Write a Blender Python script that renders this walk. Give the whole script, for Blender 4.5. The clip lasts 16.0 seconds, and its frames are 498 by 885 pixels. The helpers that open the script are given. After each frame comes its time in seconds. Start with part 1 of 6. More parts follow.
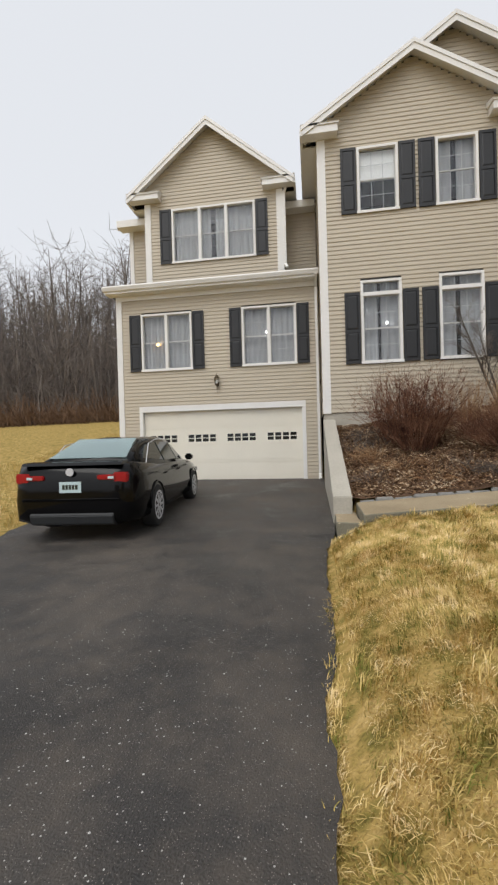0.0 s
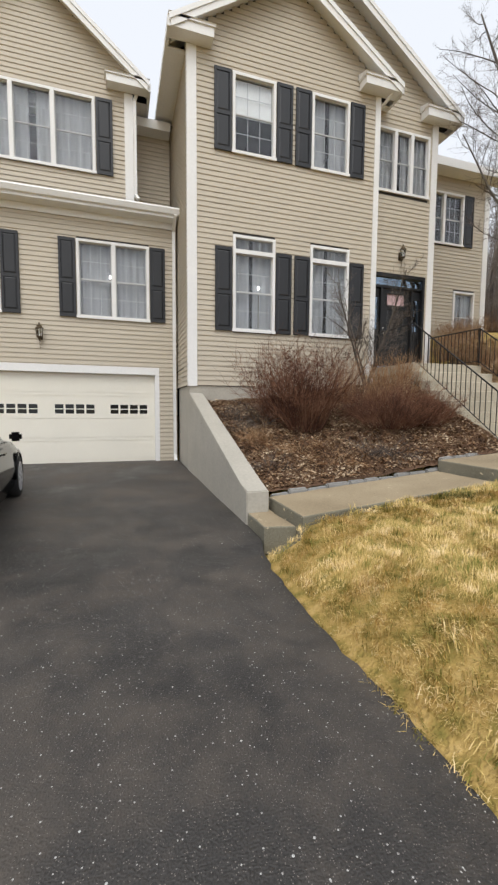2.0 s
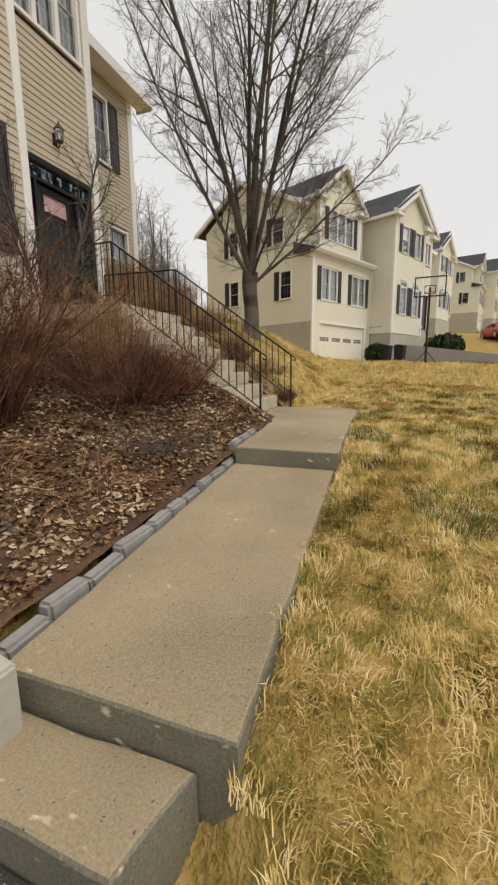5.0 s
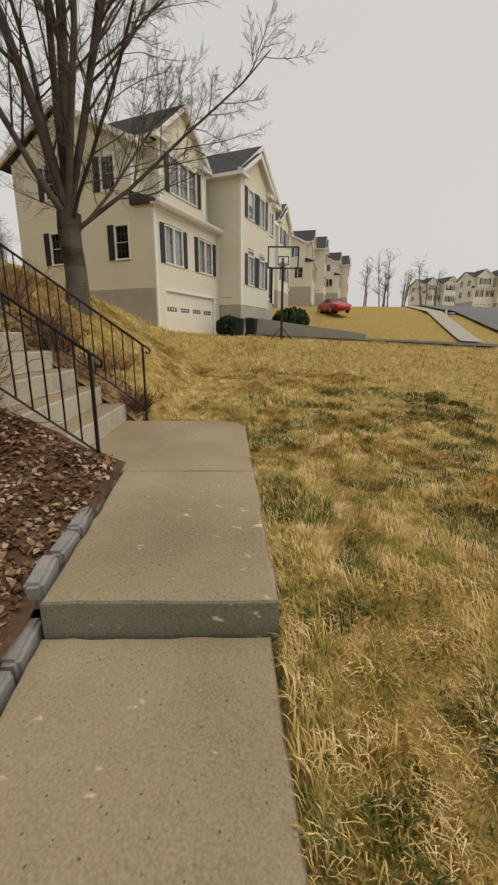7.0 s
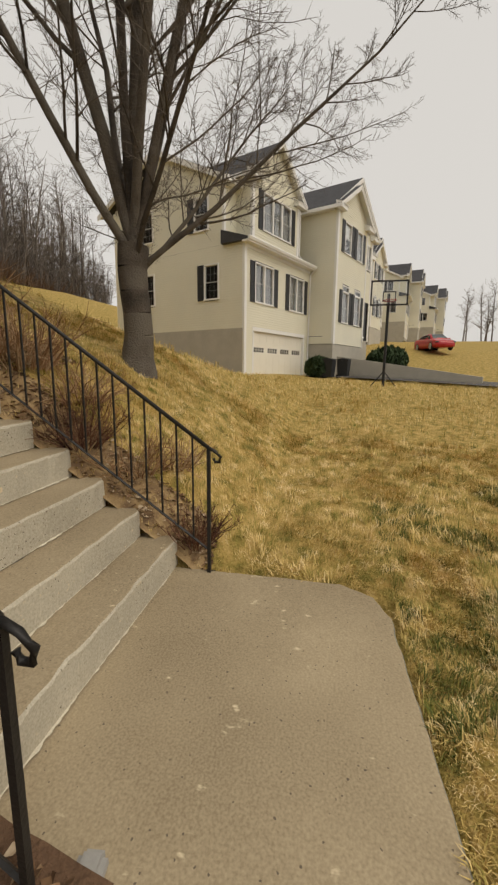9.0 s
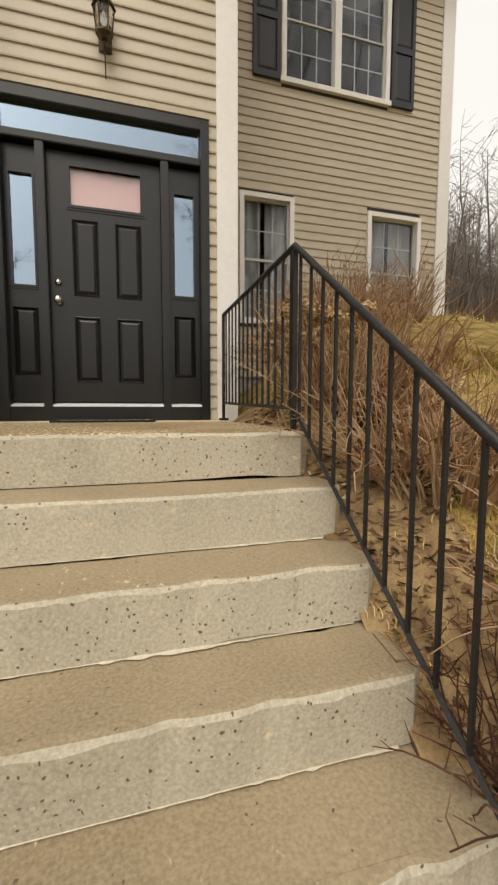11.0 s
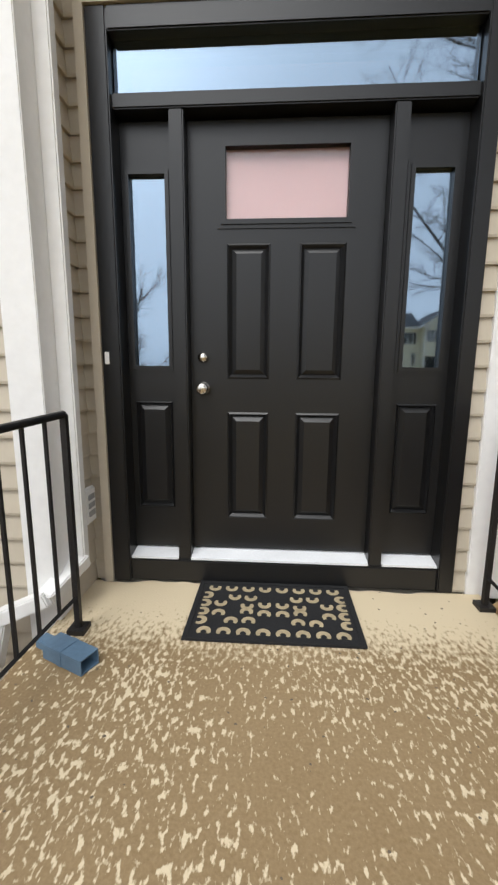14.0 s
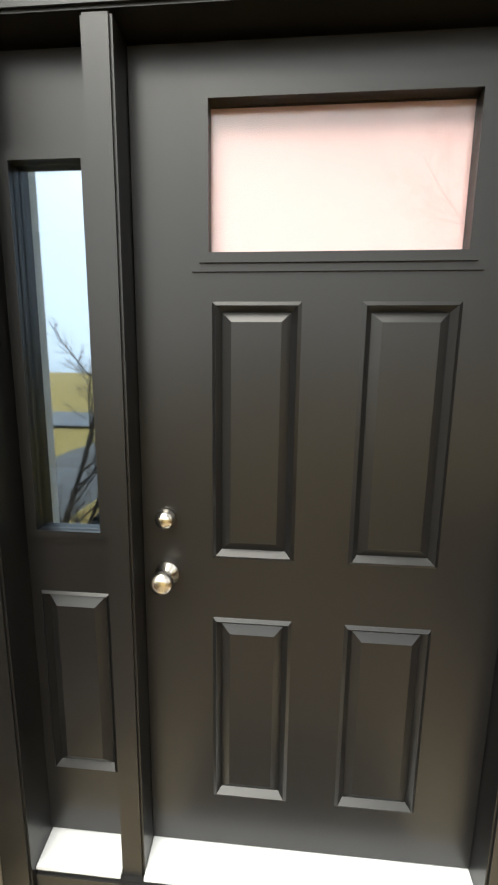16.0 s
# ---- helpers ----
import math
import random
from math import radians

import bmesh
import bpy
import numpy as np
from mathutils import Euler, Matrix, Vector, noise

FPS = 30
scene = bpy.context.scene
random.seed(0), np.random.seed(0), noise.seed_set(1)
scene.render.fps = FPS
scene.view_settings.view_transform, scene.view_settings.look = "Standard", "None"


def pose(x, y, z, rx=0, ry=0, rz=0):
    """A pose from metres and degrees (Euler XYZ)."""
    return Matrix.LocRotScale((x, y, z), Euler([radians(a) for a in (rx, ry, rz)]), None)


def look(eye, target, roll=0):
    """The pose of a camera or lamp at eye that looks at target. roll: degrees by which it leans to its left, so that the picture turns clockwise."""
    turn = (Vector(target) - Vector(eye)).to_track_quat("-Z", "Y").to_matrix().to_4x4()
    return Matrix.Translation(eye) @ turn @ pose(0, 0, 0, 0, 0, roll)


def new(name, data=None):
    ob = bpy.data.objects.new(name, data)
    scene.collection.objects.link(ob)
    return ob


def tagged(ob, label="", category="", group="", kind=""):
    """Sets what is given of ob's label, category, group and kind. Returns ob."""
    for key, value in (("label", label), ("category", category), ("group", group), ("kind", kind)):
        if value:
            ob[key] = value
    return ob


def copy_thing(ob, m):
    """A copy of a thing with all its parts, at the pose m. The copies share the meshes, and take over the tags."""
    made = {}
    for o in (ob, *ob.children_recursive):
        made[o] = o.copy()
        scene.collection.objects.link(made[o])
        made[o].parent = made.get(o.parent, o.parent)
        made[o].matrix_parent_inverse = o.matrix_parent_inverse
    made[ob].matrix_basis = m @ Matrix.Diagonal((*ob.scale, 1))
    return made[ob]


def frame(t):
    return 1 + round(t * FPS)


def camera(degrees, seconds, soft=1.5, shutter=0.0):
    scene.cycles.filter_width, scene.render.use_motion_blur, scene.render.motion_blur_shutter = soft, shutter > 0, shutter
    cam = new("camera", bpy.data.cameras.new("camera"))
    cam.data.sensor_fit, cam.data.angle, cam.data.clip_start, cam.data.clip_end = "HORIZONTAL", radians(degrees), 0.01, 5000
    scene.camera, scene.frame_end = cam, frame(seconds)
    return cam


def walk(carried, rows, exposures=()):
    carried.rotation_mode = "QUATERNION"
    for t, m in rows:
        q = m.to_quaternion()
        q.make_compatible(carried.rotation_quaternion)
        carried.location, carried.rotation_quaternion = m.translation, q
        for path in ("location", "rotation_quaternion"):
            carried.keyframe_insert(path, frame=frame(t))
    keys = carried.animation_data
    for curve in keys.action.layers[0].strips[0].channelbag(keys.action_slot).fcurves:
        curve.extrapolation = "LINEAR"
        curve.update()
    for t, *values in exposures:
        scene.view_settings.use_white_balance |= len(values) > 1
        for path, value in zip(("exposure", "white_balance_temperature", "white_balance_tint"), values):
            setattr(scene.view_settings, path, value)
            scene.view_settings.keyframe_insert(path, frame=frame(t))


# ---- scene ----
cam = camera(63.0, 16.0, soft=2.4)
PATH = [
    (0, (0.3, -0.017, 1.378), (-0.009, 1.959, 1.358), -1.6),
    (0.5, (-0.113, 0.262, 1.368), (-0.255, 2.257, 1.321), -1.6),
    (1, (-0.489, 0.668, 1.391), (-0.409, 2.664, 1.29), -0.8),
    (1.5, (-0.745, 1.138, 1.373), (-0.41, 3.106, 1.24), 0.0),
    (2, (-0.853, 1.688, 1.432), (-0.244, 3.587, 1.273), 0.4),
    (2.5, (-0.967, 2.267, 1.433), (-0.099, 4.061, 1.262), 0.5),
    (3, (-0.904, 2.851, 1.412), (0.204, 4.506, 1.231), 0.3),
    (3.5, (-0.839, 3.397, 1.444), (0.512, 4.862, 1.277), -0.3),
    (4, (-0.709, 3.939, 1.497), (0.848, 5.179, 1.3), -0.5),
    (4.5, (-0.394, 4.49, 1.532), (1.329, 5.47, 1.264), -0.9),
    (5, (-0.042, 5.03, 1.475), (1.803, 5.716, 1.121), -0.5),
    (5.2, (0.132, 5.196, 1.459), (2.009, 5.78, 1.087), -0.4),
    (7.3, (2.486, 5.73, 1.886), (4.429, 5.639, 1.423), 0.5),
    (7.5, (2.692, 5.769, 1.923), (4.645, 5.665, 1.504), 0.6),
    (8, (3.234, 5.859, 1.939), (5.197, 5.803, 1.564), 0.9),
    (8.2, (3.48, 5.887, 1.977), (5.447, 5.867, 1.617), 0.6),
    (10.3, (5.86, 6.822, 2.558), (7.142, 8.327, 2.259), 0.4),
    (10.5, (6.045, 6.964, 2.547), (7.109, 8.639, 2.295), 0.1),
    (11, (6.356, 7.324, 2.588), (6.897, 9.242, 2.421), 0.1),
    (11.5, (6.449, 7.806, 2.704), (6.599, 9.79, 2.497), 0.8),
    (12, (6.448, 8.149, 2.869), (6.315, 10.128, 2.608), -0.5),
    (12.5, (6.313, 8.376, 3.024), (6.072, 10.343, 2.757), -0.9),
    (13, (6.295, 8.605, 3.226), (6.082, 10.569, 2.914), 0.1),
    (13.5, (6.26, 8.833, 3.365), (6.027, 10.793, 3.041), 0.3),
    (14, (6.134, 9.018, 3.539), (6.012, 10.984, 3.192), 0.4),
    (14.5, (6.098, 9.272, 3.618), (5.965, 11.236, 3.263), -0.2),
    (15, (6.07, 9.485, 3.743), (5.967, 11.453, 3.4), -0.1),
    (15.5, (6.008, 9.784, 3.915), (5.941, 11.754, 3.575), 0.1),
    (16, (6.067, 10.054, 3.955), (5.909, 12.019, 3.616), 0.7),
]
EXPOSURES = [(0.0, 0.28, 6450, 10), (1.5, 0.44, 6250, 10), (2.5, 0.50, 6500, 10), (3.5, 0.47, 6800, 10), (4.5, 0.32, 6900, 10), (5.2, 0.20, 7000, 10), (7.3, -0.12, 7200, 10), (8.2, -0.16, 7200, 10),
             (10.3, 0.44, 7700, 10), (11.0, 0.52, 7300, 10), (11.5, 0.56, 6600, 10), (13.0, 0.70, 6450, 10), (14.5, 0.98, 6200, 9), (15.2, 1.38, 6300, 9), (16.0, 1.75, 6800, 5)]
walk(cam, [(t, look(eye, target, roll)) for t, eye, target, roll in PATH], EXPOSURES)

# ---- sky and light: a flat overcast day ----
world = bpy.data.worlds.new("overcast_sky")
scene.world = world
world.use_nodes = True
wn, wl = world.node_tree.nodes, world.node_tree.links
wn.clear()
sky = wn.new("ShaderNodeTexSky")
sky.sky_type = "NISHITA"
sky.sun_disc = False
sky.sun_elevation, sky.sun_rotation = radians(38), radians(200)
sky.dust_density, sky.air_density = 4.0, 1.0
grey = wn.new("ShaderNodeHueSaturation")
grey.inputs["Saturation"].default_value = 0.10
cloud = wn.new("ShaderNodeMix")
cloud.data_type = "RGBA"
cloud.inputs["Factor"].default_value = 0.8
cloud.inputs["B"].default_value = (8.6, 8.85, 9.3, 1)
back = wn.new("ShaderNodeBackground")
back.inputs["Strength"].default_value = 0.088
wout = wn.new("ShaderNodeOutputWorld")
wl.new(sky.outputs["Color"], grey.inputs["Color"])
wl.new(grey.outputs["Color"], cloud.inputs["A"])
wl.new(cloud.outputs["Result"], back.inputs["Color"])
wl.new(back.outputs["Background"], wout.inputs["Surface"])
sun = new("sun", bpy.data.lights.new("sun", "SUN"))
sun.data.energy, sun.data.angle, sun.data.color = 1.2, radians(40), (1.0, 0.96, 0.9)
sun.matrix_world = look((0, 0, 30), (6, 18, 0))


# ---- materials ----
def material(name, color, rough=0.7, vary=0.18, fine=40.0, coarse=1.2, bump=0.3, metal=0.0, depth=0.004, tint=None, spec=0.5, piece=0.0):
    """A procedural surface: grain and blotches about a base colour, with fine relief."""
    m = bpy.data.materials.new(name)
    m.use_nodes = True
    n, l = m.node_tree.nodes, m.node_tree.links
    b = n["Principled BSDF"]
    b.inputs["Roughness"].default_value = rough
    b.inputs["Metallic"].default_value = metal
    b.inputs["Specular IOR Level"].default_value = spec
    geo = n.new("ShaderNodeNewGeometry")
    fn, cn = n.new("ShaderNodeTexNoise"), n.new("ShaderNodeTexNoise")
    fn.inputs["Scale"].default_value, cn.inputs["Scale"].default_value = fine, coarse
    fn.inputs["Detail"].default_value, cn.inputs["Detail"].default_value = 4, 5
    l.new(geo.outputs["Position"], fn.inputs["Vector"])
    l.new(geo.outputs["Position"], cn.inputs["Vector"])
    add = n.new("ShaderNodeMath")
    add.operation = "ADD"
    l.new(fn.outputs["Fac"], add.inputs[0])
    l.new(cn.outputs["Fac"], add.inputs[1])
    last = add
    if piece:
        info = n.new("ShaderNodeObjectInfo")
        ma = n.new("ShaderNodeMath")
        ma.operation = "MULTIPLY_ADD"
        ma.inputs[1].default_value = piece
        l.new(info.outputs["Random"], ma.inputs[0])
        l.new(add.outputs[0], ma.inputs[2])
        last = ma
    ramp = n.new("ShaderNodeMapRange")
    ramp.inputs["From Min"].default_value, ramp.inputs["From Max"].default_value = 0.6, 1.4 + piece
    l.new(last.outputs[0], ramp.inputs["Value"])
    mix = n.new("ShaderNodeMix")
    mix.data_type = "RGBA"
    c2 = tint or tuple(min(1, c * (1 + vary)) for c in color)
    mix.inputs["A"].default_value = (*(c * (1 - vary) for c in color), 1)
    mix.inputs["B"].default_value = (*c2, 1)
    l.new(ramp.outputs["Result"], mix.inputs["Factor"])
    l.new(mix.outputs["Result"], b.inputs["Base Color"])
    if bump:
        bp = n.new("ShaderNodeBump")
        bp.inputs["Strength"].default_value, bp.inputs["Distance"].default_value = bump, depth
        l.new(fn.outputs["Fac"], bp.inputs["Height"])
        l.new(bp.outputs["Normal"], b.inputs["Normal"])
    return m


def glass(name, color=(0.9, 0.93, 0.95), rough=0.0):
    m = bpy.data.materials.new(name)
    m.use_nodes = True
    b = m.node_tree.nodes["Principled BSDF"]
    b.inputs["Base Color"].default_value = (*color, 1)
    b.inputs["Roughness"].default_value = rough
    b.inputs["Transmission Weight"].default_value = 1.0
    b.inputs["IOR"].default_value = 1.5
    return m


SIDING = material("beige_vinyl_siding", (0.50, 0.44, 0.345), 0.55, 0.06, 30, 0.8, 0.15, piece=0.15)
CREAM = material("cream_vinyl_siding", (0.74, 0.71, 0.58), 0.55, 0.05, 30, 0.8, 0.1)
WHITE = material("white_trim", (0.80, 0.79, 0.77), 0.45, 0.05, 25, 1.5, 0.1)
BLACK = material("black_painted_shutter", (0.016, 0.017, 0.020), 0.5, 0.15, 60, 2, 0.3)
DOORPAINT = material("black_door_paint", (0.008, 0.008, 0.0085), 0.33, 0.12, 90, 3, 0.12, depth=0.001)
GARAGE = material("cream_garage_paint", (0.80, 0.76, 0.66), 0.45, 0.04, 50, 1.5, 0.15)
SHINGLE = material("dark_asphalt_shingle", (0.045, 0.045, 0.05), 0.9, 0.35, 25, 2, 0.8, depth=0.01)
CONCRETE = material("weathered_concrete", (0.40, 0.365, 0.305), 0.9, 0.22, 55, 2.2, 0.6)
PALECON = material("pale_foundation_concrete", (0.43, 0.40, 0.34), 0.9, 0.14, 30, 1.6, 0.4)
ASPHALT = material("wet_asphalt", (0.022, 0.022, 0.023), 0.62, 0.45, 70, 0.7, 1.0, depth=0.006, spec=0.35)
GLASS = glass("window_glass")
# The dimness of the rooms is put into this near-black colour.
DARK = material("room_gloom", (0.05, 0.048, 0.045), 0.9, 0.2, 5, 1, 0)
MUNTIN = material("grey_window_grille", (0.52, 0.52, 0.52), 0.6, 0.05, 30, 2, 0)
SASH = material("pale_grey_sash", (0.50, 0.50, 0.49), 0.5, 0.06, 30, 2, 0.1)
CURTAIN = material("sheer_curtain", (0.34, 0.34, 0.345), 0.9, 0.1, 30, 3, 0.2)
IRON = material("black_wrought_iron", (0.025, 0.023, 0.022), 0.5, 0.3, 80, 5, 0.5, metal=0.4)


# ---- mesh helpers ----
def box(bm, x0, x1, y0, y1, z0, z1, m=None):
    """A box from two corners, added to bm."""
    v = [bm.verts.new(p if m is None else m @ Vector(p)) for p in ((x0, y0, z0), (x1, y0, z0), (x1, y1, z0), (x0, y1, z0), (x0, y0, z1), (x1, y0, z1), (x1, y1, z1), (x0, y1, z1))]
    for f in ((0, 3, 2, 1), (4, 5, 6, 7), (0, 1, 5, 4), (1, 2, 6, 5), (2, 3, 7, 6), (3, 0, 4, 7)):
        bm.faces.new([v[i] for i in f])
    return v


def prism(bm, outline, a, b):
    """A solid between two copies of an outline: a(p) and b(p) give the two ends."""
    p, q = [bm.verts.new(a(o)) for o in outline], [bm.verts.new(b(o)) for o in outline]
    k = len(outline)
    for i in range(k):
        bm.faces.new((p[i], p[(i + 1) % k], q[(i + 1) % k], q[i]))
    bm.faces.new(p[::-1])
    bm.faces.new(q)
    return bm


def tube(bm, pts, r, sides=6, taper=None):
    """A round bar along points; taper: the radius at the far end."""
    rings, k = [], len(pts)
    pts = [Vector(p) for p in pts]
    for i, p in enumerate(pts):
        d = (pts[min(i + 1, k - 1)] - pts[max(i - 1, 0)]).normalized()
        s = d.cross(Vector((0, 0, 1)) if abs(d.z) < 0.9 else Vector((1, 0, 0))).normalized()
        u = s.cross(d)
        rr = r if taper is None else r + (taper - r) * i / max(1, k - 1)
        rings.append([bm.verts.new(p + (s * math.cos(a) + u * math.sin(a)) * rr) for a in (2 * math.pi * j / sides for j in range(sides))])
    for a, b in zip(rings, rings[1:]):
        for j in range(sides):
            bm.faces.new((a[j], a[(j + 1) % sides], b[(j + 1) % sides], b[j]))
    bm.faces.new(rings[0][::-1])
    bm.faces.new(rings[-1])


def lathe(bm, profile, c, axis="z", sides=16):
    """A turned shape: profile of (radius, height) about an axis through c."""
    rings = []
    for r, h in profile:
        ring = []
        for j in range(sides):
            a = 2 * math.pi * j / sides
            p = {"z": (r * math.cos(a), r * math.sin(a), h), "y": (r * math.cos(a), h, r * math.sin(a)), "x": (h, r * math.cos(a), r * math.sin(a))}[axis]
            ring.append(bm.verts.new(Vector(c) + Vector(p)))
        rings.append(ring)
    for a, b in zip(rings, rings[1:]):
        for j in range(sides):
            bm.faces.new((a[j], a[(j + 1) % sides], b[(j + 1) % sides], b[j]))
    bm.faces.new(rings[0][::-1])
    bm.faces.new(rings[-1])


def mesh_of(bm, name, mat_, smooth=False):
    bmesh.ops.recalc_face_normals(bm, faces=bm.faces)
    me = bpy.data.meshes.new(name)
    bm.to_mesh(me)
    bm.free()
    for m in mat_ if isinstance(mat_, (list, tuple)) else (mat_,):
        me.materials.append(m)
    if smooth:
        me.shade_smooth()
    return me


def hang(ob, parent):
    ob.parent = parent
    if parent.type == "EMPTY":
        ob.matrix_parent_inverse = parent.matrix_basis.inverted()
    return ob


def thing(name, at, label, category, group="", kind=""):
    """An Empty at the thing's base, to hold its parts."""
    e = new(name)
    e.matrix_basis = Matrix.Translation(at)
    e.empty_display_size = 0.1
    return tagged(e, label, category, group, kind)


def part(name, bm, mat_, parent, label="", smooth=False, bevel=0.0):
    """One mesh under a thing or a part."""
    if bevel:
        bmesh.ops.bevel(bm, geom=bm.edges[:], offset=bevel, segments=2, affect="EDGES", clamp_overlap=True)
    ob = hang(new(name, mesh_of(bm, name, mat_, smooth)), parent)
    return tagged(ob, label)


def solid(name, bm, mat_, label, category, group="", kind="", smooth=False, bevel=0.0):
    """A thing that is one mesh."""
    if bevel:
        bmesh.ops.bevel(bm, geom=bm.edges[:], offset=bevel, segments=2, affect="EDGES", clamp_overlap=True)
    return tagged(new(name, mesh_of(bm, name, mat_, smooth)), label, category, group, kind)


def bx(*a):
    bm = bmesh.new()
    box(bm, *a)
    return bm


# ---- the ground ----
def lerp(x, *pts):
    for (a, p), (b, q) in zip(pts, pts[1:]):
        if x <= b:
            return p if x <= a else p + (q - p) * (x - a) / (b - a)
    return pts[-1][1]


def drive_z(y):
    return lerp(y, (0, 0.0), (6, 0.03), (12.2, 0.12))


def walk_z(x):
    return lerp(x, (0.93, 0.34), (3.68, 0.55))


def slab_z(x):
    return lerp(x, (3.68, 0.71), (5.18, 0.80), (7.1, 0.81))


def ground_z(x, y):
    """The height of the lawn, bed and hill."""
    if x < 0.45:
        d = max(0.0, -4.4 - x)
        rise = lerp(y, (8, 0.0), (14, 0.5), (36, 3.6), (48, 7.0), (70, 13.5), (100, 20.0), (200, 30.0))
        return drive_z(y) * (1 - min(1, d)) + min(1, d / 3) * rise - 0.02
    low = lerp(x, (0.45, 0.0), (0.8, 0.20), (1.1, 0.30), (3.55, 0.53), (3.85, 0.645), (5.2, 0.75), (7.2, 0.78), (20, 1.72), (31, 1.9), (48, 4.9), (90, 8.5), (160, 11.5), (400, 14))
    low -= lerp(x, (0.45, 0.0), (3, 0.015), (15, 0.05), (30, 0.03)) * min(16.0, max(0.0, 5 - y))
    if y <= 6.6:
        return max(low, -0.6)
    if x <= 5.2 and y < 10.6:
        return lerp(x, (0.9, 0.36), (3.4, 0.56), (5.2, 0.84)) + (y - 6.6) / 3.7 * lerp(x, (0.9, 1.0), (5.2, 1.25))
    up = lerp(y, (6.6, 0.0), (8.5, 1.38), (12.5, 2.95), (30, 6.3), (42, 8.6), (60, 13.5), (100, 22), (200, 32))
    far = lerp(y, (8, 0.13), (17, 0.16), (23, 0.42), (31, 0.88), (90, 0.95))
    return low + up * lerp(x, (7, 1.0), (11, 1.0), (19, far), (40, far), (62, max(0.3, far * 0.6)))


# ---- the house ----
COURSE = 0.108


def free_spans(a, b, holes):
    """The stretches of a..b outside the holes."""
    out, at = [], a
    for h0, h1 in sorted(holes):
        if h0 > at:
            out.append((at, min(h0, b)))
        at = max(at, h1)
    if at < b:
        out.append((at, b))
    return [(p, q) for p, q in out if q - p > 0.03]


board_meshes = {}


def board_mesh(length, mat_):
    """One lapped siding board, from 0 to its length along x, with its butt proud of the wall."""
    key = (round(length, 2), mat_.name)
    if key not in board_meshes:
        bm = bmesh.new()
        prism(bm, [(0.0, 0.0), (-0.020, 0.0), (-0.022, 0.012), (-0.006, COURSE + 0.004), (0.0, COURSE + 0.004)],
              lambda o: (0, o[0], o[1]), lambda o: (key[0], o[0], o[1]))
        board_meshes[key] = mesh_of(bm, "siding_board", mat_)
    return board_meshes[key]


def wall(parent, name, m, u0, u1, z0, z1, holes=(), gable=None, mat_=None, single=None, thick=0.16):
    """A sided wall. m lays u (along), d (inwards) and z into the place; holes: (u0, u1, z0, z1); gable: (apex u, apex z);
    single: heights between which the boards are parts of their own."""
    bm = bmesh.new()
    us = sorted({u0, u1, *(h[0] for h in holes), *(h[1] for h in holes)})
    zs = sorted({z0, z1, *(h[2] for h in holes), *(h[3] for h in holes)})
    for a, b in zip(us, us[1:]):
        for c, d in zip(zs, zs[1:]):
            if not any(h[0] <= (a + b) / 2 <= h[1] and h[2] <= (c + d) / 2 <= h[3] for h in holes):
                box(bm, a, b, 0, thick, c, d, m)
    if gable:
        prism(bm, [(u0, z1), (u1, z1), gable], lambda o: m @ Vector((o[0], 0, o[1])), lambda o: m @ Vector((o[0], thick, o[1])))
    bmesh.ops.remove_doubles(bm, verts=bm.verts, dist=0.0005)
    # The back of the wall carries the painted room dimness.
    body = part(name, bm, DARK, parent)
    top = gable[1] if gable else z1
    rest = bmesh.new()
    z = z0
    while z < top - 0.02:
        a, b = u0, u1
        if gable and z > z1:
            f = min(1.0, (z + COURSE * 0.55 - z1) / (gable[1] - z1))
            a, b = u0 + (gable[0] - u0) * f, u1 + (gable[0] - u1) * f
        for p, q in free_spans(a, b, [(h[0], h[1]) for h in holes if h[2] - 0.02 < z + COURSE / 2 < h[3] + 0.02]):
            place = m @ Matrix.Translation((p, 0, z))
            me = board_mesh(q - p, mat_)
            if single and single[0] < z < single[1]:
                ob = hang(new("siding_board", me), body)
                ob.matrix_basis = place
            else:
                base = len(rest.verts)
                rest.from_mesh(me)
                rest.verts.ensure_lookup_table()
                for v in rest.verts[base:]:
                    v.co = place @ v.co
        z += COURSE
    if rest.verts:
        tagged(part("siding", rest, mat_, body), kind="stuff")
    else:
        rest.free()
    return body


def front(y):
    return Matrix.Translation((0, y, 0))


def faces_left(x):
    """For a wall that looks along -x: u is -y."""
    return Matrix.Translation((x, 0, 0)) @ Matrix.Rotation(radians(-90), 4, "Z")


def faces_right(x):
    return Matrix.Translation((x, 0, 0)) @ Matrix.Rotation(radians(90), 4, "Z")


def cells(bm, u0, u1, z0, z1, d0, d1, holes, m):
    """A flat plate with rectangular holes, as one welded piece."""
    us = sorted({u0, u1, *(h[0] for h in holes), *(h[1] for h in holes)})
    zs = sorted({z0, z1, *(h[2] for h in holes), *(h[3] for h in holes)})
    for a, b in zip(us, us[1:]):
        for c, d in zip(zs, zs[1:]):
            if not any(h[0] <= (a + b) / 2 <= h[1] and h[2] <= (c + d) / 2 <= h[3] for h in holes):
                box(bm, a, b, d0, d1, c, d, m)
    bmesh.ops.remove_doubles(bm, verts=bm.verts, dist=0.0005)


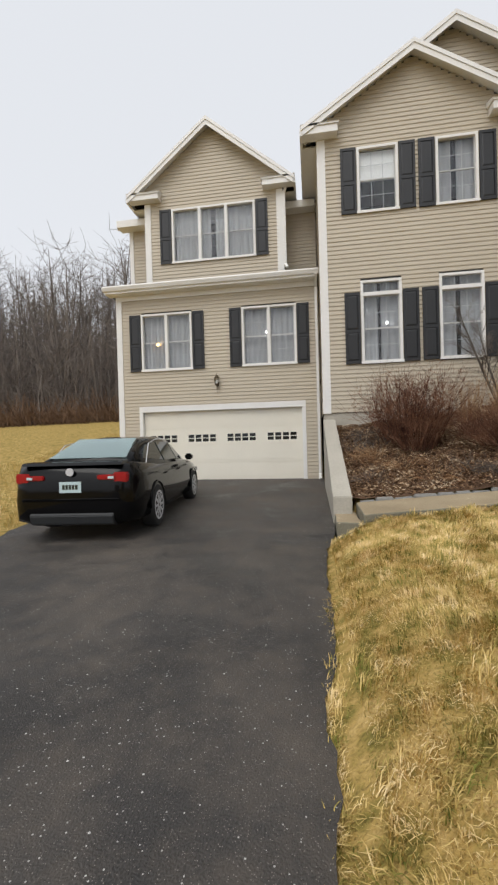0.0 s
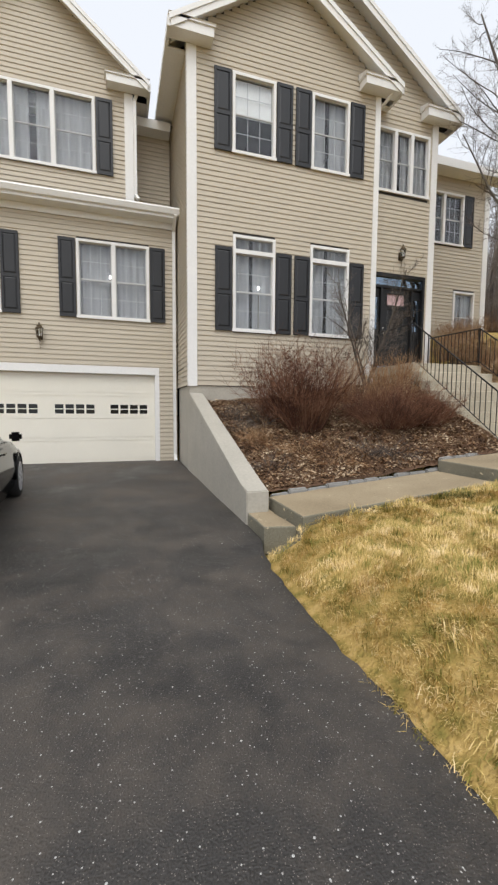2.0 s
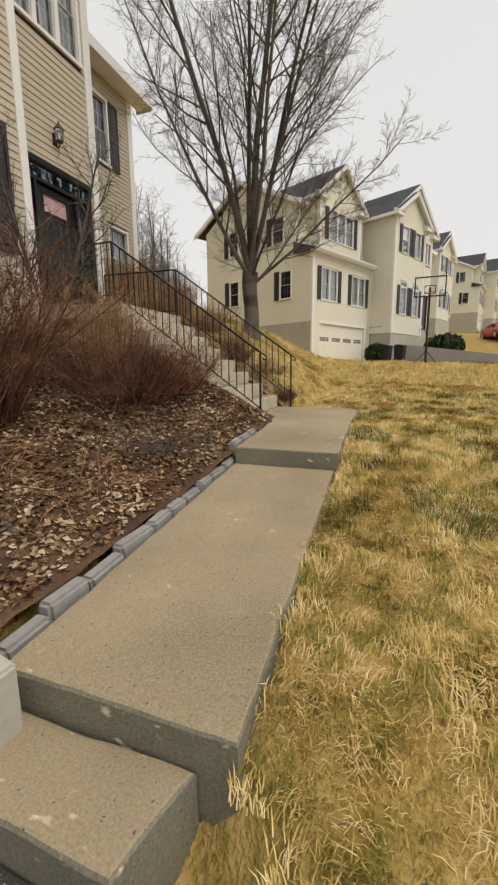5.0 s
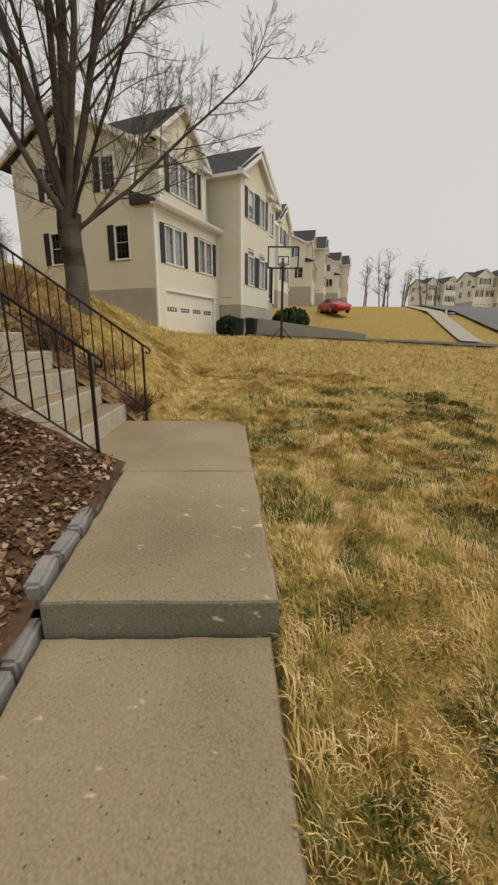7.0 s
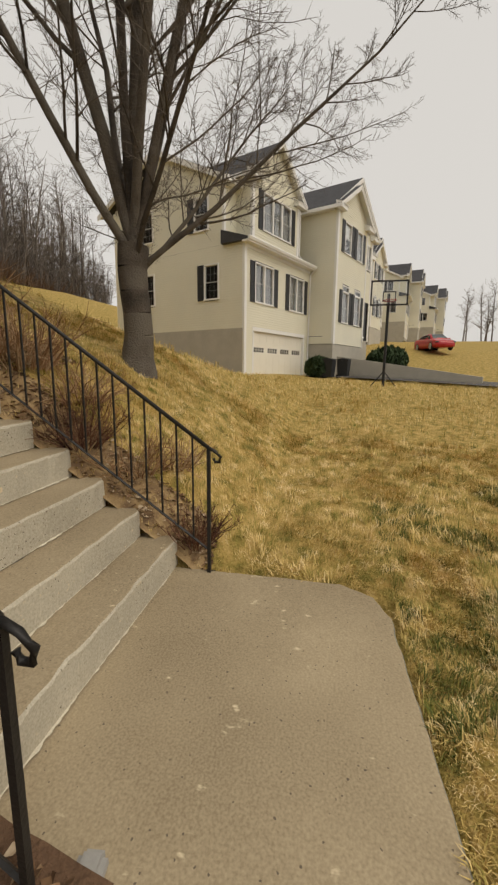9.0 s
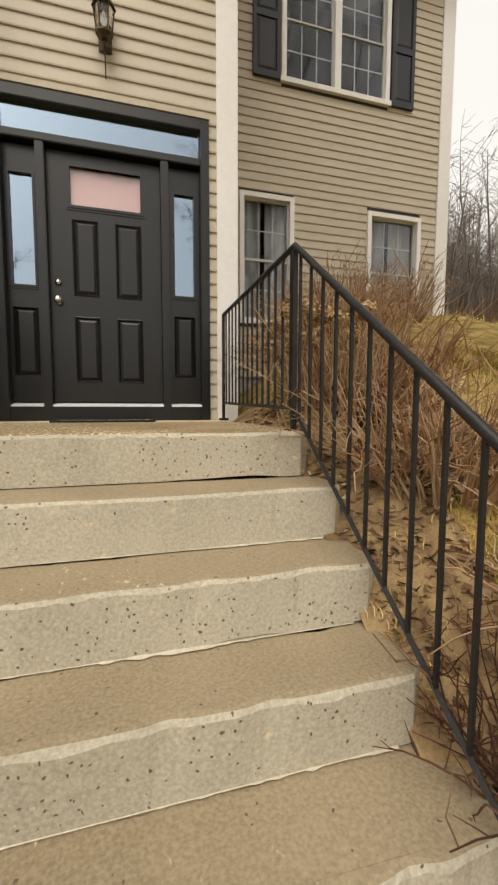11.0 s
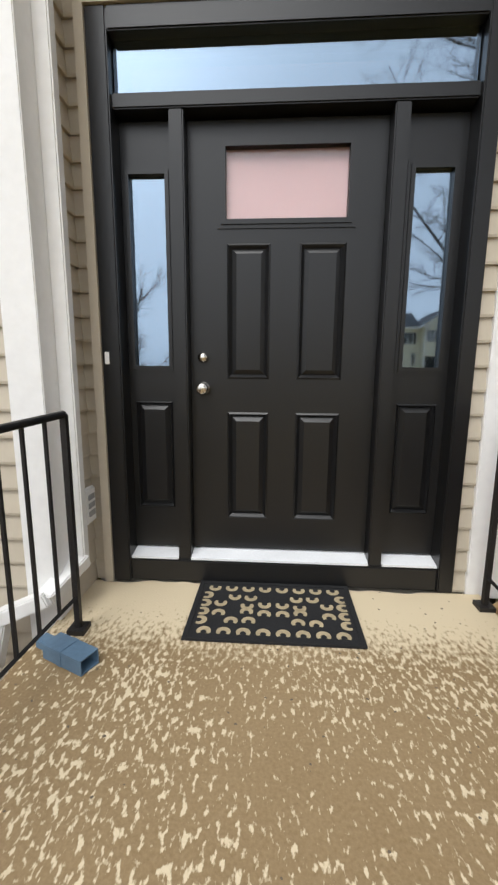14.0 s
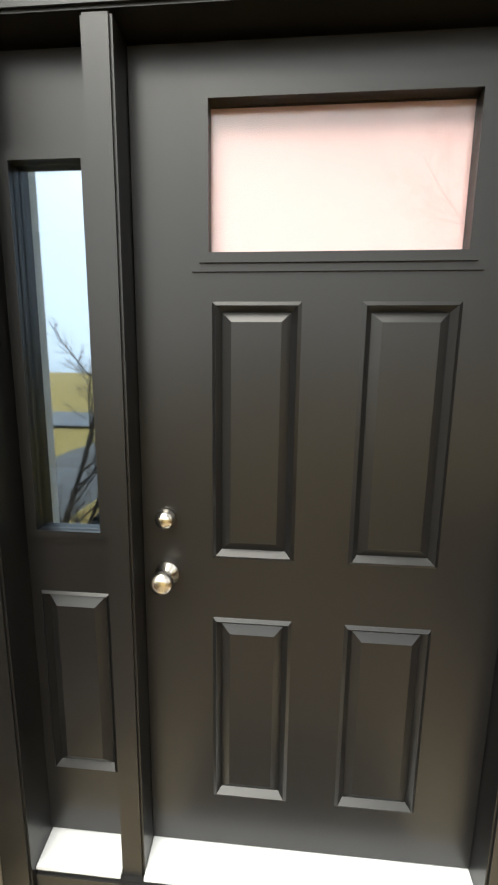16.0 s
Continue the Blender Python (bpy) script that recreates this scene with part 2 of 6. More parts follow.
def window(parent, m, u0, u1, z0, z1, units=1, transom=0.0, grid=(3, 2), blind=False, curtain=True, fine=True):
    """A white double-hung window: casing, a pair of sashes a unit, panes and white grilles between the panes."""
    bm = bmesh.new()
    t = 0.06
    top = z1 - transom - 0.09 if transom else z1 - t
    w = (u1 - u0 - 2 * t) / units
    gaps = [(u0 + t + w * i + (0.045 if i else 0), u0 + t + w * (i + 1) - (0.045 if i < units - 1 else 0), z0 + t, top) for i in range(units)]
    if transom:
        gaps.append((u0 + t, u1 - t, z1 - transom, z1 - t))
    cells(bm, u0, u1, z0, z1, -0.05, 0.06, gaps, m)
    frame_ = part("window", bm, WHITE, parent)
    bm = bmesh.new()
    box(bm, u0 - 0.02, u1 + 0.02, -0.068, -0.051, z0 - 0.012, z0 + t * 0.8, m)
    part("sill", bm, WHITE, frame_)
    openings = []
    for i in range(units):
        a = u0 + t + w * i + (0.045 if i else 0)
        b = u0 + t + w * (i + 1) - (0.045 if i < units - 1 else 0)
        mid = (z0 + t + top) / 2
        openings += [(a, b, z0 + t, mid, 0.0, True), (a, b, mid, top, 0.025, True)]
    if transom:
        openings.append((u0 + t, u1 - t, z1 - transom, z1 - t, 0.0, False))
    for a, b, c, d, back_, sash in openings:
        s = 0.021 if sash else 0.012
        bm = bmesh.new()
        y0, y1 = back_ - 0.005, back_ + 0.03
        box(bm, a, b, y0, y1, c, c + s, m)
        box(bm, a, b, y0, y1, d - s, d, m)
        box(bm, a, a + s, y0, y1, c + s, d - s, m)
        box(bm, b - s, b, y0, y1, c + s, d - s, m)
        part("sash", bm, SASH, frame_)
        bm = bmesh.new()
        box(bm, a + s, b - s, back_ + 0.010, back_ + 0.014, c + s, d - s, m)
        pane = part("pane", bm, GLASS, frame_)
        pane.visible_shadow = False
        if grid:
            bm = bmesh.new()
            nx, nz = (grid[0], grid[1]) if sash else (grid[0], 1)
            for k in range(1, nx):
                g = a + s + (b - a - 2 * s) * k / nx
                box(bm, g - 0.006, g + 0.006, back_ + 0.018, back_ + 0.026, c + s, d - s, m)
            for k in range(1, nz):
                g = c + s + (d - c - 2 * s) * k / nz
                box(bm, a + s, b - s, back_ + 0.0175, back_ + 0.0255, g - 0.006, g + 0.006, m)
            tagged(part("muntin", bm, MUNTIN, frame_), kind="stuff")
    if blind:
        bm = bmesh.new()
        mid = (z0 + z1) / 2
        for k in range(14):
            zz = mid + (z1 - mid - 0.08) * k / 14
            box(bm, u0 + t, u1 - t, 0.075, 0.08, zz, zz + (z1 - mid) / 14 - 0.006, m)
        part("blind", bm, WHITE, frame_, "lowered white window blind")
    elif curtain:
        k = int((u1 - u0) / 0.035)
        pts = []
        for i in range(k + 1):
            u = u0 + (u1 - u0) * i / k
            pts.append((u, 0.13 + 0.022 * math.sin(i * 1.3) + 0.01 * math.sin(i * 0.37)))
        for side in (pts[: int(k * 0.48)], pts[int(k * 0.53):]):
            bm = bmesh.new()
            lo = [bm.verts.new(m @ Vector((u, d, z0))) for u, d in side]
            hi = [bm.verts.new(m @ Vector((u, d, z1))) for u, d in side]
            for i in range(len(side) - 1):
                bm.faces.new((lo[i], lo[i + 1], hi[i + 1], hi[i]))
            part("curtain", bm, CURTAIN, frame_, "drawn-back sheer grey curtain, in places a stand-in for reflected sky", smooth=True)
    return frame_


def shutter(parent, m, u0, u1, z0, z1, fine=True):
    """A black two-panel shutter: stiles, rails and raised fields."""
    bm = bmesh.new()
    box(bm, u0, u1, -0.045, -0.022, z0, z1, m)
    e = 0.05
    mid = z0 + (z1 - z0) * 0.46
    for a, b in ((z0, z0 + 0.08), (mid - 0.04, mid + 0.04), (z1 - 0.07, z1)):
        box(bm, u0 + 0.001, u1 - 0.001, -0.062, -0.045, a, b, m)
    for a, b in ((u0 + 0.001, u0 + e), (u1 - e, u1 - 0.001)):
        box(bm, a, b, -0.061, -0.045, z0 + 0.001, z1 - 0.001, m)
    for c, d in ((z0 + 0.08, mid - 0.04), (mid + 0.04, z1 - 0.07)):
        p = 0.035
        ring = [m @ Vector(q) for q in ((u0 + e, -0.045, c), (u1 - e, -0.045, c), (u1 - e, -0.045, d), (u0 + e, -0.045, d))]
        top = [m @ Vector(q) for q in ((u0 + e + p, -0.059, c + p), (u1 - e - p, -0.059, c + p), (u1 - e - p, -0.059, d - p), (u0 + e + p, -0.059, d - p))]
        rv, tv = [bm.verts.new(q) for q in ring], [bm.verts.new(q) for q in top]
        for i in range(4):
            bm.faces.new((rv[i], rv[(i + 1) % 4], tv[(i + 1) % 4], tv[i]))
        bm.faces.new(tv)
    return part("shutter", bm, BLACK, parent)


def gable_roof(parent, x0, x1, zx, apex, y0, y1, label="", fine=True):
    """A gable roof that shows its gable to -y: shingled slopes with white rake boards and soffits. (x0, zx), (x1, zx): eaves; apex: (x, z)."""
    ax, az = apex
    t = 0.06
    bm = bmesh.new()
    for e in (x0, x1):
        out = [(e, zx), (ax, az), (ax, az + t), (e, zx + t)]
        prism(bm, out, lambda o: (o[0], y0 + 0.02, o[1]), lambda o: (o[0], y1, o[1]))
    roof = part("roof", bm, SHINGLE, parent)
    for e in (x0, x1):
        n = Vector((az - zx, 0, -(ax - e))).normalized() * (1 if e > ax else -1)
        down = 0.20
        bm = bmesh.new()
        out = [(e, zx + 0.035), (ax, az + 0.035), (ax, az - down), (e + (ax - e) * 0.02, zx - down + 0.05)]
        prism(bm, out, lambda o: (o[0], y0, o[1]), lambda o: (o[0], y0 + 0.025, o[1]))
        out = [(e, zx + 0.055), (ax, az + 0.055), (ax, az - 0.05), (e, zx - 0.05)]
        prism(bm, out, lambda o: (o[0], y0 - 0.022, o[1]), lambda o: (o[0], y0 - 0.002, o[1]))
        part("rake_board", bm, WHITE, roof)
        bm = bmesh.new()
        out = [(e, zx - 0.004), (ax, az - 0.004), (ax, az - 0.03), (e, zx - 0.03)]
        prism(bm, out, lambda o: (o[0], y0 + 0.026, o[1]), lambda o: (o[0], y0 + 0.50, o[1]))
        part("soffit", bm, WHITE, roof)
        bm = bmesh.new()
        box(bm, min(e, e) - 0.03, e + 0.03, y0 + 0.03, y1, zx - 0.14, zx + 0.03)
        part("fascia", bm, WHITE, roof)
        bm = bmesh.new()
        inner = e + (0.46 if e < ax else -0.46)
        box(bm, min(e, inner) + 0.035, max(e, inner) - 0.035, y0 + 0.52, y1, zx - 0.13, zx - 0.10)
        part("soffit", bm, WHITE, roof)
    return roof


def eave_return(parent, x0, x1, y0, y1, z0, z1):
    """The boxed, white return of an eave at a gable's foot, with a small crown."""
    bm = bmesh.new()
    box(bm, x0 + 0.03, x1 - 0.03, y0 + 0.03, y1, z0, z1 - 0.07)
    box(bm, x0, x1, y0, y1, z1 - 0.07, z1 - 0.025)
    prism(bm, [(y0 - 0.02, z1 - 0.025), (y1, z1 - 0.025), (y1, z1 + 0.10)], lambda o: (x0 - 0.01, *o), lambda o: (x1 + 0.01, *o))
    return part("eave_return", bm, WHITE, parent)


def corner_board(parent, x0, x1, y, z0, z1, deep=0.10):
    bm = bx(x0, x1, y - 0.035, y + deep, z0, z1)
    return part("corner_board", bm, WHITE, parent, bevel=0.004)


def downspout(parent, pts, r=0.036):
    """A square-ish white downspout along points."""
    bm = bmesh.new()
    for p, q in zip(pts, pts[1:]):
        p, q = Vector(p), Vector(q)
        d = (q - p).normalized()
        side = Vector((1, 0, 0)) if abs(d.x) < 0.7 else Vector((0, 1, 0))
        u = d.cross(side).normalized()
        side = u.cross(d)
        a, b = p - d * r * 0.3, q + d * r * 0.3
        c = [side * r + u * r * 0.8, u * r * 0.8 - side * r, -side * r - u * r * 0.8, side * r - u * r * 0.8]
        lo, hi = [bm.verts.new(a + k) for k in c], [bm.verts.new(b + k) for k in c]
        for i in range(4):
            bm.faces.new((lo[i], lo[(i + 1) % 4], hi[(i + 1) % 4], hi[i]))
        bm.faces.new(lo[::-1])
        bm.faces.new(hi)
    return part("downspout", bm, WHITE, parent, bevel=0.006)


def garage_door(parent, x0, x1, y, z0, z1, fine=True):
    """A sectional door: four panels, each with pressed fields, the third with small square lights."""
    bm = bmesh.new()
    box(bm, x0, x1, y + 0.012, y + 0.05, z0, z1)
    door = part("garage_door", bm, GARAGE, parent, "cream sectional garage door with small square lights")
    h = (z1 - z0) / 4
    for k in range(4):
        bm = bmesh.new()
        zz = z0 + h * k
        if k == 2:
            cols = []
            w = (x1 - x0) / 4
            for c in range(4):
                cols += [(x0 + w * c + w * 0.13 + i * (w * 0.74 / 4), x0 + w * c + w * 0.13 + (i + 1) * (w * 0.74 / 4)) for i in range(4)]
            lights = [(a + 0.022, b - 0.022, zz + 0.12 + 0.12 * r, zz + 0.12 + 0.12 * r + 0.10) for a, b in cols for r in (0, 1)]
            us = sorted({x0, x1, *(q for L in lights for q in L[:2])})
            zs = sorted({zz + 0.004, zz + h - 0.004, *(q for L in lights for q in L[2:])})
            for a, b in zip(us, us[1:]):
                for c, d in zip(zs, zs[1:]):
                    if not any(L[0] <= (a + b) / 2 <= L[1] and L[2] <= (c + d) / 2 <= L[3] for L in lights):
                        box(bm, a, b, y, y + 0.012, c, d)
            bmesh.ops.remove_doubles(bm, verts=bm.verts, dist=0.0005)
            part("door_panel", bm, GARAGE, door)
            for L in lights:
                b2 = bx(L[0], L[1], y + 0.0072, y + 0.0112, L[2], L[3])
                part("pane", b2, DARKGLASS, door)
            continue
        box(bm, x0, x1, y, y + 0.012, zz + 0.004, zz + h - 0.004)
        for c in range(8):
            w = (x1 - x0) / 8
            a, b = x0 + w * c + 0.06, x0 + w * (c + 1) - 0.06
            box(bm, a, b, y - 0.006, y, zz + 0.09, zz + h - 0.09)
        part("door_panel", bm, GARAGE, door, bevel=0.003 if fine else 0)
    return door


DARKGLASS = material("dark_glass", (0.012, 0.013, 0.014), 0.08, 0.1, 20, 2, 0)


def build_house(base, label, siding, fine):
    """The house: garage wing with a gabled upper floor, a gabled main block, the entry bay beside it and a set-back wing."""
    H = thing("house", base, label, "house")
    s = siding
    G, GB, M, D, R = 12.14, 12.40, 10.58, 10.93, 12.55
    # garage wing
    wall(H, "wall", front(G), -5.72, 0.57, 0.10, 6.05, [(-5.05, 0.12, 0, 2.40), (-4.92, -3.28, 3.55, 5.34), (-1.72, -0.09, 3.57, 5.34)], None, s)
    bm = bmesh.new()
    for a in ((-5.06, 0.13, G - 0.03, G + 0.16, 2.28, 2.46), (-5.06, -4.95, G - 0.03, G + 0.16, 0.10, 2.28), (0.02, 0.13, G - 0.03, G + 0.16, 0.10, 2.28)):
        box(bm, *a)
    part("garage_door_trim", bm, WHITE, H, bevel=0.004)
    garage_door(H, -4.95, 0.02, G + 0.10, 0.12, 2.28, fine)
    for a, b in ((-4.92, -3.28), (-1.72, -0.09)):
        window(H, front(G), a, b, 3.56, 5.34, 2, fine=fine)
        shutter(H, front(G), a - 0.38, a - 0.02, 3.56, 5.33)
        shutter(H, front(G), b + 0.02, b + 0.38, 3.56, 5.33)
    corner_board(H, -5.74, -5.56, G, 0.1, 5.98)
    wall(H, "wall", faces_left(-5.72), -21, -G, 0.1, 6.05, [] if fine else [(-14.45, -13.55, 3.7, 5.3), (-18.75, -17.85, 3.7, 5.3)], None, s)
    wall(H, "wall", faces_left(-5.718), -21, -13.3, 6.05, 8.7, [] if fine else [(-15.05, -14.15, 6.8, 8.3), (-18.75, -17.85, 6.8, 8.3)], (-17.3, 10.72), s)
    bm = bmesh.new()
    prism(bm, [(G - 0.36, 6.02), (G - 0.30, 6.14), (GB + 0.9, 6.62), (GB + 0.9, 6.02)], lambda o: (-5.95, *o), lambda o: (0.56, *o))
    part("pent_roof", bm, SHINGLE, H)
    bm = bmesh.new()
    prism(bm, [(G - 0.44, 6.16), (G - 0.46, 6.12), (G - 0.42, 6.02), (G - 0.36, 6.00), (G - 0.361, 6.16)], lambda o: (-5.98, *o), lambda o: (0.62, *o))
    box(bm, -5.95, 0.56, G - 0.36, G - 0.02, 5.95, 6.018)
    box(bm, -5.72, 0.56, G - 0.05, G - 0.024, 5.80, 5.95)
    part("gutter", bm, WHITE, H)
    downspout(H, [(0.50, G - 0.42, 6.0), (0.50, G - 0.10, 5.75), (0.50, G - 0.08, 2.2), (0.50, G - 0.08, 0.3), (0.50, G - 0.22, 0.16)])
    # gabled upper floor
    wall(H, "wall", front(GB), -4.78, -0.42, 6.30, 9.38, [(-3.91, -1.26, 6.96, 8.66)], (-2.66, 11.09), s)
    window(H, front(GB), -3.91, -1.26, 6.96, 8.66, 3, fine=fine)
    shutter(H, front(GB), -4.30, -3.93, 6.96, 8.66)
    shutter(H, front(GB), -1.24, -0.87, 6.96, 8.66)
    corner_board(H, -4.80, -4.60, GB, 6.3, 8.90)
    corner_board(H, -0.60, -0.40, GB, 6.3, 8.90)
    wall(H, "wall", faces_left(-4.78), -13.4, -GB - 0.01, 6.3, 8.9, [], None, s)
    wall(H, "wall", faces_right(-0.42), GB + 0.01, 13.4, 6.3, 8.9, [], None, s)
    gable_roof(H, -5.27, -0.03, 9.02, (-2.66, 11.14), GB - 0.32, 17.0)
    eave_return(H, -5.27, -4.22, GB - 0.32, GB - 0.024, 8.92, 9.15)
    eave_return(H, -1.02, -0.03, GB - 0.32, GB - 0.024, 8.92, 9.15)
    downspout(H, [(-0.30, GB + 0.05, 9.0), (-0.36, GB - 0.06, 8.75), (-0.36, GB - 0.06, 6.6), (-0.30, GB - 0.2, 6.45)])
    wall(H, "wall", front(13.3), -5.72, -4.78, 6.4, 8.7, [], None, s)
    wall(H, "wall", front(13.3), -0.42, 0.57, 6.4, 8.7, [], None, s)
    corner_board(H, -5.74, -5.60, 13.3, 6.4, 8.66)
    # roof of the wing
    bm = bmesh.new()
    prism(bm, [(12.95, 8.70), (17.5, 10.9), (22, 8.70), (22, 8.78), (17.5, 10.98), (12.95, 8.78)], lambda o: (-6.0, *o), lambda o: (0.9, *o))
    part("roof", bm, SHINGLE, H)
    for y_, ridge in ((12.95, 17.5), (22.0, 17.5)):
        bm = bmesh.new()
        prism(bm, [(y_, 8.50), (ridge, 10.70), (ridge, 10.96), (y_, 8.76)], lambda o: (-6.03, *o), lambda o: (-6.002, *o))
        prism(bm, [(y_, 8.66), (ridge, 10.86), (ridge, 10.89), (y_, 8.69)], lambda o: (-6.0, *o), lambda o: (-5.74, *o))
        part("rake_board", bm, WHITE, H)
    bm = bmesh.new()
    box(bm, -6.02, 0.55, 12.90, 12.94, 8.58, 8.80)
    box(bm, -6.0, 0.55, 12.94, 13.3, 8.58, 8.62)
    part("fascia", bm, WHITE, H)
    # main block
    holes = [(1.569, 2.558, 6.941, 8.578), (3.433, 4.402, 6.93, 8.578), (1.59, 2.578, 3.181, 5.252), (3.454, 4.474, 3.192, 5.262)]
    wall(H, "wall", front(M), 0.611, 5.22, 1.97, 9.207, holes, (2.929, 10.669), s, (1.9, 4.4) if fine else None)
    for i, (a, b, c, d) in enumerate(holes):
        window(H, front(M), a, b, c, d, 1, 0.30 if i > 1 else 0.0, (3, 2), blind=i == 0, fine=fine)
        e = 4.963 if i > 1 else d
        shutter(H, front(M), a - 0.40, a - 0.02, c, e)
        shutter(H, front(M), b + 0.02, b + 0.40, c, e)
    corner_board(H, 0.591, 0.796, M, 1.95, 8.877)
    corner_board(H, 5.10, 5.242, M, 1.95, 8.877, 0.10)
    downspout(H, [(5.45, M - 0.28, 8.939), (5.274, M + 0.09, 8.661), (5.274, M + 0.10, 5.0), (5.274, M + 0.10, 2.66)], 0.032)
    downspout(H, [(5.28, M + 0.10, 2.70), (5.22, M - 0.09, 2.62), (5.02, M - 0.10, 2.53), (4.96, M - 0.10, 2.30)], 0.038)
    wall(H, "wall", faces_left(0.611), -14.0, -M, 1.97, 9.021, [], None, s)
    wall(H, "wall", faces_right(5.22), M + 0.10, D, 2.48, 9.021, [], None, s, (2.4, 6.0) if fine else None)
    bm = bmesh.new()
    box(bm, 0.632, 5.20, M + 0.01, M + 0.25, -0.3, 1.96)
    box(bm, 0.632, 0.87, M + 0.25, G + 0.1, -0.3, 1.96)
    part("foundation", bm, PALECON, H)
    gable_roof(H, 0.209, 5.638, 9.001, (2.929, 10.721), M - 0.34, 14.0)
    eave_return(H, 0.209, 1.136, M - 0.34, M - 0.024, 8.877, 9.124)
    eave_return(H, 4.618, 5.638, M - 0.34, M - 0.024, 8.877, 9.124)
    # entry bay
    door_hole = (5.335, 7.01, 2.48, 4.99)
    wall(H, "wall", front(D), 5.225, 7.24, 2.48, 8.9, [door_hole, (5.40, 7.00, 6.98, 8.52)], None, s, (2.4, 9.0) if fine else None)
    window(H, front(D), 5.40, 7.00, 6.98, 8.52, 3, fine=fine)
    wall(H, "wall", front(D + 0.003), 0.80, 7.20, 8.95, 9.33, [], (4.0, 11.5), s)
    corner_board(H, 7.075, 7.26, D, 2.46, 8.86)
    gable_roof(H, 0.22, 7.78, 9.0, (4.0, 11.55), D - 0.33, 19.0)
    eave_return(H, 6.66, 7.78, D - 0.33, D - 0.024, 8.86, 9.12)
    wall(H, "wall", faces_right(7.24), D, R, 2.3, 9.0, [], None, s)
    # set-back wing
    holes = [(7.69, 8.43, 3.70, 5.33), (9.52, 10.38, 3.70, 5.31), (8.24, 9.80, 6.72, 8.30)]
    wall(H, "wall", front(R), 7.24, 10.83, 3.0, 8.76, holes, None, s)
    for i, (a, b, c, d) in enumerate(holes):
        # Curtains added to the two lower windows imitate grey sky reflected in the panes.
        window(H, front(R), a, b, c, d, 2 if i == 2 else 1, curtain=i != 2, fine=fine)
    shutter(H, front(R), 7.86, 8.22, 6.72, 8.30)
    shutter(H, front(R), 9.82, 10.18, 6.72, 8.30)
    corner_board(H, 10.65, 10.85, R, 3.0, 8.74)
    wall(H, "wall", faces_right(10.83), R, 20.0, 2.5, 8.76, [], (16.3, 11.0), s)
    wall(H, "wall", Matrix.Translation((0, 21, 0)) @ Matrix.Rotation(radians(180), 4, "Z"), -10.83, 5.72, 1.0, 8.7, [], None, s)
    bm = bmesh.new()
    prism(bm, [(12.10, 8.90), (16.5, 11.4), (22, 8.5), (22, 8.58), (16.5, 11.48), (12.10, 8.98)], lambda o: (7.3, *o), lambda o: (11.25, *o))
    part("roof", bm, SHINGLE, H)
    bm = bmesh.new()
    box(bm, 7.3, 11.27, 12.05, 12.09, 8.76, 9.0)
    box(bm, 7.3, 11.25, 12.09, R - 0.03, 8.76, 8.80)
    box(bm, 11.22, 11.26, 12.09, 12.6, 8.72, 8.98)
    part("fascia", bm, WHITE, H)
    bm = bmesh.new()
    box(bm, 7.0, 10.82, R + 0.01, R + 0.2, 0.5, 3.0)
    box(bm, -5.7, 0.59, G + 0.02, G + 0.2, -0.3, 0.10)
    box(bm, 5.24, 7.2, D + 0.02, D + 0.2, 0.0, 2.5)
    box(bm, 7.0, 7.22, D + 0.2, R, 0.0, 2.5)
    part("foundation", bm, PALECON, H)
    # Unseen floors, partition and ceiling, added to keep the rooms closed and dark.
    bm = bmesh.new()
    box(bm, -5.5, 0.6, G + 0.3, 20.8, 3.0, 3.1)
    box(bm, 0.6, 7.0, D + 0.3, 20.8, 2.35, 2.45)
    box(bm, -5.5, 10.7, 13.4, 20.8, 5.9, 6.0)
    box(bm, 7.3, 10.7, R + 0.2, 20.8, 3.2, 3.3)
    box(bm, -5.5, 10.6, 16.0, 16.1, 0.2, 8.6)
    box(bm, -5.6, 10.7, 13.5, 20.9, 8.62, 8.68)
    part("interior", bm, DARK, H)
    return H


HOUSE = build_house((0, 12, 0), "two-storey beige vinyl-sided house with white trim and black shutters", SIDING, True)



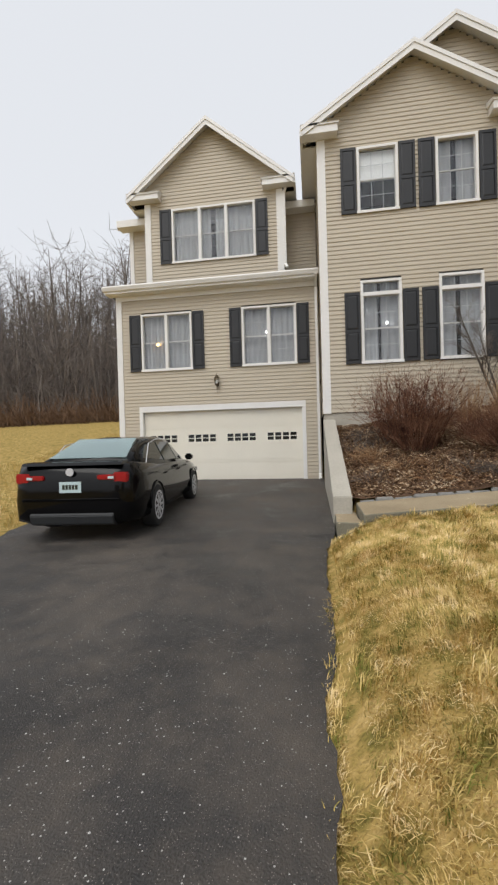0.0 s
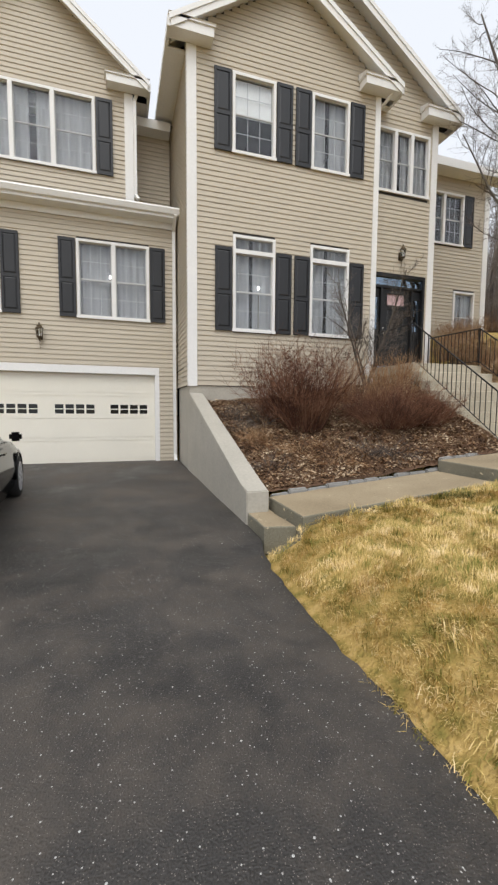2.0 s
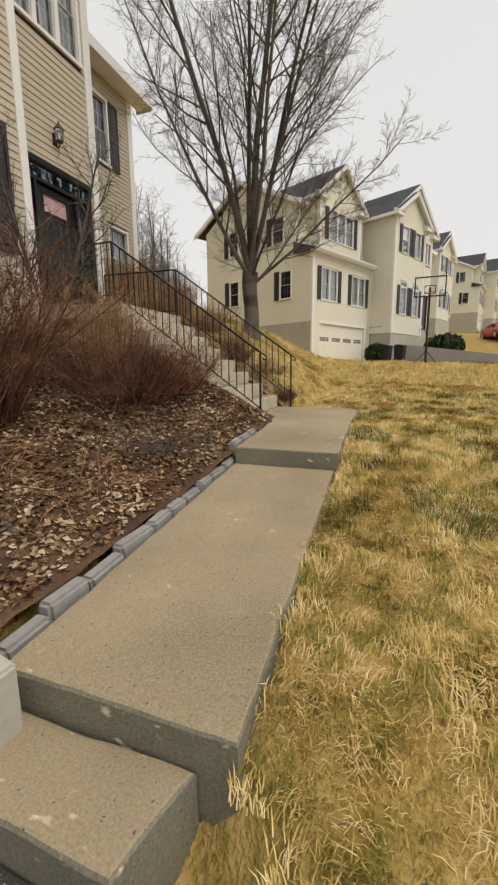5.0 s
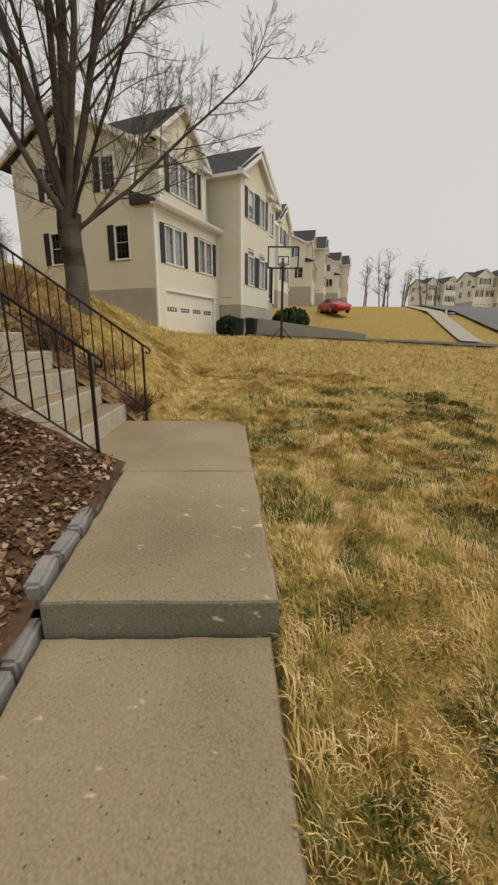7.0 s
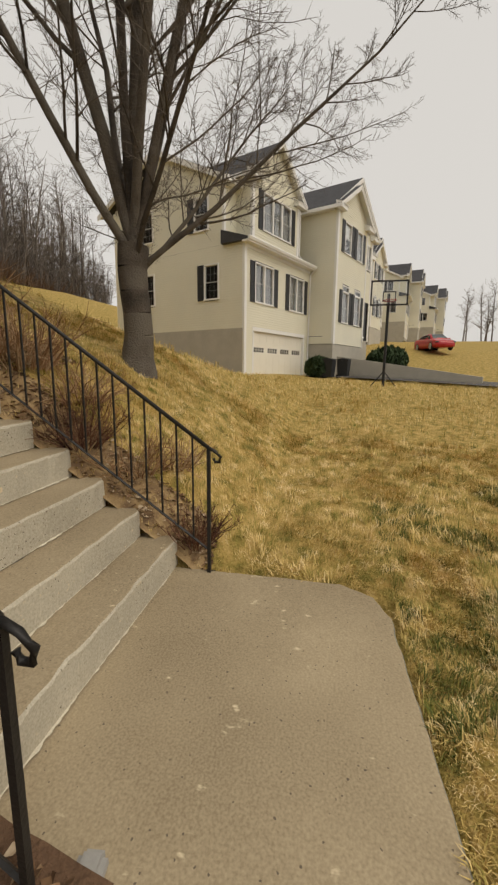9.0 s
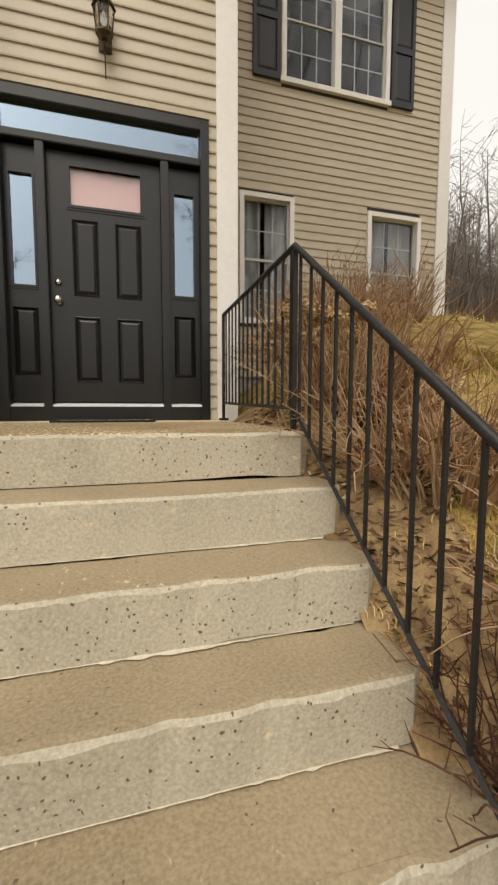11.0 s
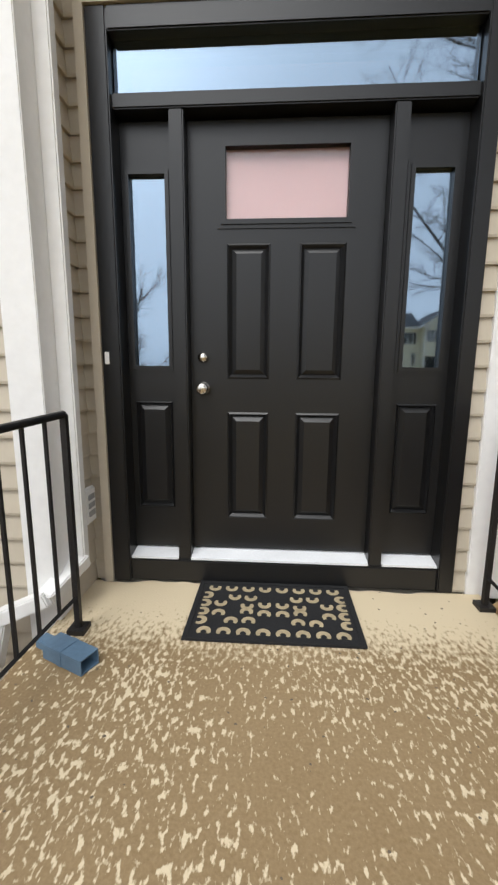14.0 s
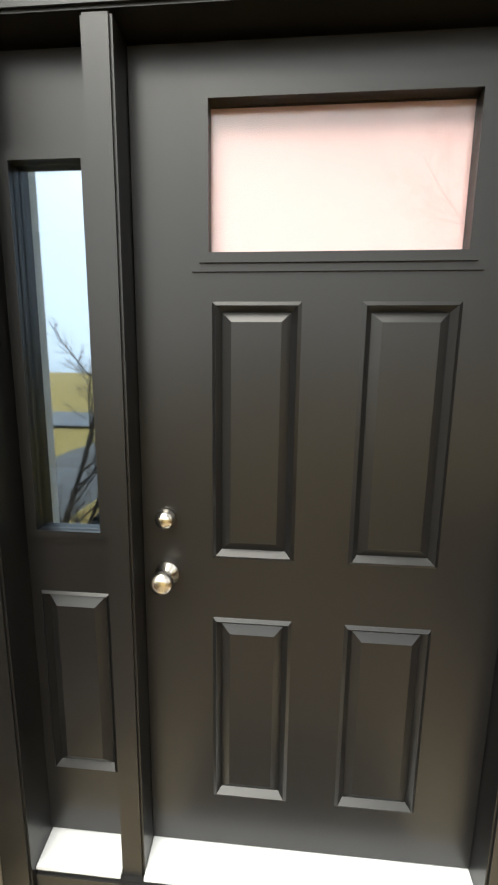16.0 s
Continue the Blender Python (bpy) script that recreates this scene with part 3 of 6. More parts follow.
# ---- the ground: one sheet to the horizon ----
def mottled(name, colors, rough=0.95, patch=0.9, bump=1.0, fine=60.0, depth=0.02, spread_=0.42):
    """Patches of several colours, soft-edged, at two scales."""
    m = bpy.data.materials.new(name)
    m.use_nodes = True
    n, l = m.node_tree.nodes, m.node_tree.links
    b = n["Principled BSDF"]
    b.inputs["Roughness"].default_value = rough
    b.inputs["Specular IOR Level"].default_value = 0.2
    geo = n.new("ShaderNodeNewGeometry")
    na, nb = n.new("ShaderNodeTexNoise"), n.new("ShaderNodeTexNoise")
    na.inputs["Scale"].default_value, nb.inputs["Scale"].default_value = patch, fine
    na.inputs["Detail"].default_value, nb.inputs["Detail"].default_value = 6, 3
    wide = n.new("ShaderNodeMapRange")
    wide.inputs["From Min"].default_value, wide.inputs["From Max"].default_value = 0.34, 0.66
    wide.inputs["To Max"].default_value = spread_
    rnd, mix = n.new("ShaderNodeMath"), n.new("ShaderNodeMath")
    rnd.operation = mix.operation = "MULTIPLY_ADD"
    rnd.inputs[1].default_value, mix.inputs[1].default_value = 0.88 - spread_, 0.3
    l.new(geo.outputs["Position"], na.inputs["Vector"])
    l.new(geo.outputs["Position"], nb.inputs["Vector"])
    l.new(na.outputs["Fac"], wide.inputs["Value"])
    l.new(nb.outputs["Fac"], mix.inputs[0])
    l.new(wide.outputs["Result"], mix.inputs[2])
    l.new(geo.outputs["Random Per Island"], rnd.inputs[0])
    l.new(mix.outputs[0], rnd.inputs[2])
    ramp = n.new("ShaderNodeValToRGB")
    el = ramp.color_ramp.elements
    k = len(colors)
    for i, c in enumerate(colors):
        e = el[i] if i < 2 else el.new(1.0)
        e.position, e.color = 0.22 + 0.66 * i / (k - 1), (*c, 1)
    l.new(rnd.outputs[0], ramp.inputs["Fac"])
    l.new(ramp.outputs["Color"], b.inputs["Base Color"])
    bp = n.new("ShaderNodeBump")
    bp.inputs["Strength"].default_value, bp.inputs["Distance"].default_value = bump, depth
    l.new(nb.outputs["Fac"], bp.inputs["Height"])
    l.new(bp.outputs["Normal"], b.inputs["Normal"])
    return m


LAWN = mottled("dormant_lawn", [(0.13, 0.125, 0.03), (0.27, 0.205, 0.055), (0.43, 0.295, 0.095), (0.55, 0.385, 0.15)], 0.95, 6.5, 1.0, 45, 0.03, 0.52)
BLADE = mottled("dry_grass_blades", [(0.15, 0.165, 0.03), (0.33, 0.27, 0.07), (0.58, 0.42, 0.145), (0.72, 0.53, 0.22), (0.86, 0.68, 0.38)], 0.8, 7.0, 0.0, 12, spread_=0.56)
MULCH = mottled("leaf_mulch", [(0.045, 0.026, 0.017), (0.085, 0.05, 0.03), (0.13, 0.075, 0.045), (0.18, 0.11, 0.065)], 0.95, 2.5, 1.0, 40, 0.03)
LEAF = mottled("dead_leaves", [(0.05, 0.027, 0.017), (0.13, 0.072, 0.038), (0.24, 0.135, 0.07), (0.34, 0.23, 0.135), (0.58, 0.46, 0.32)], 0.75, 3.0, 0.0, 30)


def asphalt(name, dark, light):
    """Worn, damp asphalt: dark binder, brown dusty patches, damp glossy stretches and pale chips of two sizes."""
    m = material(name, dark, 0.55, 0.3, 110, 0.9, 1.0, depth=0.008, tint=light, spec=0.35)
    n, l = m.node_tree.nodes, m.node_tree.links
    b = n["Principled BSDF"]
    col = b.inputs["Base Color"].links[0].from_socket
    geo = n.new("ShaderNodeNewGeometry")
    # sand-brown dust in drifts
    dust, dr = n.new("ShaderNodeTexNoise"), n.new("ShaderNodeMapRange")
    dust.inputs["Scale"].default_value, dust.inputs["Detail"].default_value, dust.inputs["Roughness"].default_value = 0.8, 9, 0.74
    l.new(geo.outputs["Position"], dust.inputs["Vector"])
    dr.inputs["From Min"].default_value, dr.inputs["From Max"].default_value, dr.inputs["To Max"].default_value = 0.44, 0.68, 0.85
    l.new(dust.outputs["Fac"], dr.inputs["Value"])
    md = n.new("ShaderNodeMix")
    md.data_type = "RGBA"
    md.inputs["B"].default_value = (0.125, 0.104, 0.084, 1)
    l.new(dr.outputs["Result"], md.inputs["Factor"])
    l.new(col, md.inputs["A"])
    col = md.outputs["Result"]
    wet = n.new("ShaderNodeMapRange")
    wet.inputs["From Min"].default_value, wet.inputs["From Max"].default_value = 0.35, 0.62
    wet.inputs["To Min"].default_value, wet.inputs["To Max"].default_value = 0.42, 0.80
    l.new(dust.outputs["Fac"], wet.inputs["Value"])
    l.new(wet.outputs["Result"], b.inputs["Roughness"])
    for size, share, reach, shade in ((62, 0.90, 0.22, (0.46, 0.45, 0.43, 1)), (130, 0.74, 0.28, (0.20, 0.18, 0.16, 1)), (34, 0.975, 0.17, (0.55, 0.54, 0.52, 1))):
        vor, sep = n.new("ShaderNodeTexVoronoi"), n.new("ShaderNodeSeparateColor")
        vor.inputs["Scale"].default_value = size
        l.new(geo.outputs["Position"], vor.inputs["Vector"])
        l.new(vor.outputs["Color"], sep.inputs["Color"])
        pick, near, both = n.new("ShaderNodeMath"), n.new("ShaderNodeMath"), n.new("ShaderNodeMath")
        pick.operation, near.operation, both.operation = "GREATER_THAN", "LESS_THAN", "MULTIPLY"
        pick.inputs[1].default_value, near.inputs[1].default_value = share, reach
        l.new(sep.outputs["Red"], pick.inputs[0])
        l.new(vor.outputs["Distance"], near.inputs[0])
        l.new(pick.outputs[0], both.inputs[0])
        l.new(near.outputs[0], both.inputs[1])
        mx = n.new("ShaderNodeMix")
        mx.data_type = "RGBA"
        mx.inputs["B"].default_value = shade
        l.new(both.outputs[0], mx.inputs["Factor"])
        l.new(col, mx.inputs["A"])
        col = mx.outputs["Result"]
    l.new(col, b.inputs["Base Color"])
    return m


TAR = asphalt("damp_asphalt", (0.022, 0.021, 0.021), (0.070, 0.064, 0.059))
ROADTAR = material("grey_road_asphalt", (0.14, 0.14, 0.145), 0.8, 0.2, 60, 0.5, 0.5)


def spread(lo, hi, a, b, fine, grow=1.22):
    """Coordinates from lo to hi, evenly fine between a and b and growing outside."""
    v = [a + (b - a) * i / round((b - a) / fine) for i in range(round((b - a) / fine) + 1)]
    s, x = fine, a
    while x > lo:
        s *= grow
        x -= s
        v.insert(0, max(lo, x))
    s, x = fine, b
    while x < hi:
        s *= grow
        x += s
        v.append(min(hi, x))
    return v


def bed_z(x, y):
    left = lerp(y, (6.6, 0.36), (10.4, 1.60))
    right = lerp(y, (6.6, 0.83), (9.0, 1.98), (10.4, 2.10))
    f = max(0.0, min(1.0, (x - 0.88) / 4.3)) ** 1.4
    return left + (right - left) * f


def base_z(x, y):
    z = ground_z(x, y)
    if 0.55 < x < 5.4 and 6.5 < y < 10.95:
        z = bed_z(x, y) - 0.12
    if -5.6 < x < 10.7 and y > 10.95 and y < 20.5 and not (x > 7.3 and y < 12.5):
        z = min(z, -0.25 if x < 0.7 else 1.2)
    if 5.2 < x < 7.05 and 6.6 < y < 11:
        z = min(z, 0.5)
    if 7.0 < x < 8.3 and 6.6 < y < 13.2:
        z = min(z, min(2.485, 0.8 + 0.712 * (y - 6.9)) - 0.10 + max(0.0, x - 7.12) * 0.7)
    if 0.5 < x < 7.1 and (5.52 if x < 3.75 else 5.68) < y <= 6.62:
        z -= 0.22
    if -4.5 < x < 0.5 and y < 12.3:
        z -= 0.05
    if 0.40 < x < 0.86 and y > 5.3 and y < 12.8:
        z = -0.12
    if abs(x) < 60 and abs(y) < 40:
        z += 0.03 * noise.noise((x * 0.7, y * 0.7, 3.1)) + 0.015 * noise.noise((x * 2.3, y * 2.3, 1.7))
    return z


xs, ys = spread(-900, 1200, -6.2, 14.0, 0.2), spread(-700, 1100, -2.6, 13.0, 0.2)
me = bpy.data.meshes.new("ground")
nx = len(xs)
me.from_pydata([(x, y, base_z(x, y)) for y in ys for x in xs], [],
               [(j * nx + i, j * nx + i + 1, (j + 1) * nx + i + 1, (j + 1) * nx + i) for j in range(len(ys) - 1) for i in range(nx - 1)])
me.materials.append(LAWN)
me.shade_smooth()
tagged(new("ground", me), "dormant straw-yellow lawn with green patches", "lawn", "", "structure")

# driveway with a ragged edge towards the lawn
rows_y = [-15 + 0.12 * i for i in range(round(27.3 / 0.12) + 1)]
me = bpy.data.meshes.new("driveway")
verts, faces, nc = [], [], 12
for y in rows_y:
    wob = 0.07 * noise.noise((y * 2.1, 0.3, 0)) + 0.035 * noise.noise((y * 7.0, 2.3, 0))
    r = lerp(y, (-15, 0.30), (2, 0.36), (5.2, 0.46), (5.7, 0.585), (6.6, 0.60)) + (wob if y < 5.3 else 0)
    left = -4.45 + 0.08 * noise.noise((y * 1.5, 7.3, 0)) - (1.2 if y > 9.5 else 0)
    for i in range(nc + 1):
        x = left + (r - left) * i / nc
        verts.append((x, y, drive_z(y) + 0.02 + 0.006 * noise.noise((x * 0.8, y * 0.8, 0)) - (0.05 if i in (0, nc) and y < 5.6 else 0)))
for j in range(len(rows_y) - 1):
    for i in range(nc):
        faces.append((j * (nc + 1) + i, j * (nc + 1) + i + 1, (j + 1) * (nc + 1) + i + 1, (j + 1) * (nc + 1) + i))
me.from_pydata(verts, [], faces)
me.materials.append(TAR)
me.shade_smooth()
tagged(new("driveway", me), "dark damp asphalt driveway with pale chips", "driveway", "", "structure")


def ribbon(name, pts, width, mat_, label, category, lift):
    """A strip of paving that follows the ground along points."""
    me = bpy.data.meshes.new(name)
    line = []
    for (a, b) in zip(pts, pts[1:]):
        a, b = Vector(a), Vector(b)
        k = max(1, int((b - a).length / 1.5))
        line += [a + (b - a) * i / k for i in range(k)]
    line.append(Vector(pts[-1]))
    v, f = [], []
    for i, p in enumerate(line):
        d = (line[min(i + 1, len(line) - 1)] - line[max(i - 1, 0)]).normalized()
        s = Vector((d.y, -d.x)) * width / 2
        for k in range(5):
            q = p - s + s * 2 * k / 4
            v.append((q.x, q.y, ground_z(q.x, q.y) + lift))
    for i in range(len(line) - 1):
        for k in range(4):
            f.append((i * 5 + k, i * 5 + k + 1, i * 5 + k + 6, i * 5 + k + 5))
    me.from_pydata(v, [], f)
    me.materials.append(mat_)
    me.shade_smooth()
    return tagged(new(name, me), label, category, "", "structure")


ribbon("road", [(-120, -22), (-30, -20), (0, -19), (25, -17), (50, -22), (90, -36), (260, -95)], 9, ROADTAR, "grey asphalt residential street", "road", 0.22)
ribbon("neighbour_driveway", [(28.0, 5.0), (25.5, -2.5), (22.5, -16)], 5.6, TAR, "dark asphalt driveway next door", "driveway", 0.12)
ribbon("pavement", [(29, -9.5), (50, -15.5), (90, -28)], 1.5, CONCRETE, "pale concrete pavement along the street", "pavement", 0.16)

# retaining wall between the drive and the planting bed
bm = bmesh.new()
prism(bm, [(6.25, -0.2), (10.58, -0.2), (10.58, 1.80), (10.3, 1.78), (6.55, 0.53), (6.25, 0.46)], lambda o: (0.585, *o), lambda o: (0.87, *o))
solid("retaining_wall", bm, PALECON, "sloping grey concrete retaining wall beside the driveway", "wall", kind="structure", bevel=0.012)


# ---- concrete walk, slabs and steps ----
def worn_concrete(name, a, b, wet=0.0, spots=30.0, pits=0.9, dry=None):
    """Weathered concrete with damp brown blotches and pitted, paler wear."""
    m = material(name, a, 0.88, 0.16, 95, 1.1, 0.4, depth=0.004, tint=b)
    n, l = m.node_tree.nodes, m.node_tree.links
    bs = n["Principled BSDF"]
    old = bs.inputs["Base Color"].links[0].from_socket
    geo, no = n.new("ShaderNodeNewGeometry"), n.new("ShaderNodeTexNoise")
    no.inputs["Scale"].default_value, no.inputs["Detail"].default_value = spots, 3
    st = n.new("ShaderNodeMapping")
    st.inputs["Scale"].default_value = (1.0, 0.5, 1.0)
    l.new(geo.outputs["Position"], st.inputs["Vector"])
    l.new(st.outputs["Vector"], no.inputs["Vector"])
    r = n.new("ShaderNodeMapRange")
    r.inputs["From Min"].default_value, r.inputs["From Max"].default_value = 0.72 - wet, 0.78 - wet
    big, bm_ = n.new("ShaderNodeTexNoise"), n.new("ShaderNodeMath")
    big.inputs["Scale"].default_value, big.inputs["Detail"].default_value = 1.9, 2
    bm_.operation, bm_.inputs[1].default_value = "MULTIPLY_ADD", 0.34
    l.new(geo.outputs["Position"], big.inputs["Vector"])
    l.new(big.outputs["Fac"], bm_.inputs[0])
    l.new(no.outputs["Fac"], bm_.inputs[2])
    r.inputs["From Min"].default_value += 0.17
    r.inputs["From Max"].default_value += 0.19
    l.new(bm_.outputs[0], r.inputs["Value"])
    mx = n.new("ShaderNodeMix")
    mx.data_type = "RGBA"
    mx.inputs["B"].default_value = (0.66, 0.55, 0.37, 1)
    fac = r.outputs["Result"]
    if dry:
        # dry concrete under the eave, towards the door
        sp, lo, mxm = n.new("ShaderNodeSeparateXYZ"), n.new("ShaderNodeMapRange"), n.new("ShaderNodeMath")
        wob = n.new("ShaderNodeMath")
        wob.operation, wob.inputs[1].default_value = "MULTIPLY_ADD", 0.9
        l.new(geo.outputs["Position"], sp.inputs["Vector"])
        l.new(no.outputs["Fac"], wob.inputs[0])
        l.new(sp.outputs["Y"], wob.inputs[2])
        lo.inputs["From Min"].default_value, lo.inputs["From Max"].default_value = dry + 0.42, dry + 0.62
        l.new(wob.outputs[0], lo.inputs["Value"])
        mxm.operation = "MAXIMUM"
        l.new(fac, mxm.inputs[0])
        l.new(lo.outputs["Result"], mxm.inputs[1])
        fac = mxm.outputs[0]
    l.new(fac, mx.inputs["Factor"])
    l.new(old, mx.inputs["A"])
    l.new(mx.outputs["Result"], bs.inputs["Base Color"])
    pit = n.new("ShaderNodeTexVoronoi")
    pit.inputs["Scale"].default_value = 46
    wn, wa = n.new("ShaderNodeTexNoise"), n.new("ShaderNodeVectorMath")
    wn.inputs["Scale"].default_value, wn.inputs["Detail"].default_value = 38, 2
    wa.operation = "MULTIPLY_ADD"
    wa.inputs[1].default_value = (0.022, 0.022, 0.022)
    l.new(geo.outputs["Position"], wn.inputs["Vector"])
    l.new(wn.outputs["Color"], wa.inputs[0])
    l.new(geo.outputs["Position"], wa.inputs[2])
    l.new(wa.outputs["Vector"], pit.inputs["Vector"])
    sc = n.new("ShaderNodeSeparateColor")
    l.new(pit.outputs["Color"], sc.inputs["Color"])
    p1, p2, p3 = n.new("ShaderNodeMath"), n.new("ShaderNodeMath"), n.new("ShaderNodeMath")
    p1.operation, p2.operation, p3.operation = "GREATER_THAN", "LESS_THAN", "MULTIPLY"
    p1.inputs[1].default_value, p2.inputs[1].default_value = pits, 0.2
    l.new(sc.outputs["Green"], p1.inputs[0])
    l.new(pit.outputs["Distance"], p2.inputs[0])
    l.new(p1.outputs[0], p3.inputs[0])
    l.new(p2.outputs[0], p3.inputs[1])
    m2 = n.new("ShaderNodeMix")
    m2.data_type = "RGBA"
    m2.inputs["B"].default_value = (0.13, 0.10, 0.07, 1)
    l.new(p3.outputs[0], m2.inputs["Factor"])
    l.new(mx.outputs["Result"], m2.inputs["A"])
    l.new(m2.outputs["Result"], bs.inputs["Base Color"])
    return m


TREAD = worn_concrete("damp_brown_concrete", (0.22, 0.165, 0.095), (0.43, 0.345, 0.225), 0.02, 40, 0.93)
RISER = worn_concrete("pale_worn_concrete", (0.33, 0.29, 0.215), (0.60, 0.545, 0.43), 0.06, 32, 0.70)
PORCHTOP = worn_concrete("wet_spotted_concrete", (0.25, 0.165, 0.075), (0.33, 0.235, 0.125), 0.18, 64, 0.95, 10.38)
LIME = material("pale_lime_crust", (0.60, 0.54, 0.42), 0.95, 0.22, 70, 6, 0.8)
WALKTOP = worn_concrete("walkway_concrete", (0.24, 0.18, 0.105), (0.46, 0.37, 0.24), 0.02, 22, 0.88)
# Walk slabs have darker sides than tops.
SIDECON = worn_concrete("dark_side_concrete", (0.11, 0.105, 0.075), (0.30, 0.275, 0.205), 0.04, 24, 0.80)


def slab(name, pts, z0f, z1f, label, mats, parent=None, rough=0.012, seed=0, grain=0.07):
    """A cast slab with a chipped, uneven rim: pts go round it; the top is faced in the first material, the sides in the second."""
    bm = bmesh.new()
    ring = []
    k = len(pts)
    for i in range(k):
        a, b = Vector(pts[i]), Vector(pts[(i + 1) % k])
        m = max(1, int((b - a).length / grain))
        ring += [a + (b - a) * j / m for j in range(m)]
    turn = 1 if sum(ring[i - 1].x * ring[i].y - ring[i].x * ring[i - 1].y for i in range(len(ring))) > 0 else -1
    lo, mid, top, inner = [], [], [], []
    for i, p in enumerate(ring):
        e = (ring[(i + 1) % len(ring)] - p).normalized() + (p - ring[i - 1]).normalized()
        d = Vector((e.y, -e.x)).normalized() * turn
        n1 = rough * noise.noise((p.x * 6 + seed, p.y * 6, seed * 1.7))
        n2 = rough * noise.noise((p.x * 14 + seed, p.y * 14, seed * 0.7 + 5))
        q = p + d * (n1 + 0.5 * n2)
        lo.append(bm.verts.new((p.x, p.y, z0f(p.x, p.y))))
        mid.append(bm.verts.new((q.x, q.y, z1f(p.x, p.y) - 0.012 - abs(n2))))
        q = q - d * (0.007 + 0.6 * abs(n1))
        top.append(bm.verts.new((q.x, q.y, z1f(p.x, p.y) - 0.003 + n2 * 0.2)))
        q = q - d * max(0.004, 0.014 + 0.02 * noise.noise((p.x * 4 + seed, p.y * 4, 8.8)) + 0.016 * noise.noise((p.x * 19 + seed, p.y * 19, 2.8)))
        inner.append(bm.verts.new((q.x, q.y, z1f(p.x, p.y))))
    for a, b, mi in ((lo, mid, 1), (mid, top, 1), (top, inner, 0)):
        for i in range(len(ring)):
            j = (i + 1) % len(ring)
            bm.faces.new((a[i], a[j], b[j], b[i])).material_index = mi
    bm.faces.new(inner).material_index = 0
    bm.faces.new(lo[::-1]).material_index = 1
    if parent:
        return part(name, bm, mats, parent, label)
    return solid(name, bm, mats, label, "walkway slab", kind="structure")


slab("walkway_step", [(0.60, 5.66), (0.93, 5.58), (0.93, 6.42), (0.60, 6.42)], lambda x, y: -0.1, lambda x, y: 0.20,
     "low concrete step up from the driveway", (WALKTOP, SIDECON), seed=3)
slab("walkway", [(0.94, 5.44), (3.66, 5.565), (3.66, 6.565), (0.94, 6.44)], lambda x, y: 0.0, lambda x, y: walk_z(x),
     "weathered concrete front walk", (WALKTOP, SIDECON), seed=5)
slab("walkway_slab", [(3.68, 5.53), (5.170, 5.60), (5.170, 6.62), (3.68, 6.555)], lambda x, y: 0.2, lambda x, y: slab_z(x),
     "raised weathered concrete walk slab", (WALKTOP, SIDECON), seed=8)
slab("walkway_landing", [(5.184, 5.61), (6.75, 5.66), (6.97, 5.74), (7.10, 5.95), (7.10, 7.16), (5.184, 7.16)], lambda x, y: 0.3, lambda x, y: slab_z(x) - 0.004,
     "concrete landing at the foot of the stairs", (WALKTOP, SIDECON), seed=11)

PORCH = 2.485
RISE, PITCH, FOOT = (PORCH - 0.805) / 8, 0.275, 7.13
STAIRS = tagged(new("stairs", None), "weathered concrete front stairs with eight risers", "stairs", "", "structure")
STAIRS.matrix_basis = Matrix.Translation((6.1, 6.9, 0.8))
for k in range(1, 9):
    y0 = FOOT + PITCH * (k - 1)
    y1 = 10.90 if k == 8 else y0 + PITCH + 0.03
    z1 = 0.805 + RISE * k
    right = 7.16 + 0.02 * math.sin(k * 2.1)
    slab("porch" if k == 8 else "step", [(5.20, y0), (right - 0.05, y0), (right, y0 + 0.05), (right, y1), (5.20, y1)],
         lambda x, y: z1 - RISE + 0.004 + 0.02 * max(0.0, noise.noise((x * 5, 3.3, k * 2.7))), lambda x, y: z1 + 0.004 * noise.noise((x * 2, y * 2, k)),
         "porch slab with pale wet spots" if k == 8 else "", (PORCHTOP if k == 8 else TREAD, RISER), STAIRS, 0.02, seed=20 + k, grain=0.03)
    if k == 8:
        break
    # crumbled pale lime along the foot of the riser
    bm = bmesh.new()
    lo, hi = [], []
    for i in range(120):
        x = 5.22 + (right - 0.10 - 5.22) * i / 119
        d = max(0.003, 0.004 + 0.017 * noise.noise((x * 3.1, k * 1.9, 0)) + 0.016 * noise.noise((x * 21, k, 4)))
        lo.append(bm.verts.new((x, y0 - d, z1 - RISE + 0.006)))
        hi.append(bm.verts.new((x, y0 + 0.012, z1 - RISE + 0.008 + 0.4 * d)))
    for i in range(119):
        bm.faces.new((lo[i], lo[i + 1], hi[i + 1], hi[i]))
    part("lime_crust", bm, LIME, STAIRS, "pale crumbled lime crust")
bm = bmesh.new()
for k in range(1, 8):
    y0 = FOOT + 0.10 + PITCH * (k - 1)
    box(bm, 5.25, 7.06, y0, 10.88, 0.60 + RISE * (k - 1), 0.60 + RISE * k)
part("stair_core", bm, PALECON, STAIRS)

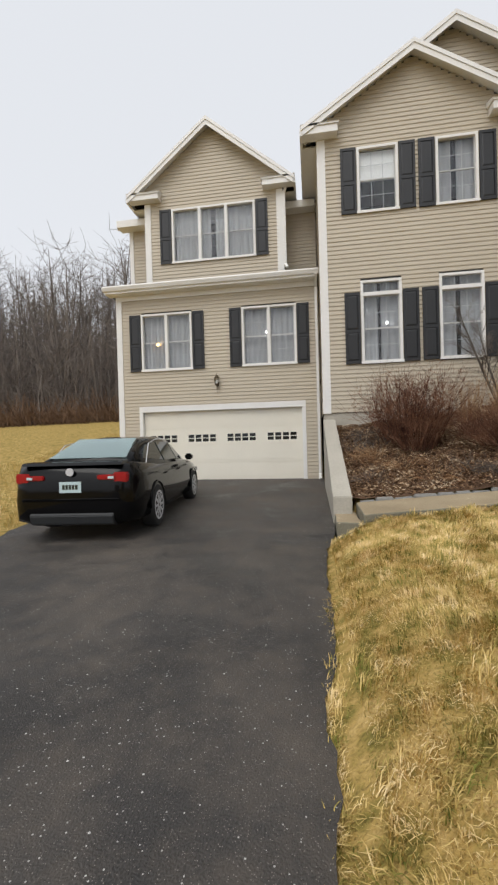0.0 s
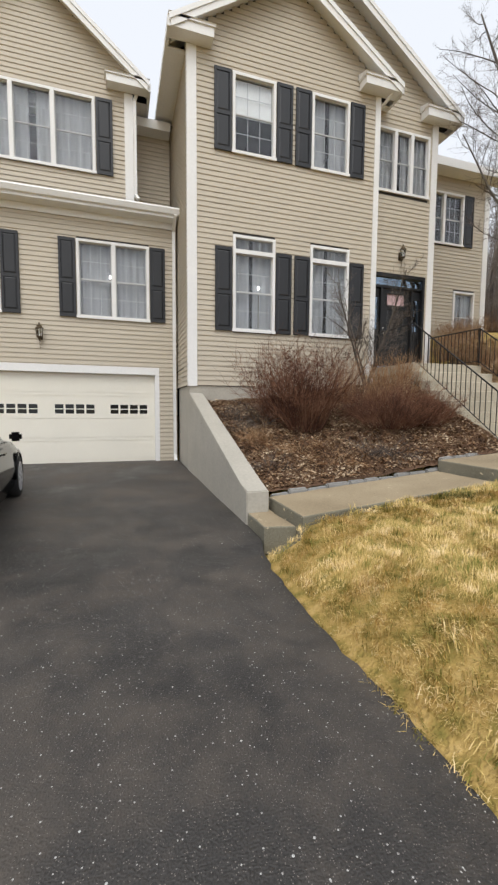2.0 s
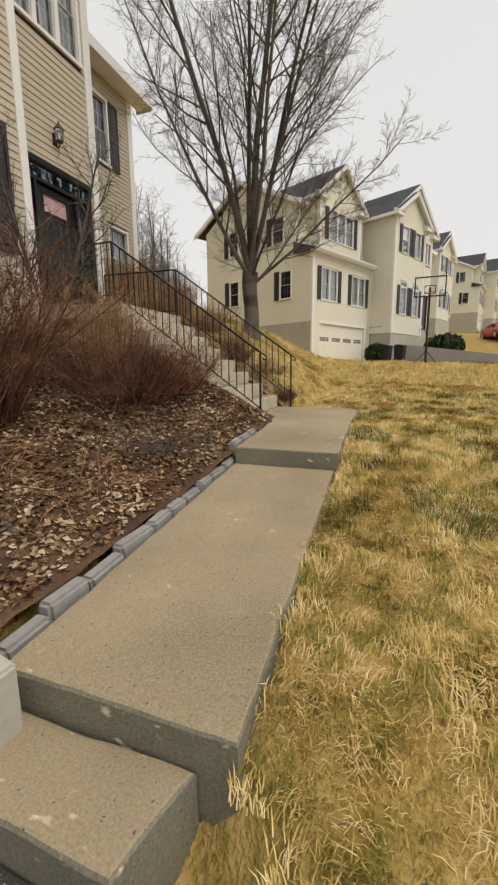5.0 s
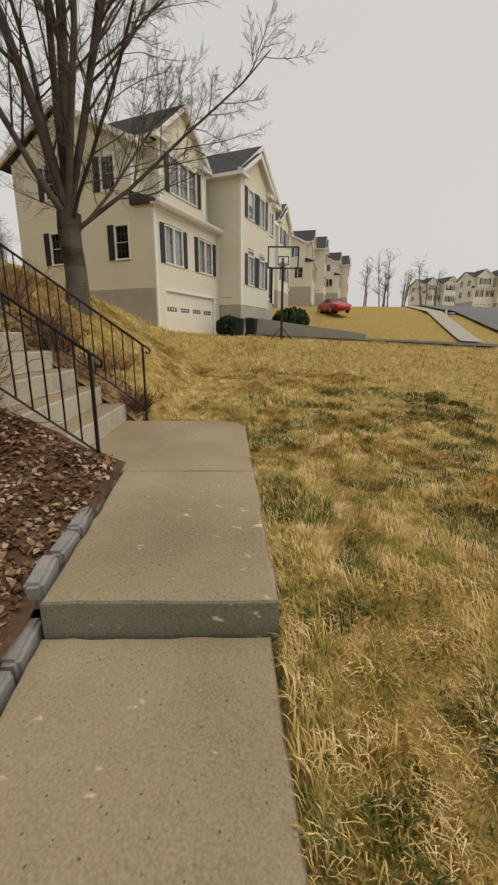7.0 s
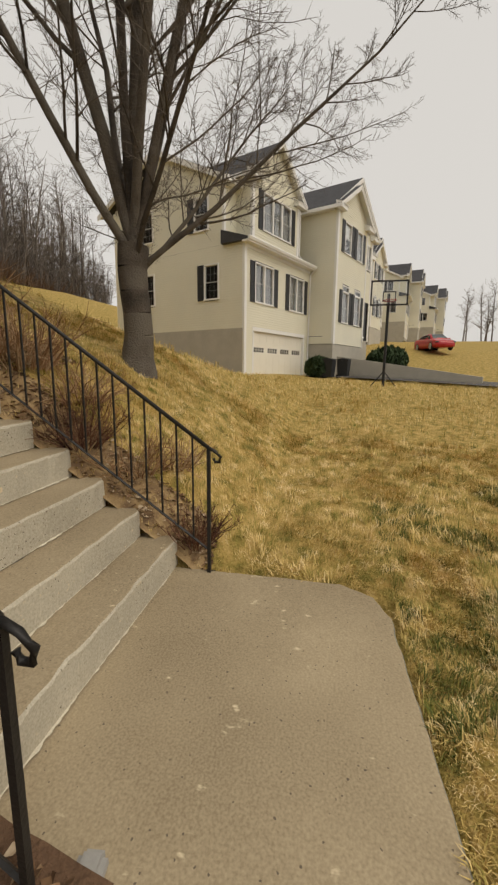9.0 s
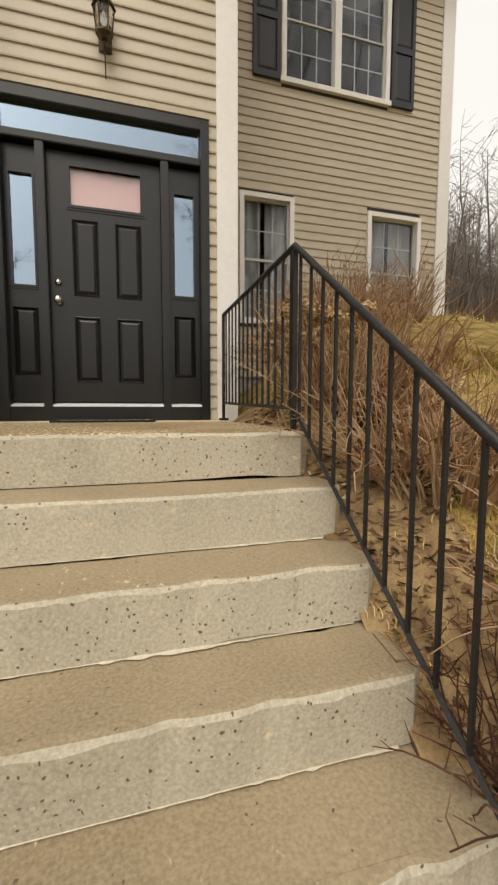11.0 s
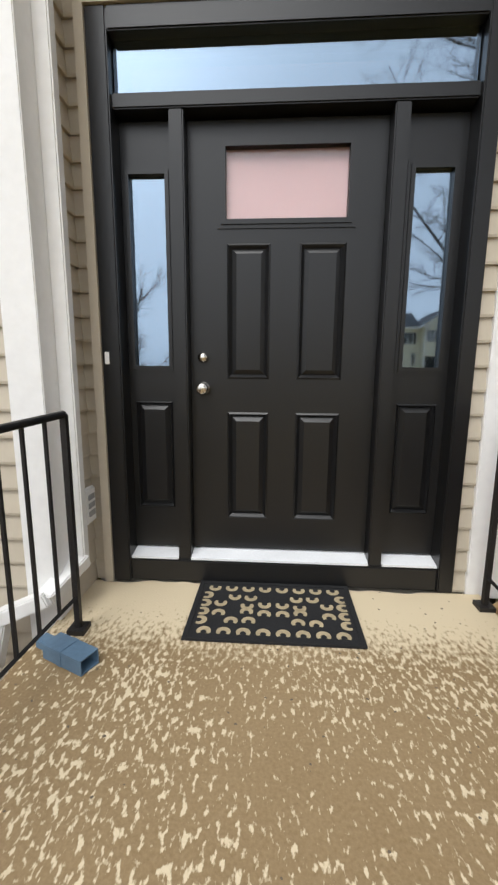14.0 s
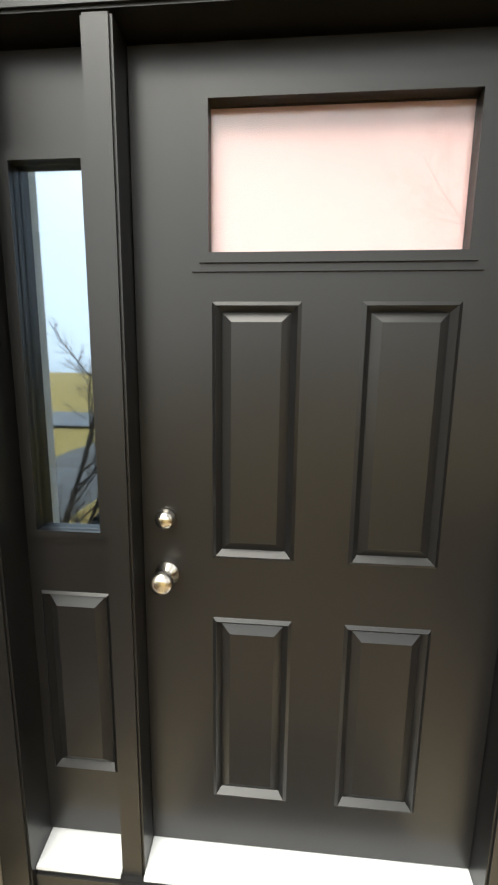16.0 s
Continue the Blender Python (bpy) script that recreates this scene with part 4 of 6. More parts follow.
# stone edging along the bed
STONE = material("grey_edging_stone", (0.30, 0.29, 0.27), 0.9, 0.3, 30, 4, 0.8, piece=0.3)
EDGE = tagged(new("bed_edging", None), "low row of grey edging stones along the planting bed", "edging", "", "structure")
EDGE.matrix_basis = Matrix.Translation((3.0, 6.62, 0.5))
x = 1.0
rnd = random.Random(4)
while x < 5.1:
    w = rnd.uniform(0.22, 0.36)
    y = lerp(x, (1.0, 6.53), (3.4, 6.64), (5.2, 6.70))
    z = (walk_z(x + w / 2) if x < 3.55 else slab_z(x + w / 2)) - 0.03
    bm = bmesh.new()
    box(bm, -w / 2, w / 2 - 0.012, -0.045, 0.045, -0.10, 0.045 + rnd.uniform(-0.015, 0.02))
    bmesh.ops.bevel(bm, geom=bm.edges[:], offset=0.018, segments=2, affect="EDGES")
    ob = hang(new("stone", mesh_of(bm, "stone", STONE)), EDGE)
    ob.matrix_basis = pose(x + w / 2, y + rnd.uniform(-0.012, 0.012), z, 0, rnd.uniform(-3, 3) - 4, rnd.uniform(-5, 5) + 2)
    x += w

# soil beside the stairs
LITTER = mottled("straw_leaf_litter", [(0.07, 0.042, 0.027), (0.16, 0.10, 0.055), (0.30, 0.20, 0.10), (0.44, 0.31, 0.16)], 0.95, 9.0, 0.5, 90, 0.006)
me = bpy.data.meshes.new("soil_strip")
sx, sy = [7.08 + 0.055 * i for i in range(11)], [6.95 + 0.1 * j for j in range(40)]
me.from_pydata([(x, y, base_z(max(7.12, x), y) + 0.035 - 0.12 * max(0, x - 7.45) / 0.18 + 0.02 * noise.noise((x * 6, y * 6, 0))) for y in sy for x in sx], [],
               [(j * 11 + i, j * 11 + i + 1, (j + 1) * 11 + i + 1, (j + 1) * 11 + i) for j in range(39) for i in range(10)])
me.materials.append(LITTER)
me.shade_smooth()
tagged(new("soil_strip", me), "dark leaf-strewn soil beside the stairs", "soil", "", "structure")

# planting bed
me = bpy.data.meshes.new("planting_bed")
bx_, by_ = [0.86 + 0.1 * i for i in range(45)], [6.62 + 0.1 * j for j in range(41)]
me.from_pydata([(x, y, bed_z(x, y) + 0.035 * noise.noise((x * 3, y * 3, 0)) + 0.02 * noise.noise((x * 9, y * 9, 2))) for y in by_ for x in bx_], [],
               [(j * 45 + i, j * 45 + i + 1, (j + 1) * 45 + i + 1, (j + 1) * 45 + i) for j in range(40) for i in range(44)])
me.materials.append(MULCH)
me.shade_smooth()
tagged(new("planting_bed", me), "sloping planting bed of dark leaf mulch", "planting bed", "", "structure")


# ---- scattered stuff: leaves and grass ----
def scatter(name, pts, size, mat_, label, category, kind_, rng, flat=0.35, bent=0.5):
    """Many small bent blades or leaves, as one mesh. kind_: 'leaf' or 'blade'."""
    p = np.asarray(pts, float)
    k = len(p)
    ang = rng.uniform(0, 2 * np.pi, k)
    if kind_ == "blade":
        ang = np.array([6.0 * noise.noise((q[0] * 1.6, q[1] * 1.6, 5.5)) for q in p]) + rng.normal(0, 0.9, k)
    s = size * rng.uniform(0.6, 1.4, k)
    if kind_ == "blade":
        s *= np.array([1.0 + 0.9 * noise.noise((q[0] * 5.5, q[1] * 5.5, 2.2)) for q in p])
    d = np.stack([np.cos(ang), np.sin(ang), np.zeros(k)], 1)
    c = np.stack([-np.sin(ang), np.cos(ang), np.zeros(k)], 1)
    up = np.array([0, 0, 1.0])
    if kind_ == "leaf":
        t1, t2 = rng.normal(0, flat, k)[:, None], rng.normal(0, flat, k)[:, None]
        a = p - d * s[:, None] * 0.6 - up * s[:, None] * t1 * 0.5
        b = p + c * s[:, None] * 0.4 + up * (s[:, None] * (t2 * 0.5 + 0.15))
        e = p + d * s[:, None] * 0.6 + up * s[:, None] * t1 * 0.5
        f = p - c * s[:, None] * 0.4 + up * (s[:, None] * (0.15 - t2 * 0.5))
        v = np.stack([a, b, e, f], 1).reshape(-1, 3)
        loops = (np.arange(k)[:, None] * 4 + np.array([0, 1, 2, 0, 2, 3])).ravel()
        tris = 2 * k
    else:
        w = s[:, None] * 0.022 + 0.0010
        lean = rng.uniform(0.25, 1.3, k)[:, None]
        h = s[:, None] * (1.15 - 0.6 * lean / 1.3)
        mid = p + d * s[:, None] * lean * 0.4 + up * h * 0.75
        tip = p + d * s[:, None] * lean * (0.8 + bent * 0.4) + up * h * (1.0 - bent * 0.35 * lean)
        v = np.stack([p - c * w, p + c * w, mid + c * w * 0.8, mid - c * w * 0.8, tip], 1).reshape(-1, 3)
        loops = (np.arange(k)[:, None] * 5 + np.array([0, 1, 2, 0, 2, 3, 3, 2, 4])).ravel()
        tris = 3 * k
    me = bpy.data.meshes.new(name)
    me.vertices.add(len(v))
    me.vertices.foreach_set("co", v.astype(np.float32).ravel())
    me.loops.add(len(loops))
    me.loops.foreach_set("vertex_index", loops.astype(np.int32))
    me.polygons.add(tris)
    me.polygons.foreach_set("loop_start", (np.arange(tris) * 3).astype(np.int32))
    me.polygons.foreach_set("loop_total", np.full(tris, 3, np.int32))
    me.update(calc_edges=True)
    me.materials.append(mat_)
    return tagged(new(name, me), label, category, "", "stuff")


rng = np.random.default_rng(7)


def lawn_points(x0, x1, y0, y1, n, keep):
    out = []
    for x, y in zip(rng.uniform(x0, x1, n), rng.uniform(y0, y1, n)):
        if keep(x, y):
            clump = noise.noise((x * 3.2, y * 3.2, 9.0))
            if rng.random() < 0.72 + 0.55 * clump:
                out.append((x, y, base_z(x, y) - 0.005))
    return out


def edge_x(y):
    return lerp(y, (-15, 0.30), (2, 0.36), (5.2, 0.46), (5.7, 0.6)) + 0.05 * noise.noise((y * 2.1, 0.3, 0)) + 0.05 * noise.noise((y * 5, 4.4, 0))


near = lawn_points(0.3, 7.6, 0.6, 5.62, 260000, lambda x, y: x > edge_x(y) - 0.03 and y < lerp(x, (0.94, 5.44), (5.2, 5.6), (6.9, 5.72), (7.6, 5.7)) + 0.02)
near += lawn_points(7.1, 11.5, 3.0, 10.5, 130000, lambda x, y: y < 9 or x > 7.9)
scatter("grass", near, 0.056, BLADE, "matted straw-coloured dormant grass with green tufts", "grass", "blade", rng)
GREENBLADE = mottled("green_grass_blades", [(0.045, 0.065, 0.014), (0.09, 0.11, 0.025), (0.15, 0.155, 0.04), (0.24, 0.20, 0.06)], 0.8, 5.0, 0.0, 12)
green = [q for q in lawn_points(2.6, 9.5, 2.2, 5.6, 150000, lambda x, y: y < lerp(x, (0.94, 5.44), (5.2, 5.6), (6.9, 5.72)) - 0.02) if noise.noise((q[0] * 1.9, q[1] * 1.9, 6.6)) + 0.5 * noise.noise((q[0] * 6, q[1] * 6, 1.6)) > 0.06]
scatter("green_grass", green, 0.062, GREENBLADE, "olive-green living tufts among the dormant grass", "grass", "blade", rng)
far = lawn_points(7.5, 24, -8, 5.6, 45000, lambda x, y: True) + lawn_points(11, 24, 5, 16, 30000, lambda x, y: True) + lawn_points(-12, -4.4, 3, 24, 30000, lambda x, y: not (x > -6 and y > 11.5))
scatter("far_grass", far, 0.12, BLADE, "dormant yellow grass farther off", "grass", "blade", rng)

leaves = []
for x, y in zip(rng.uniform(0.9, 5.2, 26000), rng.uniform(6.66, 10.5, 26000)):
    leaves.append((x, y, bed_z(x, y) + 0.035 * noise.noise((x * 3, y * 3, 0)) + rng.uniform(0.0, 0.035)))
for x, y in zip(rng.uniform(7.14, 8.3, 12000), rng.uniform(6.9, 10.5, 12000)):
    if y > 8.6 or x < 7.5:
        leaves.append((x, y, base_z(x, y) + rng.uniform(0.01, 0.04)))
scatter("dead_leaves", leaves, 0.036, LEAF, "fallen dead brown leaves", "leaves", "leaf", rng)


# ---- the entry: frame, door, sidelights and transom ----
def coated_glass(name, tint):
    """Glass with a mirror-like coating, dark behind."""
    m = bpy.data.materials.new(name)
    m.use_nodes = True
    n, l = m.node_tree.nodes, m.node_tree.links
    b = n["Principled BSDF"]
    b.inputs["Base Color"].default_value = (*tint, 1)
    b.inputs["Metallic"].default_value = 1.0
    b.inputs["Roughness"].default_value = 0.03
    g = n.new("ShaderNodeBsdfTransparent")
    mx = n.new("ShaderNodeMixShader")
    mx.inputs["Fac"].default_value = 0.35
    l.new(b.outputs["BSDF"], mx.inputs[1])
    l.new(g.outputs["BSDF"], mx.inputs[2])
    l.new(mx.outputs["Shader"], n["Material Output"].inputs["Surface"])
    return m


COATED = coated_glass("coated_sidelight_glass", (0.36, 0.46, 0.57))
PINK = material("pink_fabric_blind", (0.68, 0.435, 0.42), 0.7, 0.06, 40, 3, 0.2)
ALU = material("white_aluminium_threshold", (0.78, 0.79, 0.80), 0.4, 0.06, 80, 6, 0.2)
STEEL = material("satin_nickel", (0.72, 0.68, 0.62), 0.22, 0.08, 80, 6, 0.05, metal=1.0)


def moulded(bm, x0, x1, z0, z1, y, rim=0.022, sink=0.009, field=0.022):
    """A pressed panel: a raised moulding round it, a sunk groove and a raised field. y: the face's plane; the viewer is at -y."""
    def ring(a, b, ya, yb):
        o = [(x0 + a, ya, z0 + a), (x1 - a, ya, z0 + a), (x1 - a, ya, z1 - a), (x0 + a, ya, z1 - a)]
        i = [(x0 + b, yb, z0 + b), (x1 - b, yb, z0 + b), (x1 - b, yb, z1 - b), (x0 + b, yb, z1 - b)]
        ov, iv = [bm.verts.new(p) for p in o], [bm.verts.new(p) for p in i]
        for k in range(4):
            bm.faces.new((ov[k], ov[(k + 1) % 4], iv[(k + 1) % 4], iv[k]))
        return iv
    ring(0, rim * 0.4, y, y - 0.006)
    ring(rim * 0.4, rim, y - 0.006, y + sink)
    f = ring(rim, rim + field, y + sink, y - 0.003)
    bm.faces.new(f)
    bmesh.ops.remove_doubles(bm, verts=bm.verts, dist=0.0002)


def pierced(bm, x0, x1, z0, z1, y, thick, holes):
    """A flat leaf with rectangular holes."""
    us = sorted({x0, x1, *(h[0] for h in holes), *(h[1] for h in holes)})
    zs = sorted({z0, z1, *(h[2] for h in holes), *(h[3] for h in holes)})
    for a, b in zip(us, us[1:]):
        for c, d in zip(zs, zs[1:]):
            if not any(h[0] <= (a + b) / 2 <= h[1] and h[2] <= (c + d) / 2 <= h[3] for h in holes):
                box(bm, a, b, y, y + thick, c, d)
    bmesh.ops.remove_doubles(bm, verts=bm.verts, dist=0.0005)


def bead(bm, x0, x1, z0, z1, y, w=0.022):
    """A stepped glazing bead round a pane."""
    for a, b, p in ((0, w * 0.45, 0.006), (w * 0.45, w, 0.013)):
        for q in ((x0 - w + a, x1 + w - a, z0 - w + a, z0 - w + b), (x0 - w + a, x1 + w - a, z1 + w - b, z1 + w - a),
                  (x0 - w + a, x0 - w + b, z0 - w + b, z1 + w - b), (x1 + w - b, x1 + w - a, z0 - w + b, z1 + w - b)):
            box(bm, q[0], q[1], y - p, y + 0.004, q[2], q[3])


bm = bmesh.new()
for q in ((5.337, 5.425, 10.885, 11.06, PORCH, 4.985), (6.935, 7.008, 10.885, 11.06, PORCH, 4.985), (5.425, 6.935, 10.885, 11.06, 4.895, 4.985),
          (5.665, 5.728, 10.915, 11.05, 2.565, 4.625), (6.606, 6.67, 10.915, 11.05, 2.565, 4.625), (5.425, 6.935, 10.91, 11.06, 4.625, 4.685),
          (5.425, 6.935, 10.90, 11.08, PORCH, 2.60)):
    box(bm, *q)
entry = part("door_frame", bm, DOORPAINT, HOUSE, "black painted entry frame with sidelights and transom", bevel=0.006)
for u, v in ((5.426, 5.664), (5.729, 6.605), (6.671, 6.934)):
    bm = bmesh.new()
    prism(bm, [(10.907, 2.601), (11.03, 2.601), (11.03, 2.634), (10.907, 2.611)], lambda o: (u, *o), lambda o: (v, *o))
    part("threshold", bm, ALU, entry, "white aluminium threshold")
bm = bmesh.new()
box(bm, 5.43, 6.93, 10.945, 10.951, 4.685, 4.895)
part("transom_pane", bm, COATED, entry)
LEAF_Y = 10.99
bm = bmesh.new()
panes = [(5.90, 6.442, 4.21, 4.505)]
panels = [(5.905, 6.105, 3.50, 4.11), (6.235, 6.445, 3.50, 4.11), (5.905, 6.105, 2.80, 3.34), (6.235, 6.445, 2.80, 3.34)]
pierced(bm, 5.73, 6.604, 2.638, 4.613, LEAF_Y, 0.045, panes + panels)
leaf = part("front_door", bm, DOORPAINT, HOUSE, "black panelled front door with a small glazed light, closed")
for p in panels:
    bm = bmesh.new()
    moulded(bm, *p, LEAF_Y)
    part("door_panel", bm, DOORPAINT, leaf)
bm = bmesh.new()
bead(bm, *panes[0], LEAF_Y, 0.038)
part("glazing_bead", bm, DOORPAINT, leaf)
part("door_pane", bx(5.90, 6.442, LEAF_Y + 0.015, LEAF_Y + 0.021, 4.21, 4.505), GLASS, leaf).visible_shadow = False
part("door_blind", bx(5.89, 6.455, LEAF_Y + 0.026, LEAF_Y + 0.030, 4.20, 4.515), PINK, leaf, "pale pink blind behind the door light")
for z, prof, nm in ((3.60, [(0.026, 0.0), (0.026, -0.012), (0.021, -0.018), (0.020, -0.026), (0.004, -0.028)], "deadbolt"),
                    (3.455, [(0.031, 0.0), (0.031, -0.008), (0.014, -0.014), (0.013, -0.032), (0.024, -0.040), (0.029, -0.052), (0.026, -0.064), (0.012, -0.070)], "door_knob")):
    bm = bmesh.new()
    lathe(bm, prof, (5.79, LEAF_Y, z), "y", 20)
    part(nm, bm, STEEL, leaf, "satin nickel", smooth=True)
for a, b in ((5.425, 5.665), (6.67, 6.935)):
    bm = bmesh.new()
    c = (a + b) / 2
    g, q = (c - 0.082, c + 0.082, 3.56, 4.40), (c - 0.092, c + 0.092, 2.85, 3.39)
    pierced(bm, a + 0.001, b - 0.001, 2.638, 4.613, LEAF_Y - 0.004, 0.04, [g, q])
    side = part("sidelight", bm, DOORPAINT, HOUSE, "black sidelight panel with a tall narrow pane")
    bm = bmesh.new()
    moulded(bm, *q, LEAF_Y - 0.004, 0.016, 0.012, 0.025)
    part("sidelight_panel", bm, DOORPAINT, side)
    bm = bmesh.new()
    bead(bm, *g, LEAF_Y - 0.004, 0.032)
    part("glazing_bead", bm, DOORPAINT, side)
    part("sidelight_pane", bx(g[0], g[1], LEAF_Y + 0.010, LEAF_Y + 0.016, g[2], g[3]), COATED, side)
part("hall_wall", bx(5.1, 7.2, 12.2, 12.3, 2.6, 5.6), material("hall_paint", (0.45, 0.16, 0.09), 0.8, 0.1, 10, 1, 0.1), HOUSE)
# beige J-trim beside the frame, outlet and latch tab
bm = bmesh.new()
box(bm, 5.296, 5.336, 10.875, 10.93, PORCH, 5.03)
box(bm, 5.336, 7.01, 10.875, 10.928, 4.986, 5.03)
part("door_casing_trim", bm, SIDING, HOUSE)
bm = bmesh.new()
box(bm, 5.246, 5.274, 10.77, 10.868, 2.82, 2.99)
outlet = part("outlet_cover", bm, WHITE, HOUSE, "white weatherproof outlet cover", bevel=0.006)
bm = bmesh.new()
for z in (2.835, 2.875, 2.915):
    box(bm, 5.274, 5.278, 10.79, 10.85, z + 0.02, z + 0.044)
part("outlet_face", bm, material("grey_plastic", (0.3, 0.3, 0.3), 0.5, 0.1, 50, 5, 0.1), outlet)

bm = bmesh.new()
box(bm, 5.352, 5.372, 10.876, 10.8845, 3.565, 3.62)
part("doorbell", bm, WHITE, entry, "small white doorbell button", bevel=0.002)

# door mat: rubber with rows of scrolls cut through
RUBBER = material("black_rubber", (0.012, 0.012, 0.013), 0.75, 0.2, 120, 6, 0.6)
MAT = thing("door_mat", (6.145, 10.68, PORCH), "black rubber doormat with cut scroll pattern before the front door", "doormat")
bm = bmesh.new()
prism(bm, [(5.78, 10.445), (6.51, 10.445), (6.51, 10.895), (5.78, 10.895)], lambda o: (o[0], o[1], PORCH + 0.001), lambda o: (o[0], o[1], PORCH + 0.009))
part("mat_base", bm, RUBBER, MAT, bevel=0.003)
bm = bmesh.new()
for q in ((5.782, 6.508, 10.447, 10.467), (5.782, 6.508, 10.873, 10.893), (5.782, 5.802, 10.467, 10.873), (6.488, 6.508, 10.467, 10.873)):
    box(bm, *q, PORCH + 0.0095, PORCH + 0.014)
part("mat_rim", bm, RUBBER, MAT)
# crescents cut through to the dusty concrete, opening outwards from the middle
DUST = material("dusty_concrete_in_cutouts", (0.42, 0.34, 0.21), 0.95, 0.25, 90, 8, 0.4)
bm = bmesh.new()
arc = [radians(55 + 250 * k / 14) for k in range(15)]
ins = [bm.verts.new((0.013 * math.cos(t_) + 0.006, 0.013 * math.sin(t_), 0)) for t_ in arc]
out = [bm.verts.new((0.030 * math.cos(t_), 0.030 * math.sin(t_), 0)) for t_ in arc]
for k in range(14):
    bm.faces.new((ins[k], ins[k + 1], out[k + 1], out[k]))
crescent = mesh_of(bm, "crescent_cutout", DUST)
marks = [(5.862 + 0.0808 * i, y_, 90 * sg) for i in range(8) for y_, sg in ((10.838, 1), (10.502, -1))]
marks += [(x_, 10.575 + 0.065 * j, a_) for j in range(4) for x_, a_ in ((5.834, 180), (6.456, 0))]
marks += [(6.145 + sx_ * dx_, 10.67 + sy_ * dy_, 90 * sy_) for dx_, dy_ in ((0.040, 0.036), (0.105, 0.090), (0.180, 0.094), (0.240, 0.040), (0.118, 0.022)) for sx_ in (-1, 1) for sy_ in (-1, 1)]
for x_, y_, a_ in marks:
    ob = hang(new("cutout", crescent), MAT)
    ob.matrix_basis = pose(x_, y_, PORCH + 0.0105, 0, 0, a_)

# blue-grey downspout outlet lying on the porch
BLUEPL = material("blue_grey_plastic", (0.10, 0.17, 0.25), 0.5, 0.12, 60, 6, 0.2)
SPOUT = thing("drain_spout", (5.38, 10.33, PORCH), "blue-grey plastic drain spout lying on the porch", "spout")
m = Matrix.Translation((5.405, 10.305, PORCH + 0.032)) @ Matrix.Rotation(radians(-24), 4, "Z")
bm = bmesh.new()
for q in ((-0.10, 0.10, -0.040, 0.040, -0.029, -0.025), (-0.10, 0.10, -0.040, 0.040, 0.025, 0.029), (-0.10, 0.10, -0.040, -0.036, -0.025, 0.025), (-0.10, 0.10, 0.036, 0.040, -0.025, 0.025), (-0.10, -0.096, -0.036, 0.036, -0.025, 0.025)):
    box(bm, *q, m)
part("spout_body", bm, BLUEPL, SPOUT)
bm = bmesh.new()
box(bm, -0.165, -0.10, -0.026, 0.026, -0.020, 0.020, m)
part("spout_neck", bm, BLUEPL, SPOUT, bevel=0.006)
bm = bmesh.new()
box(bm, -0.03, 0.0, -0.042, 0.042, -0.031, 0.031, m)
part("spout_rib", bm, BLUEPL, SPOUT, bevel=0.002)


# ---- wall lanterns ----
BRASS = material("tarnished_brass", (0.10, 0.075, 0.045), 0.45, 0.3, 60, 8, 0.3, metal=0.8)


def lantern(x, y, z, label):
    """A carriage lantern on a wall plate, with a scrolled arm and a tail. z: its middle."""
    L = thing("wall_lantern", (x, y, z), label, "wall lantern", "wall lanterns")
    bm = bmesh.new()
    box(bm, x - 0.05, x + 0.05, y - 0.03, y - 0.012, z - 0.10, z + 0.10)
    part("wall_plate", bm, BRASS, L, bevel=0.006)
    bm = bmesh.new()
    tube(bm, [(x, y - 0.03, z - 0.06), (x, y - 0.08, z - 0.14), (x, y - 0.12, z - 0.12), (x, y - 0.13, z - 0.07)], 0.011, 8)
    tube(bm, [(x, y - 0.10, z - 0.13), (x, y - 0.09, z - 0.24), (x, y - 0.05, z - 0.31)], 0.008, 6, 0.003)
    part("arm", bm, BRASS, L, smooth=True)
    bm = bmesh.new()
    lathe(bm, [(0.03, -0.08), (0.065, -0.055), (0.065, -0.04), (0.03, -0.035)], (x, y - 0.13, z), sides=8)
    for k in range(6):
        a = 2 * math.pi * k / 6
        tube(bm, [(x + 0.056 * math.cos(a), y - 0.13 + 0.056 * math.sin(a), z - 0.04), (x + 0.075 * math.cos(a), y - 0.13 + 0.075 * math.sin(a), z + 0.13)], 0.005, 4)
    part("cage", bm, BRASS, L)
    bm = bmesh.new()
    lathe(bm, [(0.052, -0.035), (0.070, 0.125)], (x, y - 0.13, z), sides=6)
    part("lantern_glass", bm, GLASS, L).visible_shadow = False
    bm = bmesh.new()
    lathe(bm, [(0.088, 0.13), (0.088, 0.14), (0.045, 0.20), (0.022, 0.215), (0.012, 0.24), (0.018, 0.255), (0.004, 0.275)], (x, y - 0.13, z), sides=8)
    part("cap", bm, BRASS, L)
    bm = bmesh.new()
    lathe(bm, [(0.012, -0.03), (0.012, 0.05), (0.016, 0.07), (0.003, 0.10)], (x, y - 0.13, z), sides=8)
    part("candle_bulb", bm, WHITE, L)
    return L


lantern(6.20, 10.93, 5.44, "tarnished brass carriage lantern above the front door")
lantern(-2.52, 12.14, 3.10, "tarnished brass carriage lantern above the garage door")


